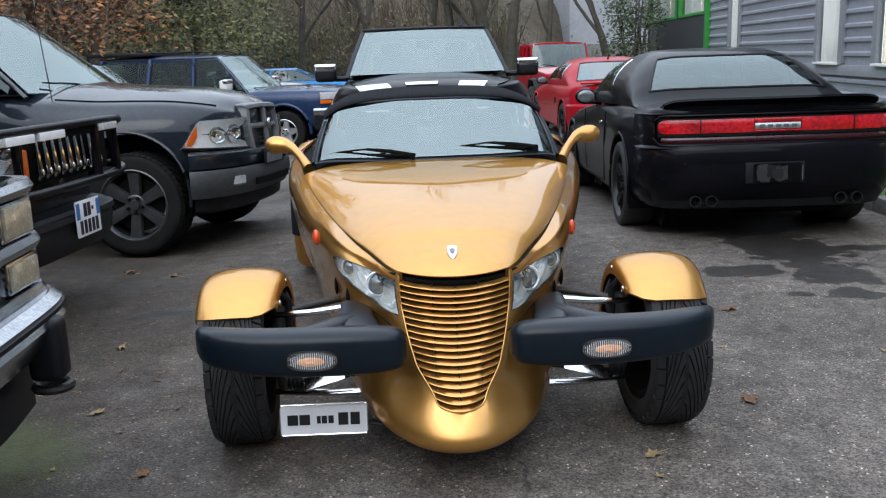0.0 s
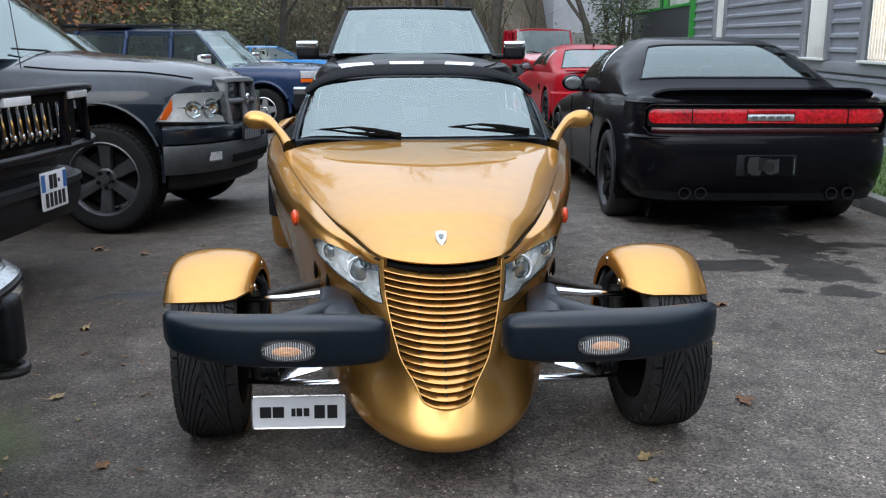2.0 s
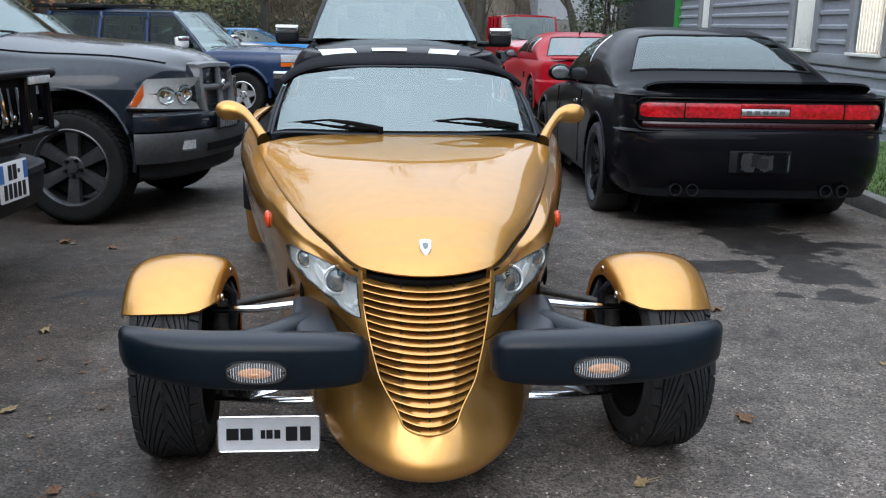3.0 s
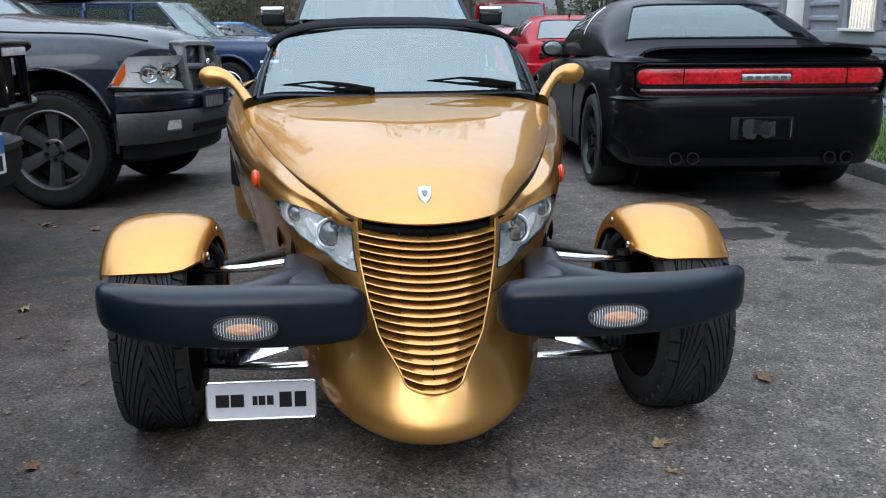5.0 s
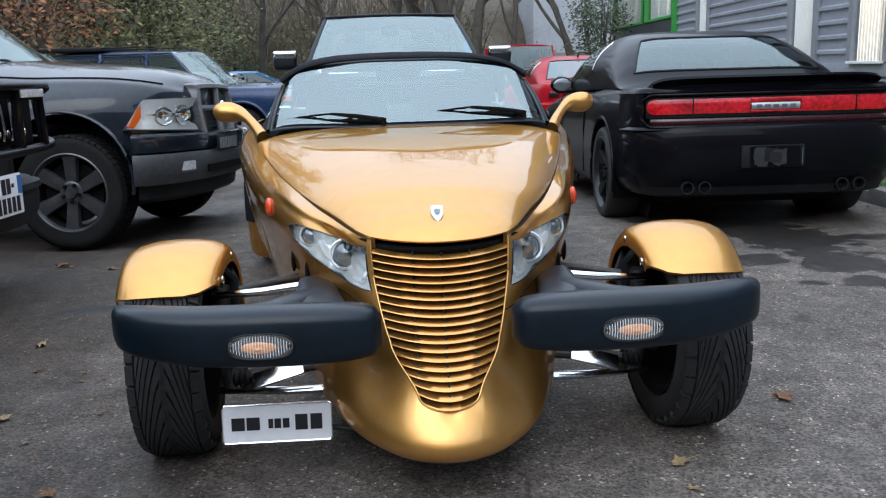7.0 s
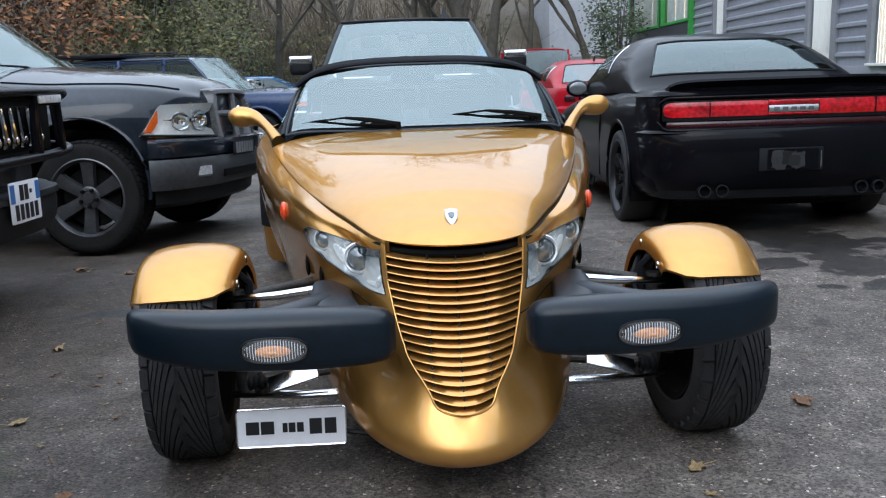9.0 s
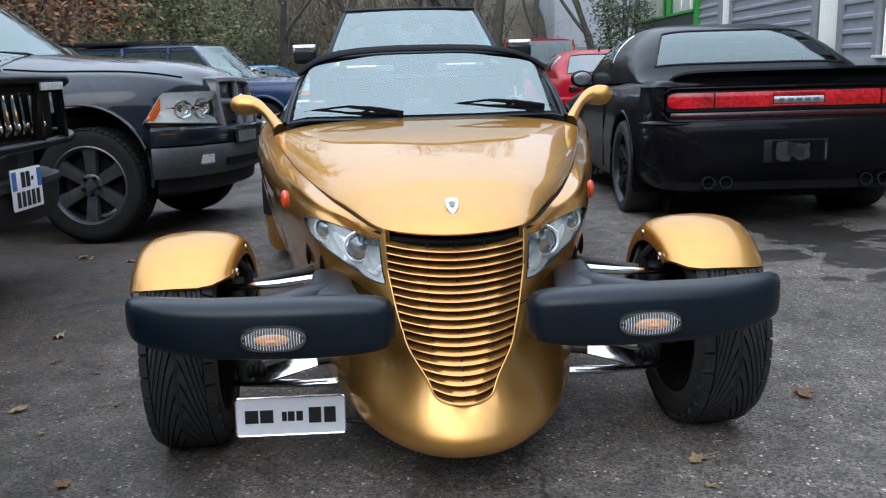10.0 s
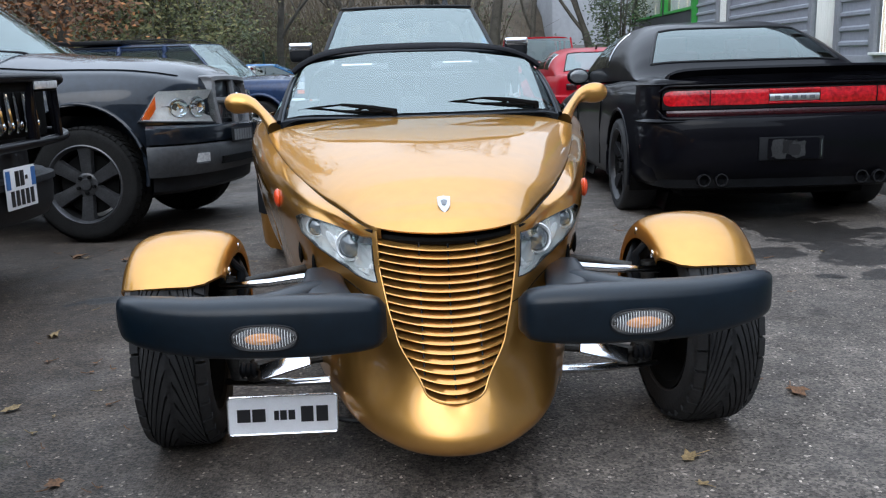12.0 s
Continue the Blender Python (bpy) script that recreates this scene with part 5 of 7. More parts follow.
    g = part("grille", one(sheet, [[(q * 0.36, gy(q * 0.36, z) + 0.045, z) for q in np.linspace(-1, 1, 9)] for z in np.linspace(0.75, 1.07, 6)]), DARK, p, "cross-bar grille with a grey surround")
    gm_ = BLACKPLASTIC if chrome else GRILLEGREY
    part("grille_surround", one(sheet, rows, closed_u=True), gm_, g)
    part("grille_bar", one(tube, [(x, gy(x, 0.915) + 0.002, 0.915) for x in np.linspace(-0.34, 0.34, 9)], 0.021, 8, flat=1.1), gm_, g)
    part("grille_bar", one(tube, [(0, gy(0, z) - 0.002, z) for z in np.linspace(0.74, 1.08, 6)], 0.026, 8), gm_, g)
    if not chrome:
        part("grille_badge", one(blob, (0.045, 0.02, 0.045), Matrix.Translation((0, gy(0, 0.915) - 0.04, 0.93)), 12), CHROME, g)
    bm = bmesh.new()
    for i in range(17):
        x = -0.32 + 0.64 * i / 16
        tube(bm, [(x, gy(x, 0.78) + 0.035, 0.78), (x, gy(x, 1.05) + 0.035, 1.05)], 0.004, 4)
    for i in range(9):
        z = 0.78 + 0.27 * i / 8
        tube(bm, [(x, gy(x, z) + 0.035, z) for x in (-0.33, 0, 0.33)], 0.004, 4)
    part("grille_mesh", bm, GREYPLASTIC, g)


def pickup(name, label, x, y, turn, finish, rim_mat, chrome=False, mirrors=None, group="", roof=1.90, spokes=5, r=0.405, wr=0.70, cab=0.0, zb=1.22, post=0.022, hood=0.0, sag=0.0):
    p = set_down(name, label, x, y, turn, group)
    p.matrix_basis = Matrix.Translation((0, 0, sag)) @ p.matrix_basis
    lifted = [(-1.05, 0.50, 1.00, 0.36, 0.06, 0.06), (-1.01, 0.48, 1.02, 0.52, 0.06, 0.09), (-0.92, 0.46, 1.04, 0.74, 0.06, 0.13), (-0.78, 0.46, 1.06, 0.88, 0.08, 0.155), (-0.58, 0.48, 1.075, 0.955, 0.10, 0.175), (-0.3, 0.48, 1.08, 0.985, 0.10, 0.19), (0, 0.5, 1.08, 1.0, 0.11, 0.21), (0.6 + cab, 0.5, 1.10, 0.985, 0.09, 0.22),
              (1.05 + cab, 0.48, 1.14, 0.975, 0.05, 0.17), (1.3 + cab, 0.48, 1.20, 0.97, 0.05, 0.06), (2.3, 0.48, 1.22, 0.97, 0.04, 0.03), (3.1, 0.48, 1.24, 0.97, 0.04, 0.02), (3.3, 0.5, 1.30, 0.98, 0.04, 0.0), (4.75, 0.55, 1.32, 0.98, 0.04, 0.0), (4.8, 0.6, 1.30, 0.95, 0.04, 0.0)]
    lifted = [(q[0], q[1], q[2] + (hood if q[0] < 1.2 else hood * 0.4), q[3], q[4], max(0, q[5] - (hood * 0.75 if q[0] < 1.2 else 0))) for q in lifted]
    shell(p, lifted, finish, [(-0.3, 0.43, 0.475), (3.25, 0.43, 0.475)], lip=(finish, 0.014, 100))
    cabin(p, 0.78 + cab, 1.62 + cab, 3.0 + cab, 3.12 + cab, 0.90, wr, zb, roof, finish, posts=(2.05 + cab,), bow=0.16, post=post, post_mat=BLACKPLASTIC if zb > 1.25 else None, seats=(2.0 + cab,), trim=BLACKPLASTIC, screen=WINDSCREEN)
    # bonnet shut line, hood bulge, wipers, antenna
    for sg in (1, -1):
        line = []
        for yy in np.linspace(0.60 + cab, -0.90, 24):
            _zb, zt, w, tuck, crown = table_at(lifted, yy)
            line.append((sg * (w - tuck - 0.10), yy, zt + crown * 0.35 + 0.004))
        part("bonnet_seam", one(tube, line, 0.0045, 6), DARK, p)
        part("door_seam", one(tube, [(sg * 0.978, 1.02 + cab, 1.16), (sg * 0.988, 1.0 + cab, 0.95), (sg * 0.985, 1.04 + cab, 0.6), (sg * 0.96, 1.06 + cab, 0.5)], 0.006, 6), DARK, p)
        part("door_seam", one(tube, [(sg * 0.965, 2.07, 1.2), (sg * 0.982, 2.06, 0.95), (sg * 0.978, 2.06, 0.5)], 0.006, 6), DARK, p)
        part("door_handle", one(box, (0.03, 0.16, 0.035), Matrix.Translation((sg * 0.985, 1.9, 1.06)), 0.012), finish, p)
    wiper_pair(p, 0.80 + cab, 1.255, 0.85, 0.16)
    pickup_front(p, finish, chrome=chrome)
    wheels(p, (-0.33, 3.25), 0.86, r, 0.275, 0.268, rim_mat, spokes, "bar", DUSTYRUBBER, tr=not chrome, sag=sag)
    if mirrors:
        door_mirror(p, *mirrors)
    return p


ram = pickup("pickup_truck", "dark grey pickup truck with scuffed bumper and black wheels on asphalt", -2.421, 4.605, 81, RAMGREY, ALLOY, cab=-0.28, spokes=6, sag=0.04, mirrors=(1.12, 0.72, 1.36, (0.22, 0.12, 0.26), BLACKPLASTIC, CHROME, 0.12, (-1,)))
part("antenna", one(tube, [(-0.80, 0.34, 1.17), (-0.79, 0.42, 1.95)], 0.004, 5), BLACKPLASTIC, ram)
french_plate(ram, Matrix.Translation((-0.05, -1.168, 0.655)), 0.50, 0.11, [(-0.18 + 0.06 * i, 0, 0.047, 0.082) for i in range(7)], blue=False, field=BLACKPLASTIC, ink=GRILLEGREY, label="dark number plate with pale bars")
black_truck = pickup("pickup_truck", "black pickup truck with chrome mirrors facing the yard", 0.10, 5.95, 0, BLACKPAINT, DARKALLOY, chrome=True, roof=1.865, wr=0.74, zb=1.335, post=0.030, hood=0.13, mirrors=(1.13, 0.98, 1.385, (0.24, 0.13, 0.19), BLACKPLASTIC, CHROME))


def hood_z(x, y):
    zt, w, cr_ = table_at([(-1.05, 1.00, 0.36, 0.06), (-1.01, 1.02, 0.52, 0.09), (-0.92, 1.04, 0.74, 0.13), (-0.78, 1.06, 0.88, 0.155), (-0.58, 1.075, 0.955, 0.175), (-0.3, 1.08, 0.985, 0.19)], y)
    return zt + 0.13 + (cr_ - 0.0975 if cr_ > 0.0975 else 0) * (1 - 0.74 * (x / w) ** 2)


# white sheets laid over the bonnet as painted reflections
for (f0, f1), (r0, r1), y0 in (((-0.66, -0.36), (-0.71, -0.41), -0.98), ((-0.24, 0.05), (-0.25, 0.06), -0.92), ((0.23, 0.47), (0.26, 0.52), -0.98)):
    bm = bmesh.new()
    sheet(bm, [[(x, y0 + (-0.84 - y0) * f, hood_z(x, y0 + (-0.84 - y0) * f) + 0.012) for x in np.linspace(f0 + (r0 - f0) * f, f1 + (r1 - f1) * f, 7)] for f in np.linspace(0, 1, 8)])
    part("bonnet_reflection", bm, WHITEWARE, black_truck, "white patch painted as a reflection on the bonnet")
part("roof_antenna", one(tube, [(0.44, 1.72, 1.89), (0.44, 1.76, 1.95), (0.44, 1.79, 2.03)], [0.045, 0.030, 0.012], 8), BLACKPLASTIC, black_truck)
part("mirror_sensor", one(box, (0.2, 0.10, 0.09), Matrix.Translation((0.0, 1.50, 1.70)), 0.03), DARK, black_truck)


# ---- the black coupe seen from behind ----
def coupe_shell(p, finish, L0=-0.98, L1=4.06, zdeck=0.98):
    shell(p, [(L0, 0.35, 0.66, 0.70, 0.05, 0.02), (L0 + 0.10, 0.28, 0.72, 0.85, 0.06, 0.03), (L0 + 0.35, 0.24, 0.80, 0.93, 0.08, 0.05), (0, 0.24, 0.88, 0.955, 0.10, 0.08), (0.7, 0.22, 0.93, 0.94, 0.09, 0.08), (1.3, 0.22, 0.95, 0.93, 0.07, 0.04), (2.2, 0.22, 0.96, 0.94, 0.08, 0.02), (2.9, 0.24, 0.99, 0.965, 0.12, 0.035),
              (3.4, 0.26, zdeck + 0.01, 0.955, 0.11, 0.055), (L1 - 0.30, 0.28, zdeck, 0.93, 0.07, 0.05), (L1 - 0.18, 0.30, zdeck - 0.005, 0.885, 0.05, 0.04), (L1 - 0.11, 0.32, zdeck - 0.01, 0.80, 0.05, 0.035), (L1 - 0.07, 0.34, zdeck - 0.02, 0.70, 0.05, 0.03)],
          finish, [(0, 0.36, 0.40), (3.10, 0.36, 0.41)], lip=(finish, 0.012, 105))


coupe = set_down("coupe", "glossy black muscle coupe with a full-width red tail lamp bar", 2.72, 7.10, 176.7)
coupe_shell(coupe, BLACKPAINT)


def greenhouse(p, finish, zb, wb, screen, side, seats=(), seat_mat=None, quarter=2.42, yd=3.28):
    """A rounded roof in one piece with the windscreen, side and rear panes let into it."""
    glass_a, glass_b = 2.60, round(yd - 0.11, 3)
    PROF = [(0.50, wb, 0.0), (0.62, wb, 0.035), (1.0, wb, 0.23), (1.42, wb * 0.995, 0.425), (1.7, wb * 0.99, 0.462), (2.0, wb * 0.985, 0.478), (2.3, wb * 0.98, 0.460), (2.5, wb * 0.98, 0.425), (2.75, wb * 0.985, 0.335), (3.0, wb * 0.99, 0.195), (yd, wb, 0.055), (yd + 0.12, wb, 0.0)]
    ROWS = sorted(set([round(0.50 + (yd - 0.38) * i / 66, 3) for i in range(67)] + [0.66, 1.40, 0.98, quarter, glass_a, glass_b]))
    COLS = [round(-1 + 2 * i / 80, 4) for i in range(81)]

    def row(y):
        _, w, h = y, *table_at(PROF, y)[:2]
        k = min(1, h / 0.45)

        def sec(th):
            c, s = math.cos(th), math.sin(th)
            return w * math.copysign(abs(c) ** 0.32, c) * (1 - 0.225 * k * s ** 1.3), zb + h * s ** 0.52
        f = min(1, max(0, (y - 2.52) / (yd - 2.55))) if y > 1.9 else 1 - min(1, max(0, (y - 0.66) / 0.74))
        xb = 0.60 * wb + (0.845 - 0.60) * wb * f
        lo, hi = 0.0, math.pi / 2
        for _i in range(30):
            mid = (lo + hi) / 2
            lo, hi = (mid, hi) if sec(mid)[0] > xb else (lo, mid)
        out = []
        for u in COLS:
            a = abs(u)
            th = math.pi / 2 + (lo - math.pi / 2) * a / 0.6 if a <= 0.6 else lo * (1 - (a - 0.6) / 0.4)
            x, z = sec(th)
            out.append((math.copysign(x, u) if a > 1e-6 else 0.0, y, z))
        return out

    grid = [row(y) for y in ROWS]

    def kind(i, j):
        y, u = (ROWS[i] + ROWS[i + 1]) / 2, abs(COLS[j] + COLS[j + 1]) / 2
        if u < 0.6 and 0.66 < y < 1.40:
            return "windscreen"
        if u < 0.6 and glass_a < y < glass_b:
            return "rear_window"
        if 0.725 < u < 0.97 and 0.98 < y < quarter and not 1.98 < y < 2.02:
            return "side_window" if COLS[j] > 0 else "other_side"
        return "roof"
    bm = bmesh.new()
    sheet(bm, grid, keep=lambda i, j: kind(i, j) == "roof")
    bmesh.ops.remove_doubles(bm, verts=bm.verts, dist=0.0004)
    part("roof", bm, finish, p, sharp=60)
    for k, glazing in (("windscreen", screen), ("rear_window", screen), ("side_window", side), ("other_side", side)):
        bm = bmesh.new()
        sheet(bm, grid, keep=lambda i, j: kind(i, j) == k)
        bmesh.ops.delete(bm, geom=[v for v in bm.verts if not v.link_faces], context="VERTS")
        ob = part(k.replace("other_side", "side_window"), bm, glazing, p)
        ob.visible_shadow = False
    for sg in (1, -1):
        i = ROWS.index(round(quarter, 3))
        js = [j for j in range(81) if 0.725 <= abs(COLS[j]) <= 0.97 and COLS[j] * sg > 0]
        part("quarter_trim", one(tube, [(grid[i][j][0] * 1.006, grid[i][j][1], grid[i][j][2]) for j in js], 0.009, 6), DULLCHROME, p)
    i0, i1 = ROWS.index(glass_a), ROWS.index(glass_b)
    j0, j1 = COLS.index(-0.6), COLS.index(0.6)
    rim_ = [grid[i0][j] for j in range(j0, j1)] + [grid[i][j1] for i in range(i0, i1)] + [grid[i1][j] for j in range(j1, j0, -1)] + [grid[i][j0] for i in range(i1, i0, -1)]
    part("window_trim", one(tube, rim_, 0.010, 6, closed=True), BLACKPLASTIC, p)
    bm = bmesh.new()
    box(bm, (wb * 1.8, yd - 0.8, 0.03), Matrix.Translation((0, (yd + 0.62) / 2, zb + 0.005)), 0.01)
    part("interior", bm, DARK, p)
    for y in seats:
        for sg in (1, -1):
            bm = one(box, (0.48, 0.14, 0.30), Matrix.Translation((sg * wb * 0.44, y, zb + 0.08)) @ pose(0, 0, 0, -10, 0, 0), 0.05)
            box(bm, (0.26, 0.10, 0.14), Matrix.Translation((sg * wb * 0.44, y + 0.06, zb + 0.27)), 0.04)
            part("seat", bm, seat_mat or LEATHER, p)


greenhouse(coupe, BLACKPAINT, 0.99, 0.86, glass("coupe_glass", (0.36, 0.40, 0.40), 2.05), glass("coupe_side_glass", (0.60, 0.60, 0.55), 2.4), (1.75, 2.35), REDSEAT, quarter=2.12, yd=3.2)
for sg in (1, -1):
    part("side_marker", one(box, (0.012, 0.10, 0.04), Matrix.Translation((sg * 0.925, 3.72, 0.55)), 0.004), DARKRED, coupe)
    for dx in (0.0, 0.115):
        bm = one(lathe, [(0, 0.036), (0.0, 0.042), (0.14, 0.042), (0.14, 0.035), (0.02, 0.035)], 24, m=Matrix.Translation((sg * (0.46 + dx), 3.95, 0.325)) @ pose(0, 0, 0, 0, 0, 90))
        part("exhaust_tip", bm, DARKALLOY, coupe)
    part("door_handle", one(box, (0.02, 0.14, 0.03), Matrix.Translation((sg * 0.945, 2.1, 0.83)), 0.008), CHROME, coupe)
    part("door_seam", one(tube, [(sg * 0.93, 2.30, 0.93), (sg * 0.945, 2.28, 0.7), (sg * 0.93, 2.2, 0.3)], 0.005, 6), DARK, coupe)
    part("door_seam", one(tube, [(sg * 0.93, 1.0, 0.92), (sg * 0.94, 0.98, 0.7), (sg * 0.92, 1.02, 0.3)], 0.005, 6), DARK, coupe)
TAIL = both([(0, 4.075), (0.40, 4.07), (0.68, 4.04), (0.81, 3.99), (0.885, 3.90), (0.915, 3.76), (0.92, 3.62)])[::-1]
part("tail_panel", strip(TAIL, [(-0.12, 0.965), (0.015, 0.955), (0.005, 0.94), (-0.03, 0.93), (-0.03, 0.75), (0.005, 0.73), (0.02, 0.71), (-0.12, 0.70)], 90), BLACKPAINT, coupe)


def tail_part(x0, x1, z0, z1, out, material, name, label="", end=0.0):
    """A length of the tail between x0 and x1; end: the length over which it rounds off at its outer side."""
    pts = [np.array((q[0], q[1], 0)) for q in cr([(*t, 0) for t in TAIL], 1500) if x0 <= q[0] <= x1]
    ks = [pts[int(i)] for i in np.linspace(0, len(pts) - 1, 24)]
    tip, rows, mid = max(abs(x0), abs(x1)), [], (z0 + z1) / 2
    for i, q in enumerate(ks):
        d = ks[min(i + 1, 23)] - ks[max(i - 1, 0)]
        d = d / np.linalg.norm(d)
        n = np.array((d[1], -d[0], 0))
        f = min(1, max(0, tip - abs(q[0])) / end) if end else 1
        h = (z1 - z0) / 2 * (0.35 + 0.65 * math.sqrt(1 - (1 - f) ** 2))
        rows.append([tuple(q + n * o + np.array((0, 0, mid + k * h))) for o, k in ((-0.03, 1), (out, 0.94), (out + 0.006, 0.5), (out + 0.007, 0), (out + 0.004, -0.5), (out, -0.94), (-0.03, -1))])
    return part(name, one(sheet, rows), material, coupe, label)


tail_part(-0.835, 0.835, 0.785, 0.925, -0.012, BLACKPLASTIC, "tail_lamp_bed")
for x0, x1 in ((-0.825, -0.545), (-0.537, -0.166), (0.166, 0.537), (0.545, 0.825)):
    tail_part(x0, x1, 0.808, 0.912, -0.002, REDLENS, "tail_lamp", "red tail lamp section", 0.05 if max(x0, x1, -x0) > 0.6 else 0)
tail_part(-0.166, 0.166, 0.876, 0.912, -0.002, REDLENS, "tail_lamp_bridge")
tail_part(-0.166, 0.166, 0.808, 0.828, -0.002, REDLENS, "tail_lamp_bridge")
tail_part(-0.164, 0.164, 0.829, 0.875, 0.0, SILVERALLOY, "tail_badge_bar", "grey centre bar with blurred lettering")
for k in range(5):
    part("badge_bar", one(box, (0.036, 0.006, 0.022), Matrix.Translation((-0.112 + 0.056 * k, 4.083, 0.852)), 0.002), LAMPGREY, coupe)
tail_part(-0.81, 0.81, 0.735, 0.782, -0.018, DARKRED, "reflector_strip")
edge = [(q[0], q[1]) for q in cr([(*t, 0) for t in TAIL], 240) if abs(q[0]) < 0.86]
# rim of the recess, round at its ends
ring = []
for z0, row in ((0.728, edge[::6]), (0.940, edge[::-6])):
    for x, y in row:
        f = max(0, (abs(x) - 0.79) / 0.07)
        ring.append((x, y + 0.010, z0 + (0.834 - z0) * (1 - math.sqrt(max(0, 1 - f * f))) * 0.8))
part("tail_trim", one(tube, ring, 0.009, 8, closed=True), BLACKPAINT, coupe)
for x0, x1 in ((-0.93, -0.838), (0.838, 0.93)):
    tail_part(x0, x1, 0.722, 0.958, 0.006, BLACKPAINT, "tail_corner")
# spoiler on the boot
rows = []
for q in np.linspace(-1, 1, 41):
    e = abs(q) ** 6
    y, z = 4.05 - 0.09 * q * q - 0.05 * e, 1.058 - 0.012 * e - 0.02 * abs(q) ** 20
    rows.append([(q * 0.77, y - 0.34, 1.005), (q * 0.77, y - 0.16, z - 0.035), (q * 0.77, y, z), (q * 0.77, y + 0.012, z - 0.015), (q * 0.77, y - 0.04, z - 0.055), (q * 0.77, y - 0.05, 0.965)])
bm = bmesh.new()
vs = sheet(bm, rows)
bm.faces.new([r for r in vs[0]]), bm.faces.new([r for r in vs[-1]])
part("spoiler", bm, BLACKPAINT, coupe, "black boot spoiler", sharp=35)
BPLAN = both([(0, 4.10), (0.40, 4.09), (0.66, 4.05), (0.81, 3.965), (0.885, 3.84), (0.908, 3.68), (0.90, 3.50)])[::-1]
part("bumper", strip(BPLAN, [(-0.14, 0.735), (0.0, 0.732), (0.012, 0.722), (0.022, 0.69), (0.032, 0.60), (0.022, 0.45), (-0.02, 0.33), (-0.16, 0.27)], 110), BLACKPAINT, coupe, sharp=50)
part("diffuser", strip(BPLAN, [(-0.10, 0.34), (-0.022, 0.335), (-0.05, 0.27), (-0.14, 0.25)], 90), BLACKPLASTIC, coupe)
part("plate_recess", one(box, (0.42, 0.02, 0.15), Matrix.Translation((0.03, 4.130, 0.525)), 0.01), BLACKPLASTIC, coupe)
pl = part("plate_holder", one(slab, rrect(0.33, 0.135, 0.01), 0.006, Matrix.Translation((0.02, 4.147, 0.525)) @ pose(0, 0, 0, 0, 0, 180)), BLACKPAINT, coupe, "empty dark plate holder with a torn sheet")
for k, (x, z, w, h, mt) in enumerate(((0.115, 0.525, 0.10, 0.125, ALLOY), (0.045, 0.535, 0.10, 0.10, DARKALLOY), (-0.01, 0.52, 0.09, 0.11, ALLOY), (0.02, 0.52, 0.08, 0.07, INK), (-0.155, 0.525, 0.008, 0.12, DULLCHROME))):
    rr_ = random.Random(k)
    out = [(x + w / 2 * rr_.uniform(0.85, 1.1) * math.copysign(abs(math.cos(a)) ** 0.4, math.cos(a)), z + h / 2 * rr_.uniform(0.8, 1.1) * math.copysign(abs(math.sin(a)) ** 0.4, math.sin(a))) for a in np.linspace(0, math.tau, 22)[:-1]]
    part("torn_sheet", one(slab, [(-q[0], q[1]) for q in out], 0.002, Matrix.Translation((0, 4.1545 + 0.0015 * k, 0)) @ pose(0, 0, 0, 0, 0, 180)), mt, pl)
wheels(coupe, (0, 3.10), 0.838, 0.362, 0.25, 0.268, DARKALLOY, 5, "bar")
door_mirror(coupe, 0.95, 1.12, 1.05, (0.21, 0.13, 0.165), BLACKPAINT, arm=0.06, glass_mat=LAMPGREY, oval=True)
part("roof_antenna", one(blob, (0.03, 0.07, 0.025), Matrix.Translation((0.0, 2.35, 1.405)), 10), BLACKPAINT, coupe)

# ---- the red coupe and the red off-roader beyond ----
red = set_down("coupe", "red sports coupe with a dark rear window, parked in the row", 3.48, 15.4, 180)
coupe_shell(red, REDPAINT, L1=3.95, zdeck=1.0)
greenhouse(red, REDPAINT, 0.975, 0.86, WINDSCREEN, DARKGLASS, (1.85,))
for sg in (1, -1):
    for x in (0.50, 0.72):
        part("tail_lamp", one(box, (0.17, 0.05, 0.10), Matrix.Translation((sg * x, 3.91 - (x - 0.5) * 0.2, 0.84)) @ pose(0, 0, 0, 0, 0, -sg * 12), 0.02), DARKRED, red)
    part("exhaust_tip", one(box, (0.12, 0.12, 0.07), Matrix.Translation((sg * 0.62, 3.98, 0.33)), 0.02), CHROME, red)
    part("side_gill", one(box, (0.01, 0.14, 0.10), Matrix.Translation((sg * 0.945, 2.35, 0.72)), 0.004), DARK, red)
part("spoiler", one(box, (1.5, 0.16, 0.035), Matrix.Translation((0, 3.80, 1.05)), 0.015), REDPAINT, red)
part("bumper", strip(both([(0, 4.0), (0.40, 3.98), (0.68, 3.93), (0.86, 3.80), (0.94, 3.60)])[::-1], [(-0.14, 0.72), (0.0, 0.715), (0.03, 0.68), (0.03, 0.55), (0.0, 0.36), (-0.14, 0.30)]), REDPAINT, red)
part("roof_antenna", one(tube, [(0.0, 2.4, 1.40), (0.0, 2.46, 1.46), (0, 2.52, 1.50)], [0.02, 0.012, 0.005], 6), BLACKPLASTIC, red)
wheels(red, (0, 3.10), 0.835, 0.36, 0.25, 0.255, DARKALLOY, 5, "bar")
door_mirror(red, 0.98, 1.0, 1.04, (0.21, 0.12, 0.14), BLACKPAINT, arm=0.06, glass_mat=LAMPGREY, oval=True)

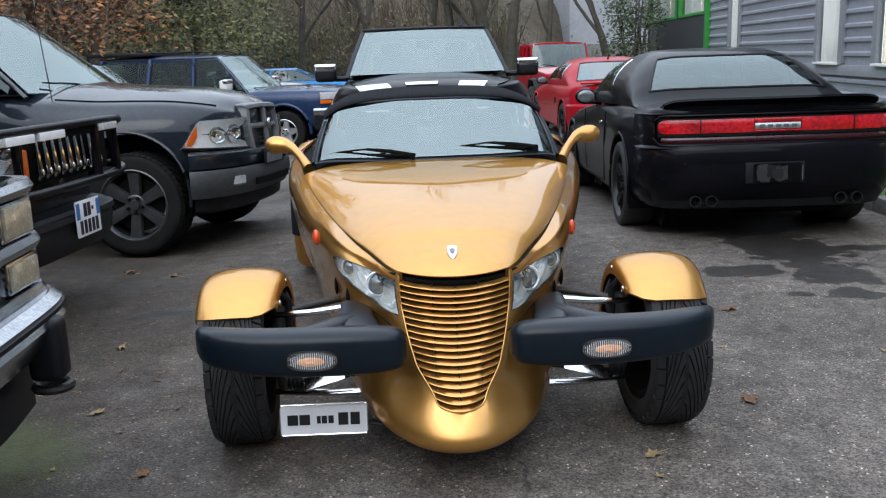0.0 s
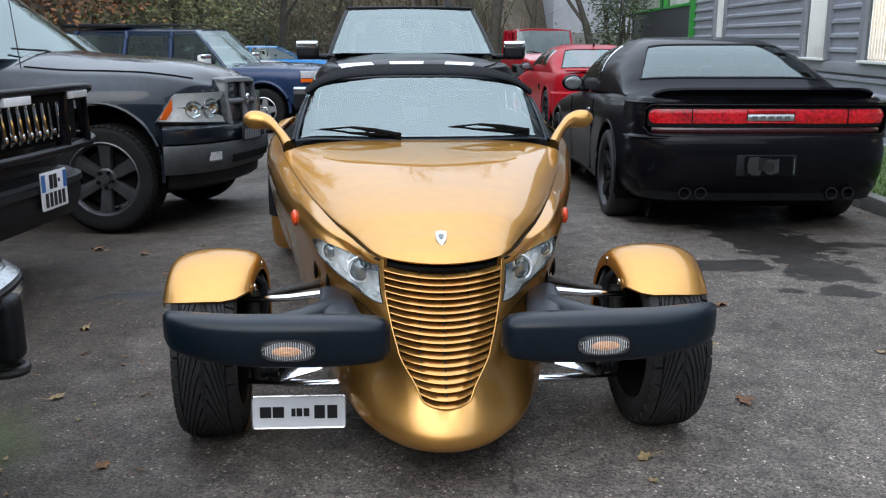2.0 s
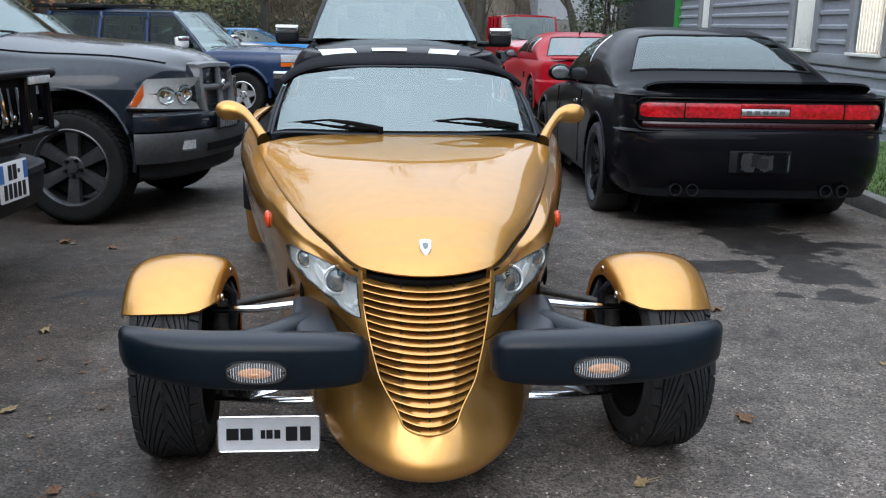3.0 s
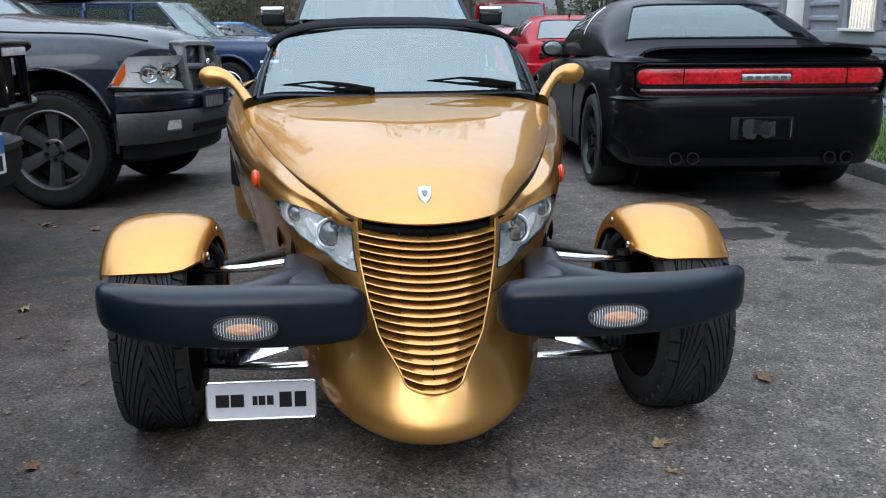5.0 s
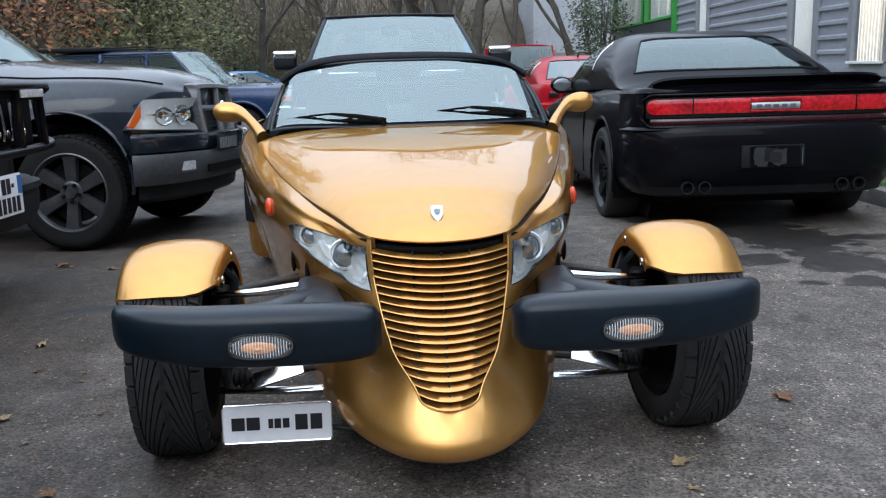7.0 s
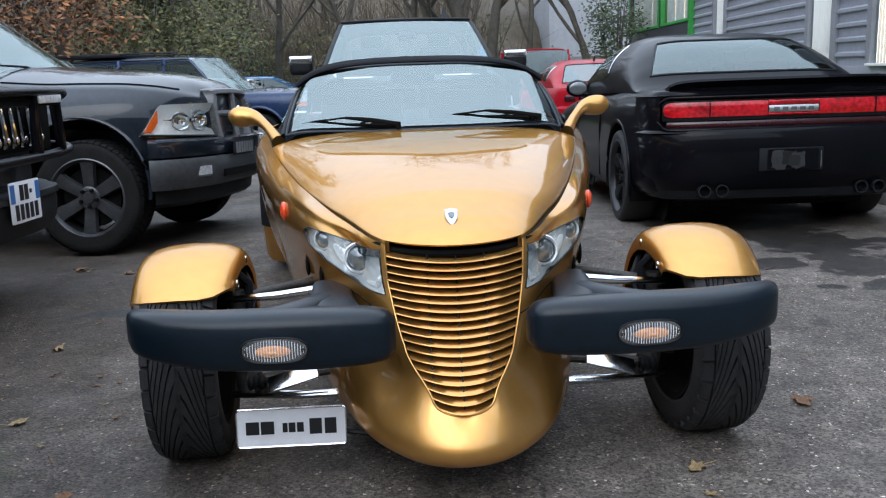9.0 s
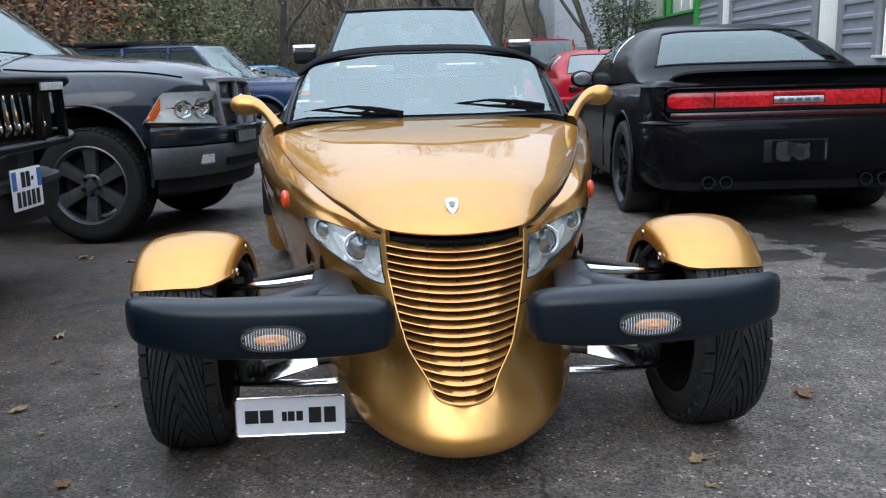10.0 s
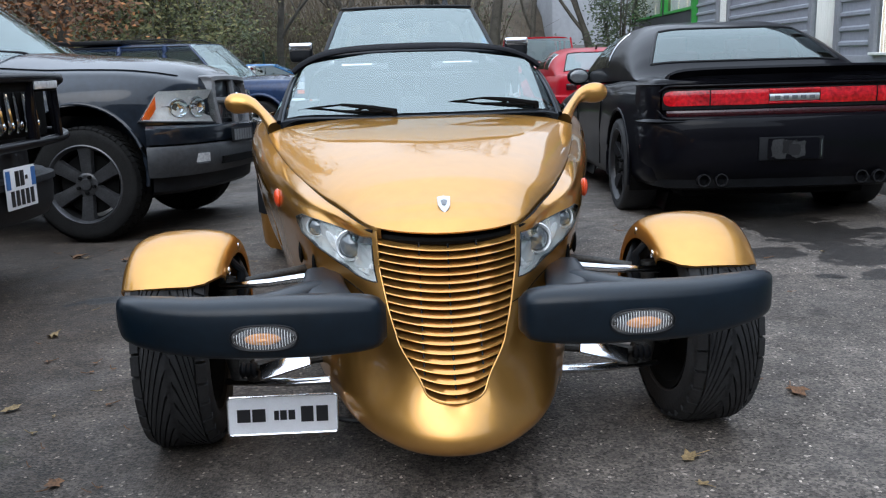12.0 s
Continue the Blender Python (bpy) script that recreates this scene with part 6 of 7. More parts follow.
jeep = set_down("off_roader", "red boxy off-road car with a flat windscreen", 3.74, 18.6, 0)
shell(jeep, [(-0.45, 0.55, 1.02, 0.52, 0.03, 0.03), (-0.40, 0.52, 1.05, 0.58, 0.03, 0.05), (0.0, 0.55, 1.08, 0.62, 0.03, 0.06), (0.9, 0.55, 1.14, 0.72, 0.03, 0.06), (1.0, 0.5, 1.15, 0.76, 0.03, 0.04), (3.3, 0.5, 1.15, 0.78, 0.03, 0.02), (3.35, 0.55, 1.13, 0.76, 0.03, 0.0)], REDPAINT)
cabin(jeep, 0.95, 1.22, 3.15, 3.3, 0.74, 0.70, 1.17, 1.78, REDPAINT, posts=(1.9, 2.6), bow=0.02, seats=(1.9,), crown=0.03, screen=glass("flat_screen_glass", (0.40, 0.46, 0.46), 1.75))
for sg in (1, -1):
    part("wheel_arch", one(tube, [(sg * 0.78, -0.55, 0.72), (sg * 0.80, -0.40, 0.92), (sg * 0.80, 0.35, 0.93), (sg * 0.79, 0.6, 0.7)], 0.09, 8, flat=0.35), BLACKPLASTIC, jeep)
    part("headlamp", one(lathe, [(0, 0.02), (0.02, 0.085), (-0.03, 0.09)], 20, m=Matrix.Translation((sg * 0.40, -0.46, 0.95)) @ pose(0, 0, 0, 0, 0, -90)), LAMPCHROME, jeep)
for k in range(7):
    part("grille_slot", one(box, (0.045, 0.02, 0.28), Matrix.Translation((-0.24 + 0.08 * k, -0.455, 0.86)), 0.015), DARK, jeep)
part("bumper", one(box, (1.6, 0.16, 0.17), Matrix.Translation((0, -0.62, 0.58)), 0.04), BLACKPLASTIC, jeep)
wheels(jeep, (0, 2.6), 0.78, 0.39, 0.25, 0.215, ALLOY, 5)
door_mirror(jeep, 0.92, 1.1, 1.27, (0.16, 0.10, 0.17), BLACKPLASTIC, arm=0.04)
wiper_pair(jeep, 0.97, 1.2, 0.7, 0.02)

# ---- the blue sport utility car ----
blue = set_down("sport_utility_car", "dark blue sport utility car with black arches and a chrome mirror", -2.05, 13.45, 76)
shell(blue, [(-0.92, 0.50, 1.04, 0.60, 0.05, 0.03), (-0.88, 0.48, 1.06, 0.78, 0.05, 0.05), (-0.72, 0.46, 1.07, 0.90, 0.06, 0.07), (-0.4, 0.46, 1.08, 0.955, 0.07, 0.09), (0.5, 0.46, 1.08, 0.96, 0.07, 0.09), (0.95, 0.44, 1.04, 0.96, 0.05, 0.06), (1.4, 0.44, 1.06, 0.96, 0.05, 0.02), (3.8, 0.46, 1.06, 0.96, 0.05, 0.0), (3.9, 0.5, 1.04, 0.93, 0.05, 0.0)],
      BLUEPAINT, [(0, 0.40, 0.46), (2.95, 0.40, 0.46)], lip=(BLUEPAINT, 0.03, 95))
cabin(blue, 0.66, 1.30, 3.55, 3.78, 0.90, 0.70, 1.07, 1.72, BLUEPAINT, posts=(1.72, 2.62), bow=0.12, seats=(1.7, 2.5), trim=BLACKPLASTIC, side=glass("green_side_glass", (0.38, 0.46, 0.42), 1.35))
for sg in (1, -1):
    part("roof_rail", one(tube, [(sg * 0.58, 1.5, 1.77), (sg * 0.58, 1.65, 1.82), (sg * 0.58, 3.3, 1.82), (sg * 0.58, 3.4, 1.77)], 0.012, 6), BLACKPLASTIC, blue)
    path = [(sg * 0.52, -0.955), (sg * 0.72, -0.92), (sg * 0.86, -0.80), (sg * 0.915, -0.66)]
    path = path if sg > 0 else path[::-1]
    hl = part("headlamp", strip(path, [(-0.05, 1.06), (0.01, 1.055), (0.02, 0.98), (0.012, 0.94), (-0.05, 0.94)], 14), LAMPFACET, blue, "clear headlamp over an amber indicator")
    part("indicator", strip(path, [(-0.05, 0.935), (0.012, 0.93), (0.012, 0.87), (-0.05, 0.865)], 14), AMBER, hl)
part("bumper", strip(both([(0, -1.02), (0.5, -1.0), (0.78, -0.92), (0.94, -0.72), (0.965, -0.55)]), [(-0.10, 0.80), (0.0, 0.795), (0.03, 0.76), (0.03, 0.70), (0.0, 0.66), (-0.1, 0.66)]), DULLCHROME, blue)
part("lower_bumper", strip(both([(0, -1.0), (0.5, -0.98), (0.78, -0.90), (0.94, -0.70), (0.965, -0.55)]), [(-0.10, 0.66), (0.02, 0.655), (0.02, 0.45), (-0.02, 0.40), (-0.1, 0.40)]), BLACKPLASTIC, blue)
part("roof_load", one(box, (1.3, 1.3, 0.07), Matrix.Translation((0, 3.25, 1.80)), 0.03), BLACKPLASTIC, blue)
wheels(blue, (0, 2.95), 0.87, 0.385, 0.25, 0.225, SILVERALLOY, 5, "star", DUSTYRUBBER)
door_mirror(blue, 1.08, 0.98, 1.23, (0.27, 0.15, 0.19), WHITEWARE, CHROME, arm=0.05)
wiper_pair(blue, 0.68, 1.10, 0.8, 0.12)


# ---- the black sport utility car with a brush guard ----
def suv_body(p, finish, roof=1.66):
    shell(p, [(-0.80, 0.42, 0.93, 0.62, 0.05, 0.02), (-0.76, 0.40, 0.95, 0.78, 0.05, 0.03), (-0.6, 0.40, 0.97, 0.86, 0.06, 0.04), (0, 0.42, 1.0, 0.88, 0.08, 0.06), (0.7, 0.42, 1.03, 0.88, 0.06, 0.06), (1.0, 0.4, 1.05, 0.88, 0.05, 0.03), (3.4, 0.42, 1.07, 0.88, 0.05, 0.0), (3.5, 0.5, 1.05, 0.85, 0.05, 0.0)],
          finish, [(0, 0.37, 0.43), (2.7, 0.37, 0.43)], lip=(BLACKPLASTIC, 0.03, 95))
    cabin(p, 0.62, 1.25, 3.15, 3.4, 0.82, 0.64, 1.06, roof, finish, posts=(1.7, 2.5), bow=0.1, seats=(1.7,), trim=BLACKPLASTIC)


dark = set_down("sport_utility_car", "dark sport utility car parked behind the grey pickup truck", -2.95, 7.75, 76)
suv_body(dark, RAMGREY, 1.64)
wheels(dark, (0, 2.7), 0.75, 0.36, 0.24, 0.20, ALLOY, 5, "star", DUSTYRUBBER)
for sg in (1, -1):
    part("headlamp", one(box, (0.30, 0.10, 0.15), Matrix.Translation((sg * 0.60, -0.77, 0.80)) @ pose(0, 0, 0, 0, 0, sg * 14), 0.03), LAMPCHROME, dark)
part("bumper", strip(both([(0, -0.90), (0.45, -0.89), (0.70, -0.84), (0.84, -0.72), (0.88, -0.52)]), [(-0.12, 0.66), (0.0, 0.655), (0.035, 0.60), (0.03, 0.44), (0.0, 0.38), (-0.12, 0.37)]), RAMGREY, dark)
wiper_pair(dark, 0.64, 1.08, 0.8, 0.1)
suv = set_down("sport_utility_car", "black sport utility car with a tubular brush guard over its grille", -2.97, 1.70, 83)
suv_body(suv, JEEPBLACK)
part("bumper", strip(both([(0, -0.94), (0.45, -0.93), (0.70, -0.88), (0.84, -0.74), (0.88, -0.52)]), [(-0.12, 0.62), (0.0, 0.615), (0.035, 0.585), (0.04, 0.52), (0.03, 0.44), (0.0, 0.38), (-0.12, 0.37)]), BLACKPLASTIC, suv, "black plastic bumper")
part("bumper_lip", strip(both([(0, -0.955), (0.45, -0.945), (0.70, -0.895), (0.85, -0.75), (0.89, -0.55)]), [(-0.02, 0.60), (0.035, 0.595), (0.04, 0.565), (-0.02, 0.56)]), BLACKPLASTIC, suv)
g = part("grille", one(box, (1.30, 0.16, 0.25), Matrix.Translation((0.08, -0.835, 0.915)), 0.02), DARK, suv, "slotted grille with chrome fins")
for k in range(9):
    bm = one(tube, [(-0.09 + 0.082 * k, -0.925, 0.82), (-0.09 + 0.082 * k, -0.937, 0.86), (-0.09 + 0.082 * k, -0.925, 1.02)], [0.012, 0.018, 0.010], 8)
    fin = part("grille_fin", bm, CHROME, g)
    part("fin_tip", one(blob, (0.012, 0.009, 0.022), Matrix.Translation((-0.09 + 0.082 * k, -0.950, 0.855)), 10), CHROME, fin)
hl = part("headlamp", one(box, (0.24, 0.10, 0.18), Matrix.Translation((-0.38, -0.875, 0.92)), 0.02), LAMPGREY, suv, "dark rectangular headlamp with an amber corner")
part("lamp_rim", one(tube, [(-0.38 + 0.1 * math.cos(a), -0.93, 0.92 + 0.085 * math.sin(a)) for a in np.linspace(0, math.tau, 25)[:-1]], 0.010, 6, closed=True), CHROME, hl)
part("amber_corner", one(box, (0.035, 0.05, 0.15), Matrix.Translation((-0.235, -0.925, 0.915)), 0.01), AMBER, hl)
guard = part("brush_guard", one(tube, cr([(-0.78, -0.72, 1.03), (-0.80, -0.90, 1.05), (-0.70, -1.0, 1.085), (0, -1.02, 1.09), (0.70, -1.0, 1.085), (0.80, -0.90, 1.05), (0.78, -0.72, 1.03)], 40), 0.024, 10), BLACKPAINT, suv, "black tubular brush guard")
part("guard_tube", one(tube, cr([(-0.78, -0.72, 0.80), (-0.82, -0.90, 0.80), (-0.72, -0.99, 0.775), (0, -1.01, 0.765), (0.72, -0.99, 0.775), (0.82, -0.90, 0.80), (0.78, -0.72, 0.80)], 40), 0.024, 10), BLACKPAINT, guard)
for x in (-0.80, -0.66, -0.42, 0.42, 0.66, 0.80):
    part("guard_upright", one(tube, [(x, -0.90 - 0.1 * (abs(x) < 0.7), 1.06), (x, -0.92 - 0.09 * (abs(x) < 0.7), 0.785)], 0.018, 8), BLACKPAINT, guard)
for sg in (1, -1):
    part("guard_upright", one(tube, [(sg * 0.40, -1.01, 1.05), (sg * 0.40, -1.0, 0.90), (sg * 0.40, -1.0, 0.77)], 0.022, 8), BLACKPAINT, guard)
    part("driving_lamp", one(box, (0.27, 0.06, 0.06), Matrix.Translation((sg * 0.52, -1.0, 1.05)), 0.015), DARK, guard)
    part("lamp_face", one(box, (0.23, 0.012, 0.04), Matrix.Translation((sg * 0.52, -1.034, 1.052)), 0.005), LAMPFACET, guard, "clear lens of a driving lamp")
for x in (-0.30, 0.0):
    part("driving_lamp", one(box, (0.25, 0.03, 0.042), Matrix.Translation((x - 0.12, -1.03, 1.052)), 0.004), LAMPCHROME, guard, "white lens of a driving lamp")
part("guard_mesh_panel", one(box, (0.84, 0.012, 0.05), Matrix.Translation((0, -1.0, 1.05)), 0.004), DARK, guard)
for k in range(14):
    part("bonnet_vent", one(box, (0.9, 0.012, 0.006), Matrix.Translation((0, -0.55 + 0.045 * k, 1.03 + 0.0022 * k)), 0), BLACKPLASTIC, suv)
french_plate(suv, Matrix.Translation((0.23, -1.005, 0.568)), 0.275, 0.20,
             [(-0.035, 0.045, 0.035, 0.075), (0.01, 0.045, 0.035, 0.075), (0.05, 0.045, 0.02, 0.02)] + [(-0.09 + 0.045 * i, -0.048, 0.03, 0.075) for i in range(5)])
wheels(suv, (0, 2.7), 0.75, 0.36, 0.24, 0.20, ALLOY, 5, "star", DUSTYRUBBER)
door_mirror(suv, 0.98, 0.85, 1.15, (0.18, 0.10, 0.13), BLACKPLASTIC, arm=0.04)

# ---- the old pickup with stacked square lamps and a chrome bumper ----
old = set_down("pickup_truck", "old pickup truck with yellowed square lamps and a chrome bumper", -2.345, -1.02, 90)
shell(old, [(-0.86, 0.55, 1.0, 0.82, 0.03, 0.02), (-0.82, 0.52, 1.02, 0.92, 0.04, 0.03), (-0.5, 0.52, 1.05, 0.955, 0.06, 0.04), (0, 0.52, 1.08, 0.97, 0.07, 0.06), (0.7, 0.5, 1.12, 0.97, 0.06, 0.05), (1.0, 0.5, 1.14, 0.97, 0.05, 0.03), (4.6, 0.55, 1.16, 0.97, 0.05, 0.0), (4.65, 0.6, 1.14, 0.95, 0.05, 0.0)],
      GREYPLASTIC, [(0, 0.42, 0.48), (3.3, 0.42, 0.48)])
cabin(old, 0.72, 1.25, 2.3, 2.4, 0.88, 0.70, 1.15, 1.75, JEEPBLACK, posts=(), bow=0.08, seats=(1.8,))
g = part("grille_panel", one(box, (1.84, 0.05, 0.44), Matrix.Translation((0, -0.88, 0.80)), 0.02), DULLCHROME, old, "chrome front panel with stacked lamps")
for z in (1.008, 0.822, 0.652):
    part("chrome_band", strip(both([(0, -0.93), (0.7, -0.92), (0.88, -0.90), (0.945, -0.80)]), [(-0.03, z + 0.028), (0.02, z + 0.024), (0.032, z), (0.02, z - 0.024), (-0.03, z - 0.028)], 24), DULLCHROME, g)
for sg in (1, -1):
    for z, h in ((0.912, 0.126), (0.735, 0.108)):
        hl = part("headlamp", one(box, (0.24, 0.05, h), Matrix.Translation((sg * 0.735, -0.905, z)), 0.012), DULLCHROME, old, "square headlamp with a yellowed lens")
        part("lamp_lens", one(box, (0.205, 0.03, h - 0.022), Matrix.Translation((sg * 0.73, -0.925, z)), 0.010), YELLOWLENS, hl)
    part("bumper_guard", one(box, (0.10, 0.11, 0.21), Matrix.Translation((sg * 0.66, -1.005, 0.495)), 0.03, 3), BLACKPLASTIC, old, "black rubber bumper guard")
    ring = [(sg * 0.70 + 0.05 * math.cos(a), -0.93 - 0.06 + 0.055 * math.sin(a), 0.35) for a in np.linspace(0, math.tau, 17)[:-1]]
    part("tow_hook", one(tube, ring, 0.017, 8, closed=True), STEEL, old)
for k in range(9):
    part("grille_bar", one(box, (1.15, 0.02, 0.014), Matrix.Translation((0, -0.91, 0.66 + 0.034 * k)), 0.004), BLACKPLASTIC, g)
part("bumper", strip(both([(0, -1.0), (0.5, -0.995), (0.79, -0.975), (0.925, -0.91), (0.97, -0.77)]), [(-0.08, 0.645), (0.0, 0.65), (0.035, 0.625), (0.03, 0.60), (0.045, 0.575), (0.03, 0.525), (0.0, 0.485), (-0.05, 0.475)]), DULLCHROME, old, "dented dull chrome bumper")
part("bumper_groove", strip(both([(0, -1.0), (0.5, -0.995), (0.79, -0.975), (0.925, -0.91), (0.97, -0.77)]), [(0.02, 0.617), (0.040, 0.611), (0.040, 0.597), (0.02, 0.593)]), BLACKPLASTIC, old)
part("valance", strip(both([(0, -0.92), (0.5, -0.91), (0.80, -0.88)]), [(-0.03, 0.48), (0.0, 0.47), (0.0, 0.25), (-0.03, 0.24)], 20), BLACKPLASTIC, old)
part("bonnet_deflector", strip(both([(0, -0.94), (0.6, -0.92), (0.86, -0.86), (0.95, -0.7)]), [(-0.10, 1.05), (0.0, 1.06), (0.015, 1.085), (-0.02, 1.10), (-0.12, 1.09)], 24), JEEPBLACK, old)
wheels(old, (0, 3.3), 0.82, 0.385, 0.25, 0.21, ALLOY, 5, "star", DUSTYRUBBER)

# ---- small far cars ----
for nm, lab, x, y, turn, pm in (("car", "bright light blue car far across the yard", -2.25, 26.0, 95, CYANPAINT), ("car", "white car far across the yard", -3.3, 23.6, 100, WHITEPAINT)):
    c = set_down(nm, lab, x, y, turn, "cars far across the yard")
    coupe_shell(c, pm)
    cabin(c, 0.62, 1.40, 2.45, 3.2, 0.80, 0.60, 0.97, 1.33, pm, posts=(2.2,), bow=0.14, back=0.1)
    wheels(c, (0, 2.95), 0.83, 0.33, 0.22, 0.22, SILVERALLOY, 5)


# ---- the grey building ----
CLAD = mat("grey_cladding", (0.27, 0.285, 0.325), 0.45, vary=0.12, scale=1.2)
CLADTRIM = mat("grey_trim", (0.27, 0.28, 0.31), 0.5, vary=0.1, scale=2)
ANTHRACITE = mat("anthracite_panel", (0.03, 0.033, 0.036), 0.55, vary=0.15, scale=2)
GREEN = mat("green_frame", (0.035, 0.30, 0.05), 0.45, vary=0.1, scale=3)
BLIND = mat("vertical_blind", (0.93, 0.925, 0.91), 0.8, vary=0.04, scale=3)
PANEGLASS = glass("building_glass", (0.92, 0.94, 0.94), 1.3)
ROOM = mat("lit_room", (0.7, 0.6, 0.45), 0.8, vary=0.1, emit=(1.0, 0.84, 0.62, 1.9))
COOLROOM = mat("cool_lit_room", (0.7, 0.7, 0.7), 0.8, vary=0.1, emit=(0.92, 0.95, 1.0, 1.5))
bldg = thing("building", "long building with grey ribbed cladding and narrow windows", "building", kind="structure")
TURN = -math.degrees(math.atan2(WX, WY))
H0, H1 = -0.3, 7.0


def bpart(name, bm, material, parent=bldg, label=""):
    """Built in the wall's own frame: x outwards from its face, y along it."""
    ob = part(name, bm, material, parent, label)
    return ob


bldg.matrix_basis = Matrix.Translation((5.9, 0, 0)) @ pose(0, 0, 0, 0, 0, TURN)
PITCH = 0.222
WINDOWS = [(2.4, 3.4), (6.4, 7.4), (9.15, 10.15), (11.65, 12.65), (18.0, 18.85)]
SILL, HEAD = 1.03, 4.0
EDGE = 21.0


def ribs(y0, y1, z0, z1):
    bm = bmesh.new()
    rows_z = []
    z = z0
    while z < z1:
        for dz, x in ((0, 0.0), (0.13, 0.0), (0.150, -0.04), (0.195, -0.04)):
            rows_z.append((x, min(z + dz, z1)))
        z += PITCH
    rows_z.append((0.0, z1))
    sheet(bm, [[(x, y, z) for x, z in rows_z] for y in (y0, y1)])
    return bm


edges = [-6.0] + [e for w in WINDOWS for e in w] + [EDGE]
for a, b in zip(edges[::2], edges[1::2]):
    bpart("cladding", ribs(a + (0.16 if a > -6 else 0), b - (0.16 if b < EDGE else 0), SILL - 0.02, H1), CLAD)
bpart("cladding", ribs(-6.0, EDGE, H0, SILL - 0.20), CLAD)
bpart("sill_band", one(box, (0.06, EDGE + 6, 0.17), Matrix.Translation((-0.02, (EDGE - 6) / 2, SILL - 0.105)), 0.006), CLADTRIM)
for a, b in WINDOWS:
    w = new("window")
    w.parent = bldg
    for y in (a - 0.08, b + 0.08):
        bpart("window_frame", one(box, (0.10, 0.17, H1 - SILL), Matrix.Translation((-0.015, y, (SILL + H1) / 2)), 0.006), CLADTRIM, w)
    bpart("window_sill", one(box, (0.14, b - a + 0.06, 0.04), Matrix.Translation((-0.05, (a + b) / 2, SILL + 0.0)), 0.008), WHITEWARE, w)
    bm = one(sheet, [[(-0.01, a, z), (-0.01, b, z)] for z in (SILL, HEAD)])
    ob = bpart("pane", bm, PANEGLASS, w)
    ob.visible_shadow = False
    bpart("blind_rail", one(box, (0.05, 0.05, HEAD - SILL), Matrix.Translation((0.05, a + 0.02, (SILL + HEAD) / 2)), 0.004), WHITEWARE, w)
    n = int((b - a) / 0.10)
    for k in range(n):
        m_ = Matrix.Translation((0.045, a + 0.06 + (b - a - 0.1) * k / max(1, n - 1), (SILL + HEAD) / 2)) @ pose(0, 0, 0, 0, 0, 48 if a in (9.15, 6.4) else 18)
        bpart("blind_slat", one(box, (0.085, 0.004, HEAD - SILL - 0.04), m_, 0), BLIND, w)
    bpart("room_light", one(box, (0.04, b - a + 0.4, HEAD - SILL), Matrix.Translation((0.9, (a + b) / 2, (SILL + HEAD) / 2)), 0), ROOM if a < 10 else COOLROOM, w)
bpart("core_wall", one(box, (0.2, EDGE + 5.9, H1 - H0), Matrix.Translation((1.2, (EDGE - 6) / 2, (H0 + H1) / 2)), 0), CLADTRIM)
bpart("roof_slab", one(box, (9.0, 36, 0.3), Matrix.Translation((4.45, 11.0, H1 + 0.15)), 0.02), CLADTRIM)
# dark wing with green-framed windows
bpart("dark_panel", one(box, (0.2, 9.5, 2.22 - H0), Matrix.Translation((0.02, EDGE + 4.85, (2.22 + H0) / 2)), 0.01), ANTHRACITE)
bpart("dark_panel", one(box, (0.2, 9.5, H1 - 3.6), Matrix.Translation((0.02, EDGE + 4.85, (3.6 + H1) / 2)), 0.01), ANTHRACITE)
bpart("green_corner", one(box, (0.16, 0.16, H1 - H0), Matrix.Translation((-0.06, EDGE + 0.06, (H0 + H1) / 2)), 0.01), GREEN)
for a, b in ((EDGE + 0.3, EDGE + 3.7), (EDGE + 4.3, EDGE + 9.4)):
    w = new("window")
    w.parent = bldg
    for z in (2.27, 3.6):
        bpart("window_frame", one(box, (0.12, b - a + 0.2, 0.08), Matrix.Translation((-0.06, (a + b) / 2, z)), 0.01), GREEN, w)
    for y in (a - 0.05, b + 0.05):
        bpart("window_frame", one(box, (0.12, 0.09, 1.4), Matrix.Translation((-0.06, y, 2.93)), 0.01), GREEN, w)
    ob = bpart("pane", one(sheet, [[(0.0, a, z), (0.0, b, z)] for z in (2.27, 3.6)]), PANEGLASS, w)
    ob.visible_shadow = False
    for k in range(3):
        bpart("blind", one(box, (0.01, (b - a) / 3 - 0.05, 1.3), Matrix.Translation((0.07, a + (b - a) * (k + 0.5) / 3, 2.93)), 0), BLIND, w)
    bpart("room_light", one(box, (0.02, b - a, 1.3), Matrix.Translation((0.16, (a + b) / 2, 2.93)), 0), ROOM, w)
bpart("dark_pier", one(box, (0.2, 0.5, 1.4), Matrix.Translation((0.02, EDGE + 4.0, 2.91)), 0.01), ANTHRACITE)
bpart("dark_pier", one(box, (0.2, 0.3, 1.4), Matrix.Translation((0.02, EDGE + 9.55, 2.91)), 0.01), ANTHRACITE)

# far pale building behind the trees
far = thing("far_building", "pale grey plain building behind the trees", "building", kind="structure")
FARWALL = mat("far_render", (0.36, 0.375, 0.40), 0.8, vary=0.1, scale=0.5)
part("wall", one(box, (8.0, 6.0, 9.0), Matrix.Translation((12.4, 47, 6.1)), 0.05), FARWALL, far)
part("plinth", one(box, (8.04, 6.04, 1.6), Matrix.Translation((12.4, 47, 0.85)), 0.03), KERB, far)

# ---- wooded bank ----
bm = bmesh.new()


